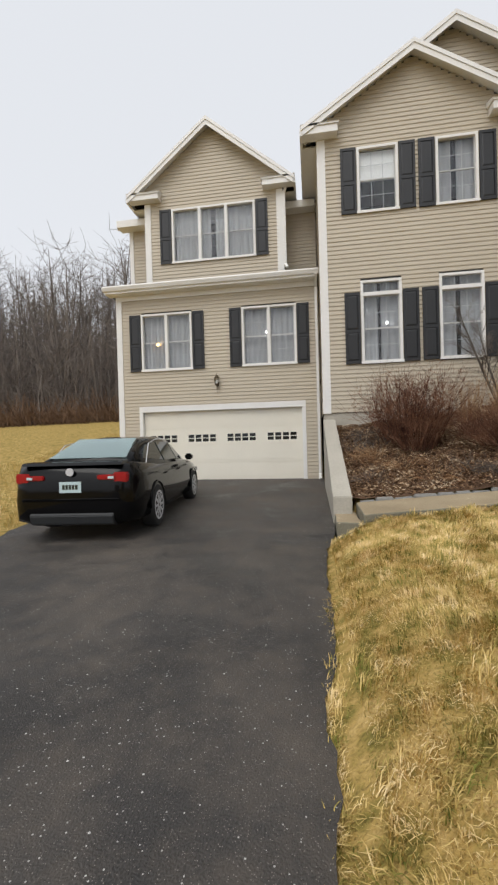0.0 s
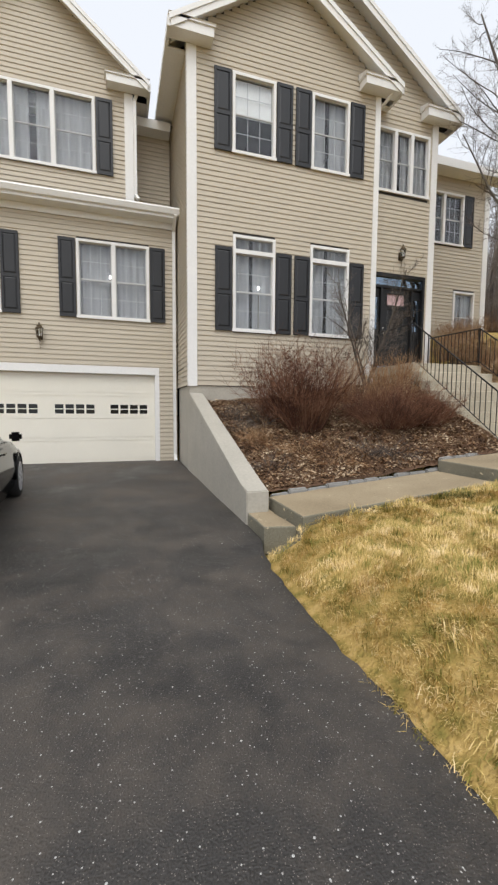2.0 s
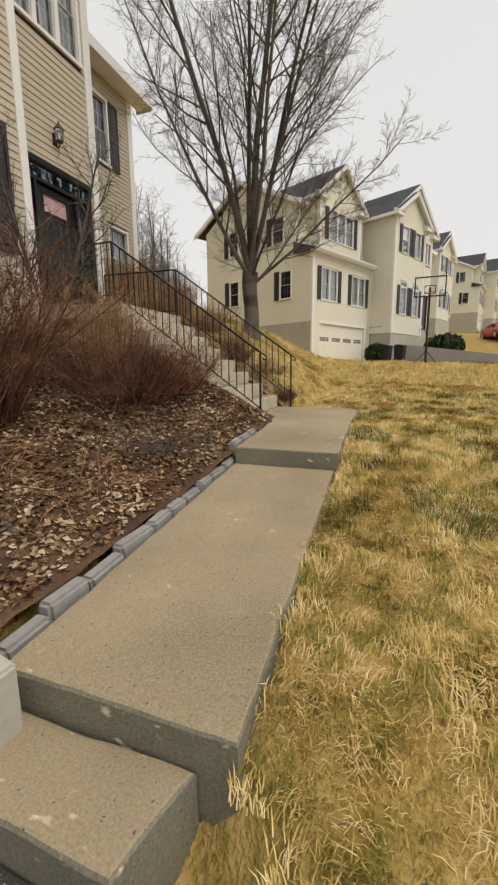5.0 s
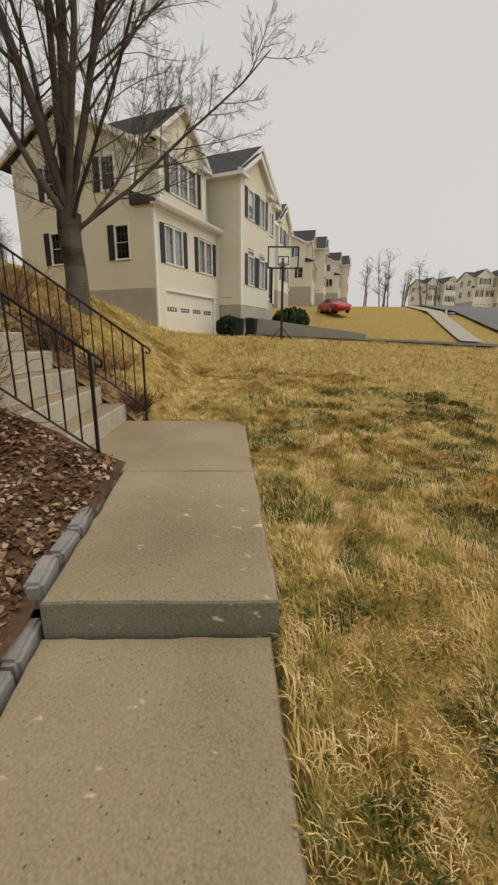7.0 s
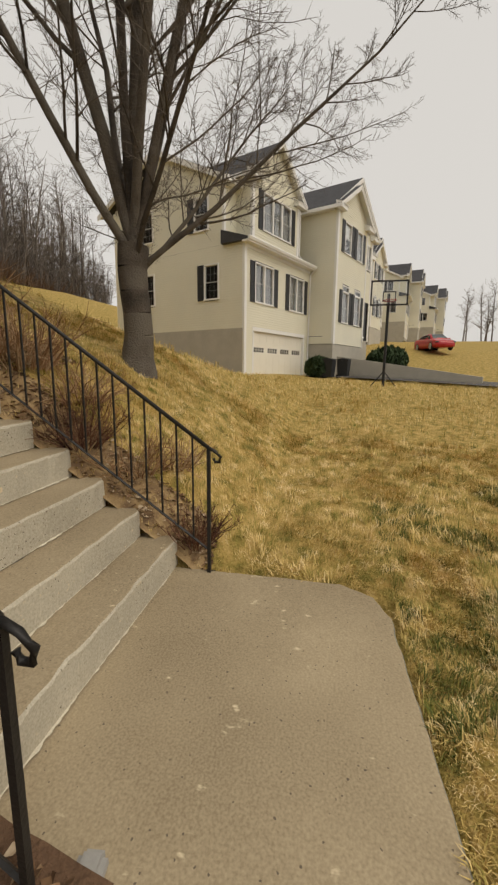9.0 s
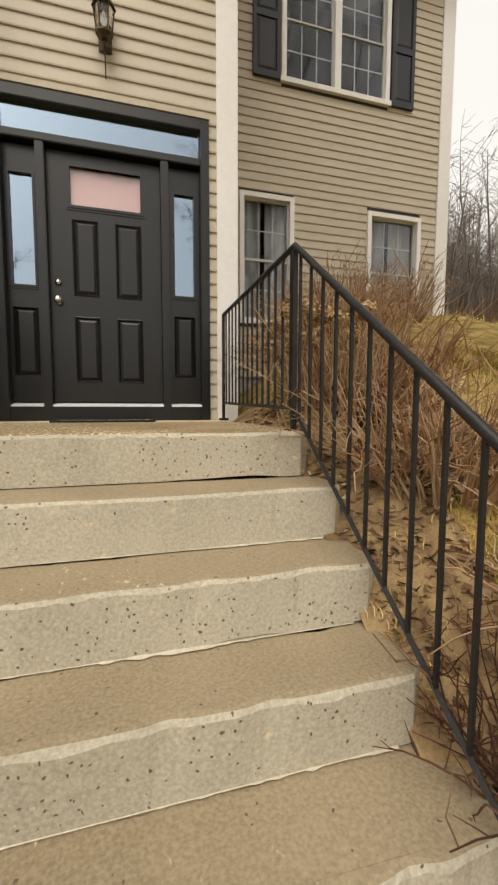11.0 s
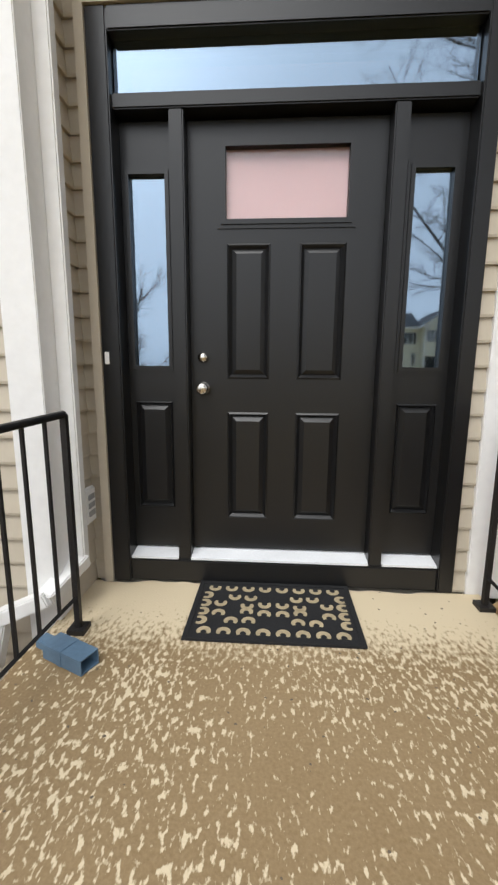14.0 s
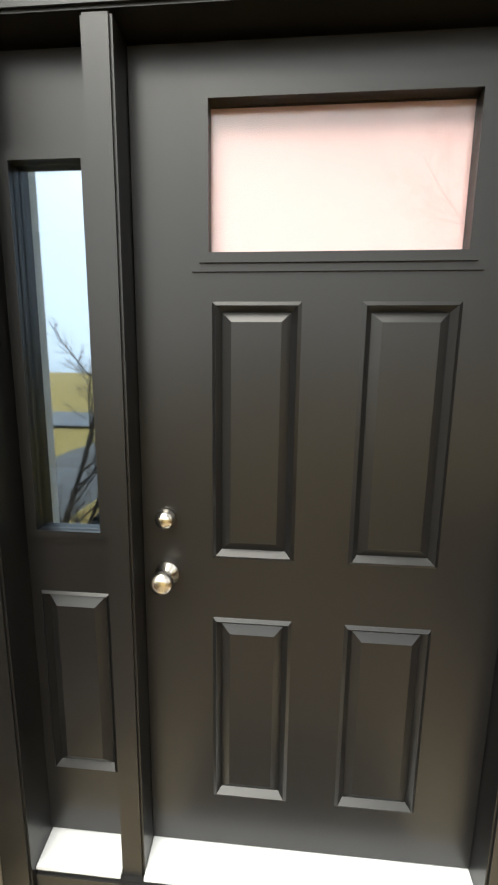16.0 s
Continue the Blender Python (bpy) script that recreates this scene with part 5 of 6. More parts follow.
# ---- railings ----
def railing(label, pts, x_of, posts, ends):
    """A wrought-iron railing. pts: (y, z floor line) along it; the top rail runs 0.83 above, the bottom rail 0.09 above."""
    y0, z0 = pts[0]
    R = thing("railing", (x_of(y0), y0, z0), label, "railing", "stair railings")

    def floor(y):
        return lerp(y, *pts)

    top = [(x_of(y), y, z + 0.83) for y, z in pts]
    bm = bmesh.new()
    tube(bm, top, 0.0145, 8)
    part("top_rail", bm, IRON, R, smooth=True)
    bm = bmesh.new()
    tube(bm, [(x_of(y), y, z + 0.09) for y, z in pts], 0.010, 4)
    part("bottom_rail", bm, IRON, R)
    for y in posts:
        bm = bmesh.new()
        x, z = x_of(y), floor(y)
        box(bm, x - 0.0115, x + 0.0115, y - 0.0115, y + 0.0115, z + ends.get(y, -0.02), z + 0.83)
        box(bm, x - 0.035, x + 0.035, y - 0.035, y + 0.035, z + ends.get(y, -0.02), z + ends.get(y, -0.02) + 0.02)
        part("post", bm, IRON, R)
    ylo, yhi = pts[0][0], pts[-1][0]
    k = round((yhi - ylo) / 0.115)
    for i in range(1, k):
        y = ylo + (yhi - ylo) * i / k
        if min(abs(y - p) for p in posts) < 0.04:
            continue
        bm = bmesh.new()
        x, z = x_of(y), floor(y)
        box(bm, x - 0.0056, x + 0.0056, y - 0.0056, y + 0.0056, z + 0.085, z + 0.825)
        part("baluster", bm, IRON, R)
    # curled end of the top rail
    x, z = x_of(ylo), pts[0][1] + 0.83
    bm = bmesh.new()
    tube(bm, [(x, ylo + 0.0, z), (x, ylo - 0.05, z - 0.025), (x, ylo - 0.085, z - 0.06), (x, ylo - 0.075, z - 0.095), (x, ylo - 0.045, z - 0.095), (x, ylo - 0.035, z - 0.07)], 0.012, 6)
    part("scroll", bm, IRON, R, smooth=True)
    return R


railing("black wrought-iron stair railing beside the planting bed", [(6.79, 0.865), (9.12, 2.50), (10.48, 2.545)], lambda y: lerp(y, (6.79, 5.15), (9.12, 5.24), (10.6, 5.36)), (6.79, 9.12, 10.48), {6.79: -0.06, 9.12: -0.03, 10.48: -0.06})
railing("black wrought-iron stair railing beside the hillside lawn", [(6.87, 0.885), (9.12, 2.50), (10.77, 2.545)], lambda y: lerp(y, (6.87, 7.07), (9.12, 7.08), (10.77, 7.10)), (6.87, 9.12, 10.77), {6.87: -0.10, 9.12: -0.03, 10.77: -0.06})

# ---- plants ----
BARK = mottled("grey_brown_bark", [(0.045, 0.038, 0.032), (0.09, 0.075, 0.062), (0.13, 0.11, 0.09), (0.16, 0.14, 0.115)], 0.95, 3, 1.0, 50, 0.02)
TWIG = mottled("grey_twigs", [(0.09, 0.074, 0.062), (0.13, 0.107, 0.09), (0.17, 0.142, 0.12), (0.21, 0.178, 0.155)], 0.9, 2, 0, 20)
REDTWIG = mottled("red_brown_twigs", [(0.05, 0.022, 0.016), (0.10, 0.045, 0.03), (0.19, 0.088, 0.052), (0.30, 0.165, 0.10)], 0.9, 3, 0, 25)
STRAW = mottled("dry_straw_stems", [(0.18, 0.085, 0.04), (0.30, 0.165, 0.08), (0.42, 0.27, 0.15), (0.52, 0.38, 0.24)], 0.85, 4, 0, 25)


class Stems:
    """Collects thin three-sided tapering twigs as raw mesh data."""

    def __init__(self):
        self.v, self.f = [], []

    def add(self, pts, r0, r1, sides=3):
        base, k = len(self.v), len(pts)
        for i, p in enumerate(pts):
            d = (pts[min(i + 1, k - 1)] - pts[max(i - 1, 0)])
            if d.length < 1e-6:
                d = Vector((0, 0, 1))
            d.normalize()
            s = d.cross(Vector((0.31, 0.2, 1)) if abs(d.z) < 0.95 else Vector((1, 0, 0))).normalized()
            u = s.cross(d)
            r = r0 + (r1 - r0) * i / (k - 1)
            for j in range(sides):
                a = 2 * math.pi * j / sides
                self.v.append(p + (s * math.cos(a) + u * math.sin(a)) * r)
        for i in range(k - 1):
            for j in range(sides):
                a, b = base + i * sides + j, base + i * sides + (j + 1) % sides
                self.f.append((a, b, b + sides, a + sides))

    def mesh(self, name, mat_):
        me = bpy.data.meshes.new(name)
        me.from_pydata([tuple(p) for p in self.v], [], self.f)
        me.materials.append(mat_)
        me.shade_smooth()
        return me


def bend(rnd, p, d, length, steps, wander, lift):
    """A wandering line from p along d; lift pulls it upwards."""
    pts, d = [p.copy()], d.normalized()
    for _ in range(steps):
        d = (d + Vector((rnd.gauss(0, wander), rnd.gauss(0, wander), rnd.gauss(0, wander) + lift))).normalized()
        pts.append(pts[-1] + d * length / steps)
    return pts, d


def shrub(at, n, height, radius, mat_, label, seed, twigs=6, lean=0.5, r=0.006, name="shrub", wander=0.16, lift=0.05):
    """A bare, many-stemmed shrub."""
    rnd, S, F = random.Random(seed), Stems(), Stems()
    for _ in range(n):
        a, k = rnd.uniform(0, 2 * math.pi), rnd.random() ** 0.6
        p = Vector((math.cos(a) * k * radius * 0.3, math.sin(a) * k * radius * 0.3, -0.04))
        d = Vector((math.cos(a) * k * lean, math.sin(a) * k * lean, 1))
        h = height * rnd.uniform(0.55, 1.05)
        pts, d2 = bend(rnd, p, d, h, 5, wander, lift)
        S.add(pts, r * rnd.uniform(0.7, 1.3), r * 0.35)
        for _ in range(twigs):
            i = rnd.randint(1, 4)
            q = pts[i] + (pts[i + 1] - pts[i]) * rnd.random()
            dd = Vector((rnd.gauss(0, 0.7), rnd.gauss(0, 0.7), rnd.uniform(0.1, 0.9)))
            sub, _ = bend(rnd, q, dd, h * rnd.uniform(0.15, 0.38), 3, 0.22, 0.08)
            F.add(sub, r * 0.45, r * 0.2)
    T = thing(name, at, label, "shrub" if name == "shrub" else "plant")
    for nm, q in (("stem_mass", S), ("twig_mass", F)):
        if q.v:
            q.v = [v + Vector(at) for v in q.v]
            tagged(hang(new(nm, q.mesh(nm, mat_)), T), kind="stuff")
    return T


shrub((2.35, 8.35, bed_z(2.35, 8.35)), 180, 1.6, 1.0, REDTWIG, "leafless dark red-brown shrub in the planting bed", 1, 12, 0.55, 0.007)
shrub((2.0, 8.9, bed_z(2.0, 8.9)), 90, 1.45, 0.8, REDTWIG, "leafless thin dark shrub by the house wall", 2, 8, 0.6)
shrub((3.75, 7.9, bed_z(3.75, 7.9)), 260, 0.95, 1.5, REDTWIG, "low dense rusty-brown shrub in the planting bed", 3, 10, 1.1, 0.005, lift=-0.02)
shrub((4.35, 7.75, bed_z(4.35, 7.75)), 160, 0.75, 1.2, REDTWIG, "low dense rusty-brown shrub near the stairs", 5, 9, 1.1, 0.005, lift=-0.02)
shrub((3.55, 9.0, bed_z(3.55, 9.0)), 90, 0.95, 0.6, STRAW, "dry upright straw-coloured perennial stalks", 6, 2, 0.30, 0.006, "dry_plant", 0.06, 0.03)
shrub((1.5, 8.3, bed_z(1.5, 8.3)), 90, 0.45, 0.9, STRAW, "flattened pale dry stalks on the mulch", 8, 2, 1.6, 0.005, "dry_plant", 0.2, -0.15)
for i, (x, y) in enumerate(((1.35, 9.3), (2.2, 9.6), (2.9, 7.3), (1.3, 7.3))):
    shrub((x, y, bed_z(x, y)), 50, 0.4, 0.8, TWIG, "flattened grey dry stalks on the mulch", 30 + i, 3, 1.7, 0.005, "dry_plant", 0.25, -0.15)
for i, (x, y, h) in enumerate(((7.62, 9.5, 0.85), (7.85, 10.2, 0.9), (8.2, 10.8, 0.95), (8.8, 11.5, 0.9), (7.6, 8.7, 0.7), (9.7, 11.9, 0.9), (8.0, 9.6, 0.75), (7.75, 10.7, 0.75), (8.4, 11.4, 0.9))):
    shrub((x, y, base_z(x, y)), 120, h * 0.85, 0.8, STRAW, "clump of dry rust-coloured ornamental grass beside the stairs", 50 + i, 3, 0.75, 0.007, "ornamental_grass", 0.11, -0.04)
for i, (x, y, h) in enumerate(((7.45, 7.6, 0.4), (7.65, 8.2, 0.5), (7.5, 8.9, 0.55), (7.85, 7.4, 0.35))):
    shrub((x, y, base_z(x, y)), 80, h, 0.7, STRAW, "low tuft of flattened straw-coloured dry grass", 80 + i, 3, 1.1, 0.006, "dry_plant", 0.16, -0.1)
for i, (x, y, h) in enumerate(((4.1, 8.7, 1.05), (4.5, 8.45, 0.95), (3.9, 8.35, 0.9), (4.75, 8.9, 0.9))):
    shrub((x, y, bed_z(x, y)), 70, h, 0.6, STRAW, "dry upright straw-coloured stalks behind the shrubs", 120 + i, 3, 0.35, 0.006, "dry_plant", 0.08, 0.02)
for i, (x, y) in enumerate(((1.2, 8.2), (1.7, 9.0), (1.15, 8.8), (1.9, 7.7), (2.6, 9.4), (1.5, 9.7), (2.3, 7.2), (3.3, 7.1))):
    shrub((x, y, bed_z(x, y)), 60, 0.45, 0.9, STRAW if i % 3 == 0 else TWIG, "matted pale dead stalks lying on the mulch", 140 + i, 3, 1.9, 0.005, "dry_plant", 0.25, -0.2)
# dried hydrangea with papery heads by the railing
HEAD = mottled("papery_dry_petals", [(0.20, 0.11, 0.05), (0.34, 0.21, 0.10), (0.48, 0.33, 0.18), (0.58, 0.44, 0.27)], 0.85, 6.0, 0.0, 30)


def hydrangea(at, n, height, seed):
    rnd, S = random.Random(seed), Stems()
    T = thing("dried_hydrangea", at, "dried hydrangea with bare stems and papery brown flower heads", "plant")
    for _ in range(n):
        d = Vector((rnd.gauss(0, 0.32), rnd.gauss(0, 0.32), 1))
        pts, d = bend(rnd, Vector(at) + Vector((rnd.gauss(0, 0.10), rnd.gauss(0, 0.10), -0.05)), d, height * rnd.uniform(0.7, 1.1), 5, 0.12, 0.02)
        S.add(pts, 0.006, 0.003, 4)
        if rnd.random() < 0.55:
            v, f = [], []
            size = rnd.uniform(0.045, 0.075)
            for _ in range(90):
                u = Vector((rnd.gauss(0, 1), rnd.gauss(0, 1), rnd.gauss(0, 1))).normalized()
                c = pts[-1] + u * size * rnd.uniform(0.6, 1.0) * (0.75 if u.z < 0 else 1)
                a = u.cross(Vector((rnd.gauss(0, 1), rnd.gauss(0, 1), 1))).normalized() * 0.013
                b = u.cross(a).normalized() * 0.011
                k, bow = len(v), u * rnd.uniform(0.003, 0.008)
                v += [c - a, c - b + bow, c + a, c + b + bow]
                f.append((k, k + 1, k + 2, k + 3))
            me = bpy.data.meshes.new("flower_head")
            me.from_pydata([tuple(q) for q in v], [], f)
            me.materials.append(HEAD)
            tagged(hang(new("flower_head", me), T), "papery brown dried flower head")
    tagged(hang(new("stem_mass", S.mesh("stem_mass", STRAW)), T), kind="stuff")


hydrangea((7.38, 9.45, base_z(7.38, 9.45)), 26, 0.66, 3)
hydrangea((7.45, 9.95, base_z(7.45, 9.95)), 18, 0.55, 7)
shrub((7.3, 7.05, base_z(7.3, 7.05)), 90, 0.35, 0.4, REDTWIG, "small dark dead plant by the railing post", 61, 5, 0.9, 0.005, "dry_plant")
shrub((7.35, 8.0, base_z(7.35, 8.0)), 90, 0.45, 0.5, REDTWIG, "small dark dead plant beside the stairs", 62, 5, 1.0, 0.005, "dry_plant")

# dried flower heads among the stalks
for i, (x, y, z) in enumerate(((7.42, 9.75, 3.15), (7.50, 9.9, 3.05), (7.60, 9.6, 3.12), (7.36, 10.0, 2.95))):
    bm = bmesh.new()
    rnd = random.Random(90 + i)
    for _ in range(70):
        c = Vector((rnd.gauss(0, 1), rnd.gauss(0, 1), rnd.gauss(0, 1))).normalized() * rnd.uniform(0.03, 0.065)
        u = Vector((rnd.gauss(0, 1), rnd.gauss(0, 1), rnd.gauss(0, 1))).normalized() * 0.016
        w = u.cross(c).normalized() * 0.014
        bm.faces.new([bm.verts.new(c + q) for q in (-u, w, u, -w)])
    tube(bm, [(0, 0, -0.05), (0.02, 0.02, -0.4), (0.05, 0.03, z * 0 - (z - base_z(x, y)))], 0.004, 4)
    ob = tagged(new("dried_flower_head", mesh_of(bm, "dried_flower_head", LEAF)), "dried brown hydrangea flower head on its stalk", "flower head", "dried flower heads")
    ob.matrix_basis = Matrix.Translation((x, y, z))


def tree(at, limbs, label, seed, twig=4, mat_=None, name="tree"):
    """A bare tree. limbs: (start height, lean x, lean y, length, radius) from a tapered trunk; branches fork down to twigs."""
    rnd = random.Random(seed)
    T = thing(name, at, label, "tree")
    o = Vector(at)
    trunk_h, r = limbs[0]
    S = Stems()
    line = [o + Vector((0.02 * math.sin(i), 0.02 * math.cos(i * 1.3), trunk_h * i / 6 - 0.15)) for i in range(7)]
    rad = [r * 1.55, r * 1.12, r, r * 0.97, r * 0.97, r * 1.0, r * 1.05]
    for i in range(6):
        S.add([line[i], line[i + 1]], rad[i], rad[i + 1], 12)
    tr = hang(new("trunk", S.mesh("trunk", BARK)), T)
    S, fine = Stems(), Stems()

    def grow(p, d, length, rr, level):
        steps = (7, 7, 4, 3)[level]
        pts, _ = bend(rnd, p, d, length, steps, (0.05, 0.09, 0.13, 0.16)[min(level, 3)], (0.05, 0.05, 0.04, 0.02)[min(level, 3)])
        (S if level < 2 else fine).add(pts, rr, rr * (0.30 if level else 0.22), (8, 5, 3, 3)[min(level, 3)])
        if level >= 3:
            return
        k = (19, 14, twig)[level]
        for i in range(k):
            f = 0.18 + 0.8 * (i + rnd.random()) / k
            j = min(steps - 1, int(f * steps))
            q = pts[j] + (pts[j + 1] - pts[j]) * (f * steps - j)
            ax = (pts[j + 1] - pts[j]).normalized()
            side = ax.cross(Vector((rnd.gauss(0, 1), rnd.gauss(0, 1), rnd.gauss(0, 1)))).normalized()
            nd = ax * rnd.uniform(0.55, 1.0) + side * rnd.uniform(0.55, 1.0) + Vector((0, 0, 0.1 if level == 0 else 0.0))
            grow(q, nd, length * rnd.uniform(0.25, 0.42) * (1.15 - 0.6 * f), rr * (1 - 0.7 * f) * rnd.uniform(0.26, 0.42) + 0.0015, level + 1)

    for h, lx, ly, length, rr in limbs[1:]:
        grow(o + Vector((0, 0, h)), Vector((lx, ly, 1)), length, rr, 0)
    hang(new("limb_work", S.mesh("limb_work", BARK)), T)
    tagged(hang(new("crown", fine.mesh("crown", mat_ or TWIG)), T), kind="stuff")
    return T


TZ = base_z(9.3, 8.43)
tree((9.3, 8.43, TZ), [(1.55, 0.175), (1.40, -0.04, 0.22, 8.6, 0.085), (1.5, 0.06, -0.08, 9.4, 0.095), (1.45, 0.22, -0.22, 8.6, 0.07), (1.35, 0.05, -0.42, 7.2, 0.058),
     (1.25, 0.5, 0.45, 6.8, 0.055), (1.5, -0.28, -0.28, 7.4, 0.058), (1.40, -0.18, -0.02, 8.6, 0.06),
     (1.1, 0.2, -1.25, 4.2, 0.038), (1.25, -0.62, 0.66, 5.4, 0.055), (1.15, -0.9, -0.7, 4.0, 0.036), (1.0, 0.9, 0.5, 4.0, 0.036), (1.05, 0.7, -0.9, 3.8, 0.034)],
     "tall bare grey tree with many upright limbs on the lawn", 12, 11)
tree((4.25, 9.35, bed_z(4.25, 9.35)), [(0.25, 0.045), (0.1, -0.5, -0.15, 2.3, 0.032), (0.15, 0.15, -0.25, 2.5, 0.034), (0.1, 0.45, 0.05, 1.9, 0.026), (0.2, -0.15, 0.3, 2.1, 0.026)],
     "small bare multi-stemmed tree beside the entry", 21, 3)


# ---- woods on the hill behind ----
# Distance haze is put into the colour: a paler copy of the near twigs.
FARTWIG = mottled("hazed_grey_bark", [(0.11, 0.093, 0.082), (0.15, 0.128, 0.113), (0.20, 0.17, 0.15), (0.24, 0.21, 0.185)], 0.95, 0.5, 0, 6)


def woods(name, spots, seed, label, hmin=11, hmax=20, arms=22, subs=5):
    """Many far bare trees, as one mass."""
    rnd, S = random.Random(seed), Stems()
    for x, y in spots:
        o = Vector((x, y, ground_z(x, y) - 0.3))
        h = rnd.uniform(hmin, hmax)
        pts, _ = bend(rnd, o, Vector((rnd.gauss(0, 0.05), rnd.gauss(0, 0.05), 1)), h, 4, 0.04, 0.04)
        S.add(pts, rnd.uniform(0.12, 0.26), 0.03, 4)
        for _ in range(arms):
            f = rnd.uniform(0.2, 0.97)
            j = min(3, int(f * 4))
            q = pts[j] + (pts[j + 1] - pts[j]) * (f * 4 - j)
            d = Vector((rnd.gauss(0, 0.6), rnd.gauss(0, 0.6), rnd.uniform(0.3, 1.1)))
            L = h * rnd.uniform(0.10, 0.28)
            sub, _ = bend(rnd, q, d, L, 3, 0.15, 0.05)
            S.add(sub, 0.06 * (1.2 - f) + 0.01, 0.014, 3)
            for _ in range(subs):
                jj = rnd.randint(0, 2)
                sd = Vector((rnd.gauss(0, 0.7), rnd.gauss(0, 0.7), rnd.uniform(0.1, 0.9)))
                s2, _ = bend(rnd, sub[jj + 1], sd, L * rnd.uniform(0.25, 0.6), 2, 0.15, 0.03)
                S.add(s2, 0.024, 0.010, 3)
    return tagged(new(name, S.mesh(name, FARTWIG)), label, "woods", "", "stuff")


rw = random.Random(77)
spots = []
for _ in range(640):
    x = rw.uniform(-75, 70)
    back_ = rw.random() ** 1.3
    y = lerp(x, (-75, 26), (-12, 37), (0, 42), (24, 38), (70, 44)) + back_ * 42
    spots.append((x, y))
woods("woods", spots, 5, "misty grey-brown leafless woods on the hillside", 10, 18, 20, 4)
back_rows = [(rw.uniform(-90, 80), rw.uniform(58, 110)) for _ in range(760)]
woods("far_woods", back_rows, 15, "dim far rows of leafless trees", 13, 22, 12, 2)
woods("street_trees", [(88, -19), (92, -23), (86, -26), (95, -29), (84, -22), (90, -31), (99, -26), (105, -33), (93, -20), (97, -35), (88, -33), (110, -30)], 9, "far bare trees along the street", 6, 11)

# saplings that thicken the woods, and their leaf-covered floor
S, rb = Stems(), random.Random(41)
for _ in range(9000):
    x = rb.uniform(-75, 75)
    y = lerp(x, (-75, 25), (-12, 35), (0, 40), (24, 37), (75, 44)) + rb.random() ** 1.5 * 40
    pts, _ = bend(rb, Vector((x, y, ground_z(x, y) - 0.2)), Vector((rb.gauss(0, 0.12), rb.gauss(0, 0.12), 1)), rb.uniform(3.0, 9.0), 3, 0.1, 0.02)
    S.add(pts, rb.uniform(0.03, 0.07), 0.015, 3)
    for k in range(5):
        q = pts[1].lerp(pts[3], rb.random())
        sub, _ = bend(rb, q, Vector((rb.gauss(0, 0.8), rb.gauss(0, 0.8), rb.uniform(0.2, 1.0))), rb.uniform(0.8, 2.6), 2, 0.2, 0.03)
        S.add(sub, 0.028, 0.012, 3)
tagged(new("saplings", S.mesh("saplings", FARTWIG)), "thicket of thin bare grey saplings under the trees", "woods", "", "stuff")
LITTERFAR = mottled("brown_forest_floor", [(0.07, 0.05, 0.038), (0.11, 0.075, 0.05), (0.15, 0.10, 0.07), (0.19, 0.13, 0.085)], 0.95, 0.4, 0.5, 4)
fx = [-160 + 4 * i for i in range(81)]
me = bpy.data.meshes.new("forest_floor")
me.from_pydata([(x, lerp(x, (-160, 20), (-75, 24), (-12, 34), (0, 39), (24, 36.5), (75, 43), (160, 60)) + (j * 0.32) ** 2 * 1.2, 0) for j in range(41) for x in fx], [],
               [(j * 81 + i, j * 81 + i + 1, (j + 1) * 81 + i + 1, (j + 1) * 81 + i) for j in range(40) for i in range(80)])
for v in me.vertices:
    v.co.z = ground_z(v.co.x, v.co.y) + lerp(v.co.y, (20, 0.12), (60, 0.3), (200, 0.9))
me.materials.append(LITTERFAR)
me.shade_smooth()
tagged(new("forest_floor", me), "brown leaf-covered floor of the woods", "ground", "", "structure")

BRUSHMAT = mottled("rusty_brush", [(0.09, 0.055, 0.035), (0.15, 0.09, 0.055), (0.21, 0.13, 0.08), (0.26, 0.17, 0.11)], 0.9, 0.6, 0, 5)
S, rb = Stems(), random.Random(31)
for _ in range(7500):
    x = rb.uniform(-70, 60)
    y = lerp(x, (-75, 23), (-12, 33), (0, 38), (24, 36), (60, 42)) + abs(rb.gauss(0, 3.0))
    p = Vector((x, y, ground_z(x, y) - 0.1))
    pts, _ = bend(rb, p, Vector((rb.gauss(0, 0.5), rb.gauss(0, 0.5), 1)), rb.uniform(1.2, 3.4), 3, 0.2, 0.0)
    S.add(pts, 0.03, 0.012, 3)
    for k in range(2):
        sub, _ = bend(rb, pts[1], Vector((rb.gauss(0, 1), rb.gauss(0, 1), 0.6)), rb.uniform(0.5, 1.2), 2, 0.2, 0)
        S.add(sub, 0.02, 0.008, 3)
tagged(new("brush", S.mesh("brush", BRUSHMAT)), "rusty-brown brush at the edge of the woods", "brush", "", "stuff")


# ---- the car in the driveway ----
CARPAINT = material("black_car_paint", (0.003, 0.003, 0.0035), 0.10, 0.1, 30, 2, 0.0, spec=0.22)
CARGLASS = material("tinted_car_glass", (0.02, 0.03, 0.03), 0.03, 0.1, 20, 2, 0.0, spec=0.9)
SCREEN = coated_glass("rear_screen_glass", (0.55, 0.70, 0.68))
TYRE = material("tyre_rubber", (0.018, 0.018, 0.018), 0.85, 0.2, 90, 5, 0.4)
ALLOY = material("silver_alloy", (0.66, 0.66, 0.68), 0.35, 0.08, 60, 5, 0.1, metal=0.3)
REDLAMP = material("red_lamp_plastic", (0.34, 0.010, 0.015), 0.12, 0.1, 40, 4, 0.0)
REDPAINT = material("red_car_paint", (0.42, 0.02, 0.025), 0.2, 0.1, 30, 2, 0.0)
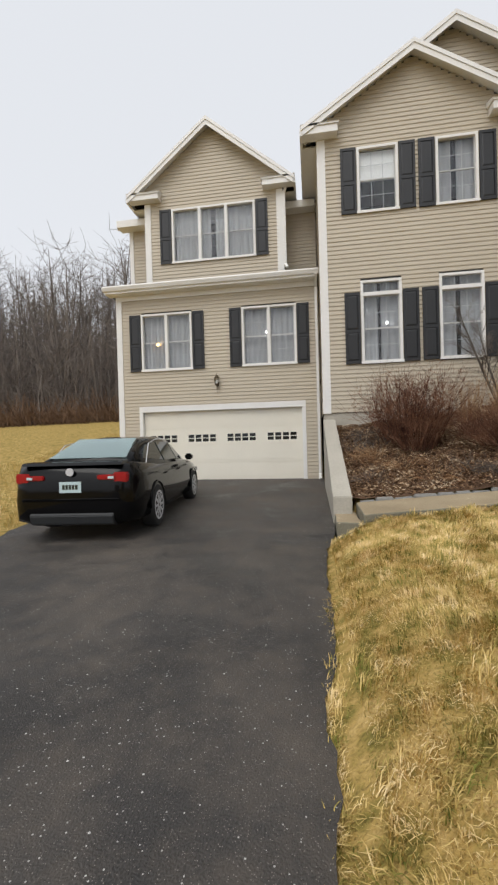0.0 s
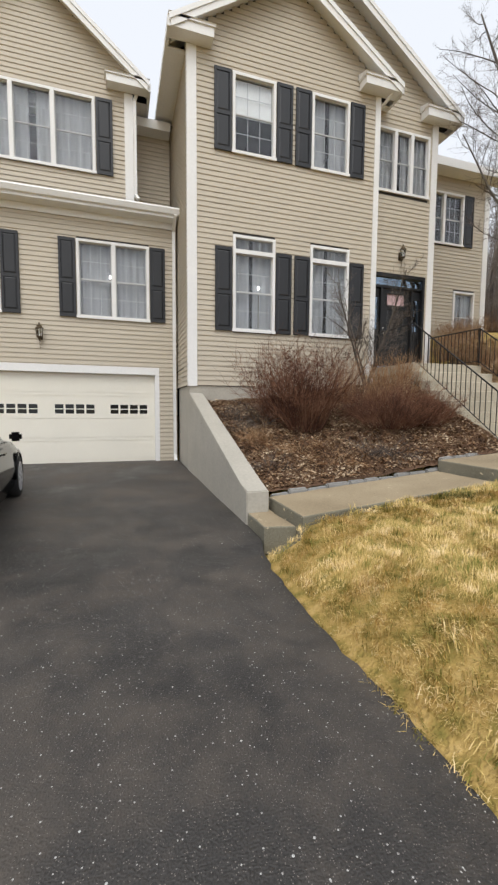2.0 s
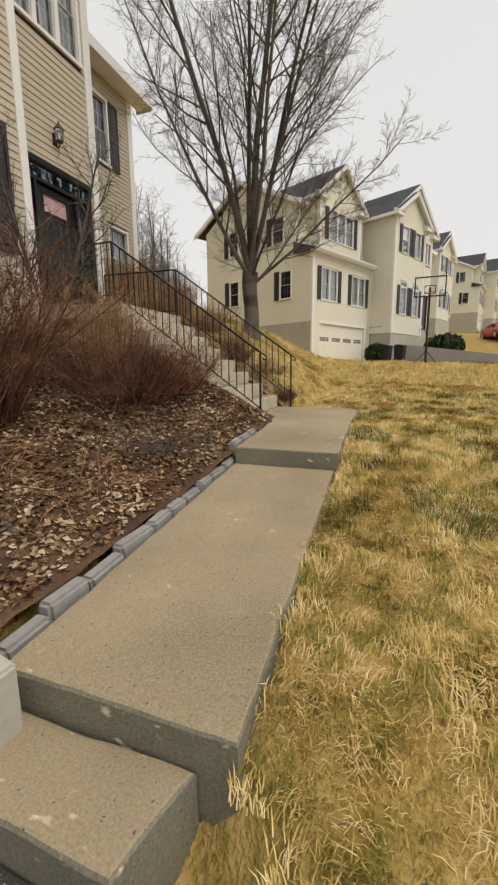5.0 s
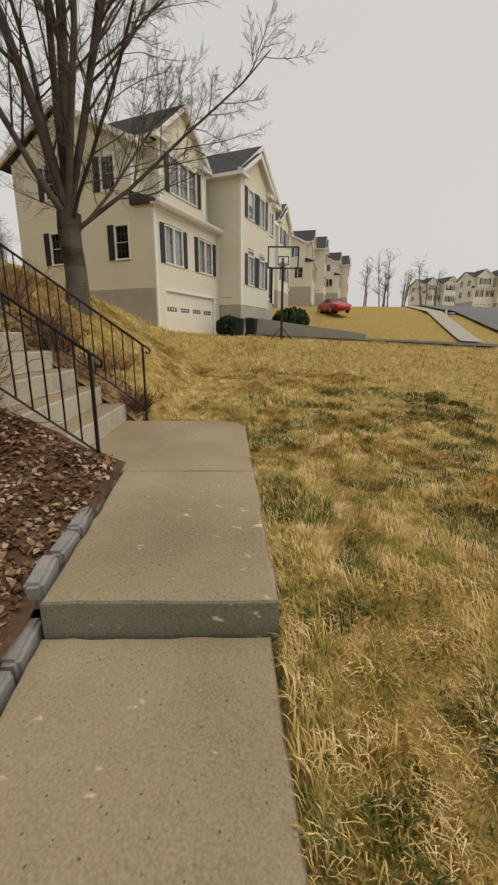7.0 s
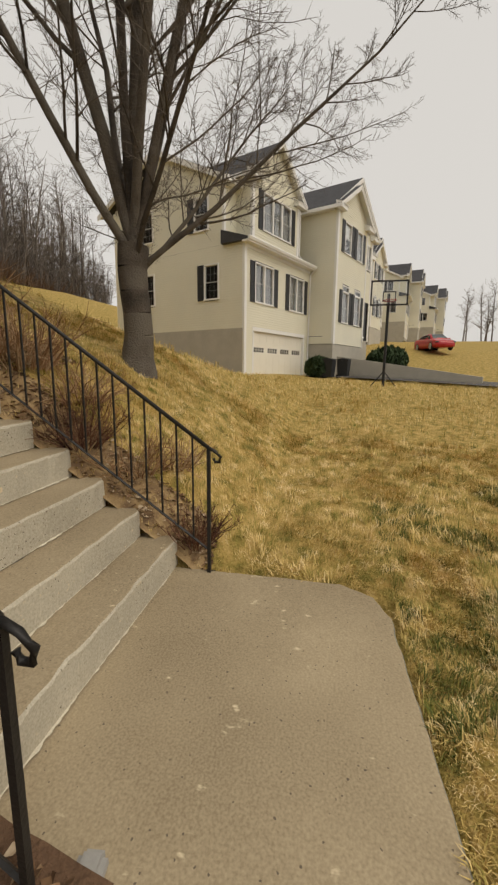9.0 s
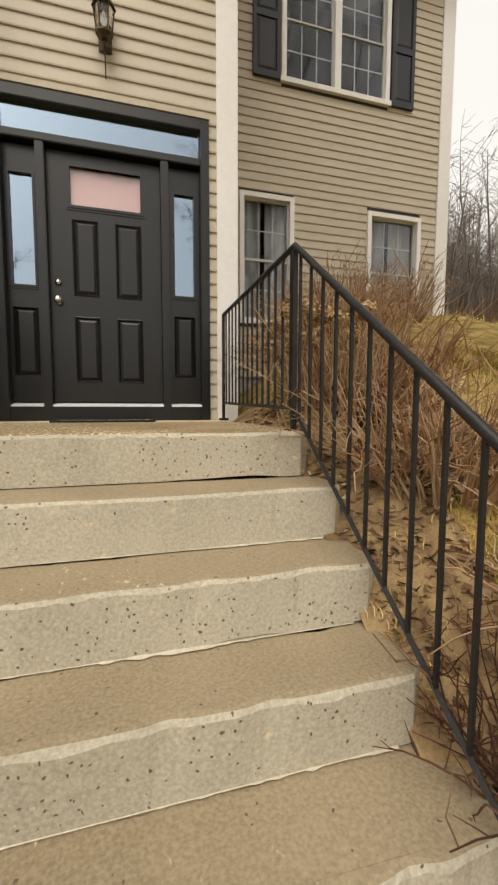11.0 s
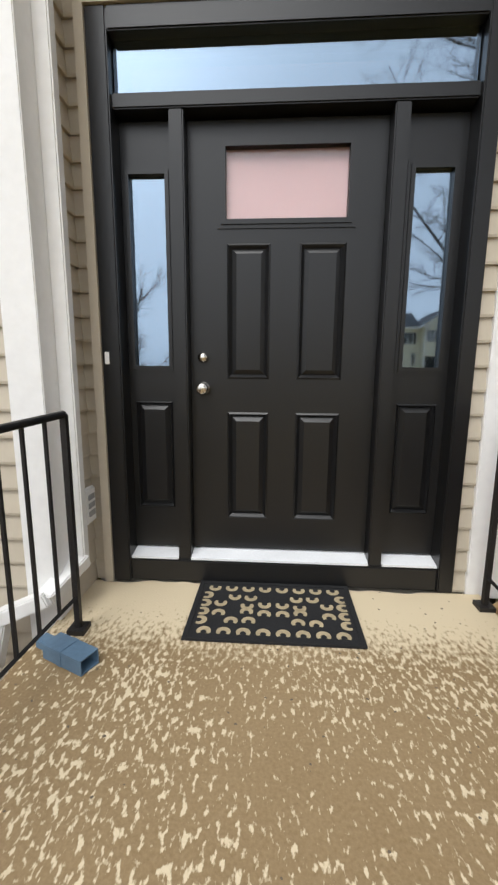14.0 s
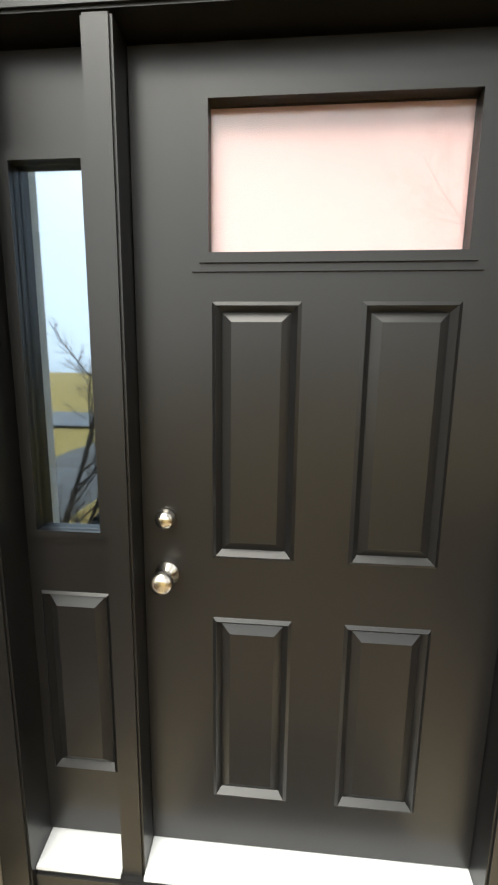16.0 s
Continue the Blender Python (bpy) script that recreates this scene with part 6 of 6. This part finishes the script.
BINPL = material("dark_bin_plastic", (0.018, 0.02, 0.022), 0.6, 0.2, 60, 5, 0.2)
PLATE = material("pale_plate", (0.55, 0.68, 0.70), 0.4, 0.06, 50, 5, 0.0)


def loft(bm, rings):
    """Skins a row of closed rings with equal counts, and caps the ends."""
    rv = [[bm.verts.new(p) for p in r] for r in rings]
    k = len(rv[0])
    for a, b in zip(rv, rv[1:]):
        for j in range(k):
            bm.faces.new((a[j], a[(j + 1) % k], b[(j + 1) % k], b[j]))
    bm.faces.new(rv[0][::-1])
    bm.faces.new(rv[-1])


def sedan(m, paint, label, plate=True):
    """A four-door saloon; m lays its length along y (front at +y) with the wheels on z = 0."""
    C = thing("car", m.translation, label, "car")

    def P(*q):
        return m @ Vector(q)

    # lower body: half-widths and heights along the length
    st = [(-2.44, 0.66, 0.42, 0.60, 0.74), (-2.40, 0.80, 0.28, 0.62, 0.98), (-2.30, 0.88, 0.22, 0.64, 1.075), (-2.0, 0.915, 0.20, 0.66, 1.085), (-1.6, 0.925, 0.20, 0.66, 1.055),
          (-1.0, 0.925, 0.19, 0.64, 1.00), (0.0, 0.925, 0.18, 0.60, 0.97), (0.9, 0.925, 0.19, 0.60, 0.955), (1.4, 0.92, 0.20, 0.60, 0.925), (1.9, 0.89, 0.20, 0.56, 0.845), (2.25, 0.80, 0.22, 0.50, 0.74), (2.43, 0.58, 0.26, 0.46, 0.60)]
    rings = []
    for y, w, zb, zm, zt in st:
        half = [(w * 0.72, zb), (w * 0.97, zb + 0.05), (w, zm - 0.08), (w * 0.985, zm + 0.04), (w * 0.965, zm + (zt - zm) * 0.55), (w * 0.90, zt - 0.035), (w * 0.78, zt - 0.004), (w * 0.4, zt + 0.018)]
        rings.append([P(x, y, z) for x, z in half] + [P(-x, y, z) for x, z in half[::-1]])
    bm = bmesh.new()
    loft(bm, rings)
    body = part("car_body", bm, paint, C, smooth=True)
    # cabin
    cs = [(-1.98, 0.70, 1.07, 0.66, 1.085), (-1.55, 0.76, 1.03, 0.60, 1.26), (-1.05, 0.80, 0.99, 0.575, 1.405), (-0.55, 0.82, 0.97, 0.58, 1.445), (0.0, 0.82, 0.96, 0.585, 1.45), (0.40, 0.82, 0.95, 0.57, 1.415), (0.80, 0.80, 0.94, 0.60, 1.22), (1.30, 0.74, 0.92, 0.68, 0.95)]
    rings = []
    for y, wb, zb, wt, zt in cs:
        half = [(wb, zb - 0.06), (wb, zb), (wb + (wt - wb) * 0.85, zb + (zt - zb) * 0.85), (wt * 0.93, zt - 0.012), (wt * 0.45, zt + 0.012)]
        rings.append([P(x, y, z) for x, z in half] + [P(-x, y, z) for x, z in half[::-1]])
    bm = bmesh.new()
    loft(bm, rings)
    part("cabin", bm, paint, C, smooth=True)
    # glass, set just proud of the cabin
    def pane(name, pts, mat_, out):
        bm = bmesh.new()
        a, b = [bm.verts.new(P(*(q[i] + out[i] for i in range(3)))) for q in pts], [bm.verts.new(P(*q)) for q in pts]
        k = len(pts)
        bm.faces.new(a)
        for i in range(k):
            bm.faces.new((a[i], b[i], b[(i + 1) % k], a[(i + 1) % k]))
        bm.faces.new(b[::-1])
        part(name, bm, mat_, C)
    pane("rear_screen", [(-0.60, -1.90, 1.115), (0.60, -1.90, 1.115), (0.49, -1.13, 1.405), (-0.49, -1.13, 1.405)], SCREEN, (0, -0.014, 0.022))
    pane("windscreen", [(0.60, 1.20, 0.985), (-0.60, 1.20, 0.985), (-0.50, 0.46, 1.395), (0.50, 0.46, 1.395)], CARGLASS, (0, 0.014, 0.022))
    for s in (1, -1):
        def sd(y, f):
            for (y0, wb0, zb0, wt0, zt0), (y1, wb1, zb1, wt1, zt1) in zip(cs, cs[1:]):
                if y0 <= y <= y1:
                    g = (y - y0) / (y1 - y0)
                    wb, zb, wt, zt = (a + (b - a) * g for a, b in ((wb0, wb1), (zb0, zb1), (wt0, wt1), (zt0, zt1)))
                    return (s * (wb + (wt - wb) * f), y, zb + (zt - zb) * f)
        for q in (((-1.52, 0.30), (-0.62, 0.10), (-0.62, 0.80), (-1.15, 0.80)), ((-0.55, 0.10), (0.28, 0.10), (0.22, 0.80), (-0.55, 0.80)), ((0.34, 0.10), (0.98, 0.10), (0.52, 0.80), (0.29, 0.80))):
            pts = [sd(*u) for u in q]
            pane("side_window", pts if s > 0 else pts[::-1], CARGLASS, (s * 0.012, 0, 0.004))
        # tail lamp, headlamp, mirror, handles
        bm = bmesh.new()
        for y0, x0, x1, z0, z1 in ((-2.418, 0.38, 0.64, 0.85, 0.92), (-2.395, 0.60, 0.80, 0.81, 0.95)):
            box(bm, min(s * x0, s * x1), max(s * x0, s * x1), y0 - 0.03, y0 + 0.12, z0, z1, m)
        part("tail_lamp", bm, REDLAMP, C, "red tail lamp", bevel=0.015)
        bm = bmesh.new()
        box(bm, min(s * 0.55, s * 0.84), max(s * 0.55, s * 0.84), 2.05, 2.34, 0.60, 0.70, m)
        part("headlamp", bm, CARGLASS, C, bevel=0.02)
        bm = bmesh.new()
        box(bm, min(s * 0.90, s * 1.06), max(s * 0.90, s * 1.06), 0.66, 0.80, 0.95, 1.08, m)
        part("wing_mirror", bm, paint, C, bevel=0.03)
        for y in (-0.75, 0.18):
            bm = bmesh.new()
            box(bm, min(s * 0.90, s * 0.935), max(s * 0.90, s * 0.935), y - 0.1, y + 0.1, 0.80, 0.825, m)
            part("door_handle", bm, paint, C, bevel=0.006)
        for y in (-1.40, 1.42):
            bm = bmesh.new()
            pr = [(0.20, -0.11), (0.30, -0.115), (0.335, -0.09), (0.335, 0.09), (0.30, 0.115), (0.20, 0.11)]
            lathe(bm, pr, (0, 0, 0), "x", 28)
            for v in bm.verts:
                v.co = P(v.co.x + s * 0.825, v.co.y + y, v.co.z + 0.335)
            wheel = part("wheel", bm, TYRE, C, smooth=True)
            bm = bmesh.new()
            lathe(bm, [(0.235, 0.10), (0.235, 0.118), (0.205, 0.118), (0.20, 0.085), (0.03, 0.08)], (0, 0, 0), "x", 28)
            for k in range(10):
                a = 2 * math.pi * k / 10
                d, e = Vector((0, math.cos(a), math.sin(a))), Vector((0, -math.sin(a), math.cos(a)))
                w0, w1 = 0.022, 0.016
                c = [d * 0.03 - e * w0, d * 0.03 + e * w0, d * 0.22 + e * w1, d * 0.22 - e * w1]
                lo = [bm.verts.new(q + Vector((0.086, 0, 0))) for q in c]
                hi = [bm.verts.new(q + Vector((0.117, 0, 0))) for q in c]
                for i in range(4):
                    bm.faces.new((lo[i], lo[(i + 1) % 4], hi[(i + 1) % 4], hi[i]))
                bm.faces.new(hi)
            for v in bm.verts:
                v.co = P(s * v.co.x + s * 0.825, v.co.y + y, v.co.z + 0.335)
            part("rim", bm, ALLOY, wheel, "silver multi-spoke alloy rim")
            bm = bmesh.new()
            tube(bm, [P(s * 0.922, y + 0.385 * math.cos(a), 0.335 + 0.385 * math.sin(a)) for a in (math.pi * k / 12 for k in range(13))], 0.018, 5)
            part("wheel_arch", bm, paint, C, smooth=True)
    bm = bmesh.new()
    prism(bm, [(-2.425, 0.40), (-2.455, 0.36), (-2.43, 0.24), (-2.30, 0.20), (-2.30, 0.40)], lambda o: P(-0.60, *o), lambda o: P(0.60, *o))
    part("rear_bumper_valance", bm, BINPL, C, bevel=0.01)
    bm = bmesh.new()
    prism(bm, [(-2.432, 0.60), (-2.462, 0.585), (-2.440, 0.55), (-2.38, 0.55), (-2.38, 0.60)], lambda o: P(-0.70, *o), lambda o: P(0.70, *o))
    part("bumper_crease", bm, paint, C, bevel=0.008)
    for s in (1, -1):
        bm = bmesh.new()
        tube(bm, [P(s * 0.796, -1.58, 1.03), P(s * 0.72, -1.20, 1.33), P(s * 0.655, -0.60, 1.40), P(s * 0.65, 0.10, 1.40)], 0.008, 5)
        part("chrome_strip", bm, ALLOY, C, "chrome window strip")
        bm = bmesh.new()
        box(bm, min(s * 0.54, s * 0.62), max(s * 0.54, s * 0.62), -2.456, -2.43, 0.866, 0.900, m)
        part("reversing_lamp", bm, PLATE, C, "pale reversing lamp")
    bm = bmesh.new()
    prism(bm, [(-2.42, 1.055), (-2.36, 1.095), (-2.15, 1.10), (-2.2, 1.07)], lambda o: P(-0.72, *o), lambda o: P(0.72, *o))
    part("boot_lip", bm, paint, C)
    if plate:
        bm = bmesh.new()
        box(bm, -0.155, 0.155, -2.452, -2.425, 0.68, 0.83, m)
        pl = part("number_plate", bm, PLATE, C, "pale blue-green number plate")
        for i in range(5):
            bm = bmesh.new()
            box(bm, -0.11 + i * 0.046, -0.075 + i * 0.046, -2.456, -2.452, 0.725, 0.79, m)
            part("plate_mark", bm, CARGLASS, pl)
        bm = bmesh.new()
        lathe(bm, [(0.055, -0.01), (0.055, 0.004), (0.03, 0.008)], (0, 0, 0), "y", 18)
        for v in bm.verts:
            v.co = P(v.co.x, v.co.y - 2.445, v.co.z + 0.965)
        part("badge", bm, ALLOY, C, "round chrome badge")
    return C


sedan(pose(-3.10, 7.28, drive_z(7.3) + 0.020, 0, 0, 5.0) @ Matrix.Scale(0.96, 4), CARPAINT, "black four-door saloon car parked on the driveway")

# ---- candles in the windows ----
GLOW = bpy.data.materials.new("warm_candle_bulb")
GLOW.use_nodes = True
GLOW.node_tree.nodes["Principled BSDF"].inputs["Emission Color"].default_value = (1.0, 0.55, 0.18, 1)
GLOW.node_tree.nodes["Principled BSDF"].inputs["Emission Strength"].default_value = 6.0
COOL = bpy.data.materials.new("white_lamp_bulb")
COOL.use_nodes = True
COOL.node_tree.nodes["Principled BSDF"].inputs["Emission Color"].default_value = (1.0, 0.97, 0.92, 1)
COOL.node_tree.nodes["Principled BSDF"].inputs["Emission Strength"].default_value = 5.0
for x, y, z, gl, r, lab in ((-4.42, 12.228, 3.56, GLOW, 0.075, "lit amber star lamp on a stand behind the window"), (2.23, 10.668, 3.181, COOL, 0.028, "lit white lamp on a stand behind the window"), (-0.98, 12.228, 3.56, COOL, 0.03, "small lit candle lamp on a stand behind the window")):
    L = thing("window_lamp", (x, y, z - 0.2), lab, "lamp", "window lamps")
    h = 0.86 if gl is GLOW else 0.36 if r > 0.05 else 1.0
    bm = bmesh.new()
    tube(bm, [(x, y, z - 0.5), (x, y, z + h - r)], 0.012, 8)
    lathe(bm, [(0.06, -0.5), (0.06, -0.48), (0.02, -0.46)], (x, y, z))
    part("stand", bm, BRASS, L)
    bm = bmesh.new()
    if gl is GLOW:
        for k in range(6):
            a = math.pi * k / 3
            prism(bm, [(-0.02, 0), (0.02, 0), (0, r)], lambda o: (x + o[0] * math.cos(a) - o[1] * math.sin(a), y - 0.012, z + h + o[0] * math.sin(a) + o[1] * math.cos(a)), lambda o: (x + o[0] * math.cos(a) - o[1] * math.sin(a), y + 0.012, z + h + o[0] * math.sin(a) + o[1] * math.cos(a)))
    else:
        lathe(bm, [(r * 0.5, -r), (r * 0.9, 0), (r * 0.8, r), (r * 0.3, r * 2)], (x, y, z + h))
    part("bulb", bm, gl, L)

# ---- neighbouring houses ----
NEXT = build_house((0, 12, 0), "two-storey cream vinyl-sided neighbouring house with dark shutters", CREAM, False)
part("front_door", bx(5.35, 7.0, 11.0, 11.06, 2.5, 4.98), DOORPAINT, NEXT)
# an exposed foundation and side windows on the wall towards us
bm = bmesh.new()
box(bm, -5.76, -5.725, 12.2, 20.9, -1.0, 2.35)
part("foundation", bm, PALECON, NEXT)
for u, c, d in ((-14.0, 3.7, 5.3), (-18.3, 3.7, 5.3), (-14.6, 6.8, 8.3), (-18.3, 6.8, 8.3)):
    window(NEXT, faces_left(-5.745), u - 0.45, u + 0.45, c, d, 1, fine=False, curtain=False)
    shutter(NEXT, faces_left(-5.74), u - 0.85, u - 0.47, c, d)
NEXT.matrix_basis = pose(28.32, 7.51, 1.75, 0, 0, -24.3) @ Matrix.Translation((0, -0.14, 0))
for x, y, z, a, lab in ((50.5, 3.5, 4.9, -20, "cream neighbouring house farther along the street"), (76, -6.5, 7.2, -14, "pale neighbouring house far along the street"), (103, -17, 9.0, -16, "white house at the far end of the street"),
                        (150, -62, 10.6, -75, "far white house across the street"), (125, -66, 9.6, -85, "far pale house at the bend of the street"),
                        (6, -46, 0.6, 184, "cream house across the street"), (34, -48, 0.8, 178, "cream two-storey house farther along across the street")):
    h2 = copy_thing(NEXT, pose(x, y, z, 0, 0, a) @ Matrix.Translation((0, -0.14, 0)))
    h2["label"] = lab

# ---- basketball hoop ----
HOOP = thing("basketball_hoop", (20.0, 4.07, ground_z(20, 4.07)), "freestanding basketball hoop with a clear framed backboard", "basketball hoop")
gz = ground_z(20, 4.07)
POLE = material("dark_steel_pole", (0.03, 0.03, 0.032), 0.5, 0.2, 60, 5, 0.2, metal=0.5)
bm = bmesh.new()
tube(bm, [(20, 4.07, gz - 0.05), (20, 4.07, 4.9)], 0.05, 10)
part("pole", bm, POLE, HOOP)
for d in (-0.45, 0.45):
    bm = bmesh.new()
    tube(bm, [(20, 4.07 + d, gz), (20, 4.07, gz + 0.55)], 0.02, 6)
    part("brace", bm, POLE, HOOP)
bm = bmesh.new()
box(bm, 19.88, 19.90, 3.47, 4.67, 4.52, 5.30)
part("backboard", bm, glass("acrylic_board", (0.92, 0.94, 0.95)), HOOP)
bm = bmesh.new()
for q in ((3.44, 4.70, 4.49, 4.54), (3.44, 4.70, 5.28, 5.33), (3.44, 3.49, 4.54, 5.28), (4.65, 4.70, 4.54, 5.28), (3.85, 4.29, 4.62, 4.65), (3.85, 4.29, 4.93, 4.96), (3.85, 3.88, 4.65, 4.93), (4.26, 4.29, 4.65, 4.93)):
    box(bm, 19.86, 19.92, q[0], q[1], q[2], q[3])
part("board_frame", bm, POLE, HOOP)
bm = bmesh.new()
tube(bm, [(19.62 + 0.22 * math.cos(a), 4.07 + 0.22 * math.sin(a), 4.62) for a in (2 * math.pi * k / 16 for k in range(17))], 0.01, 6)
part("rim", bm, REDLAMP, HOOP)


# ---- bins, hedge, mailbox and the far red car ----


def wheelie_bin(x, y, a, label):
    z = ground_z(x, y)
    B = thing("wheelie_bin", (x, y, z), label, "bin", "bins by the garage")
    m = pose(x, y, z, 0, 0, a)
    bm = bmesh.new()
    lo = [(-0.22, -0.25), (0.22, -0.25), (0.22, 0.25), (-0.22, 0.25)]
    loft(bm, [[m @ Vector((u, v, 0.05)) for u, v in lo], [m @ Vector((u * 1.25, v * 1.25, 0.95)) for u, v in lo]])
    part("bin_body", bm, BINPL, B, bevel=0.02)
    bm = bmesh.new()
    prism(bm, [(-0.33, 0.952), (0.33, 0.952), (0.33, 0.99), (0.0, 1.06), (-0.33, 0.99)], lambda o: m @ Vector((-0.29, o[0], o[1])), lambda o: m @ Vector((0.29, o[0], o[1])))
    part("lid", bm, BINPL, B)
    for s in (-1, 1):
        bm = bmesh.new()
        lathe(bm, [(0.10, -0.025), (0.10, 0.025)], (0, 0, 0), "x", 14)
        for v in bm.verts:
            v.co = m @ (v.co + Vector((s * 0.26, 0.24, 0.10)))
        part("wheel", bm, TYRE, B)


wheelie_bin(26.9, 6.0, -24, "dark plastic wheelie bin beside the neighbour's garage")
wheelie_bin(27.3, 5.2, -20, "dark plastic wheelie bin standing by a retaining wall")
bm = bmesh.new()
prism(bm, [(0, -0.4), (7.5, -0.4), (7.5, 0.30), (0, 1.35)], lambda o: pose(28.9, 5.6, 1.7, 0, 0, -114) @ Vector((o[0], 0, o[1])), lambda o: pose(28.9, 5.6, 1.7, 0, 0, -114) @ Vector((o[0], 0.3, o[1])))
solid("neighbour_wall", bm, PALECON, "sloping concrete retaining wall at the neighbouring house", "wall", kind="structure")
HEDGE = mottled("dark_evergreen", [(0.012, 0.022, 0.010), (0.025, 0.045, 0.018), (0.04, 0.065, 0.028), (0.055, 0.085, 0.04)], 0.8, 2, 0, 8)
for x, y, h in ((31.0, 2.6, 1.5), (32.6, 2.0, 1.4), (27.2, 6.6, 0.9)):
    pts = []
    gz = ground_z(x, y)
    r3 = np.random.default_rng(int(x * 10))
    k = 2600
    d = r3.normal(0, 1, (k, 3))
    d /= np.linalg.norm(d, axis=1)[:, None]
    rad = 0.72 + 0.28 * r3.random(k)
    q = d * rad[:, None] * np.array([h * 0.75, h * 0.75, h * 0.62])
    q[:, 2] = np.maximum(q[:, 2], -h * 0.55)
    ob = scatter("evergreen_bush", q, 0.13, HEDGE, "rounded dark evergreen bush", "bush", "leaf", r3, 1.2)
    ob["kind"] = "thing"
    ob.matrix_basis = Matrix.Translation((x, y, gz + h * 0.6))
sedan(pose(44, -3.2, ground_z(44, -3.2) + 0.1, 0, 0, 100), REDPAINT, "red car parked by a house down the street", False)
MB = thing("mailbox", (38, -11.5, ground_z(38, -11.5)), "dark mailbox on a white post by the street", "mailbox")
gz = ground_z(38, -11.5)
part("post", bx(37.94, 38.06, -11.56, -11.44, gz - 0.1, gz + 1.45), WHITE, MB, bevel=0.01)
part("arm", bx(37.96, 38.04, -12.1, -11.44, gz + 0.92, gz + 1.0), WHITE, MB)
bm = bmesh.new()
prism(bm, [(-0.11, 0), (0.11, 0), (0.11, 0.13), (0.06, 0.20), (-0.06, 0.20), (-0.11, 0.13)], lambda o: (38 + o[0], -12.25, gz + 1.005 + o[1]), lambda o: (38 + o[0], -11.72, gz + 1.005 + o[1]))
part("box", bm, CARGLASS, MB)
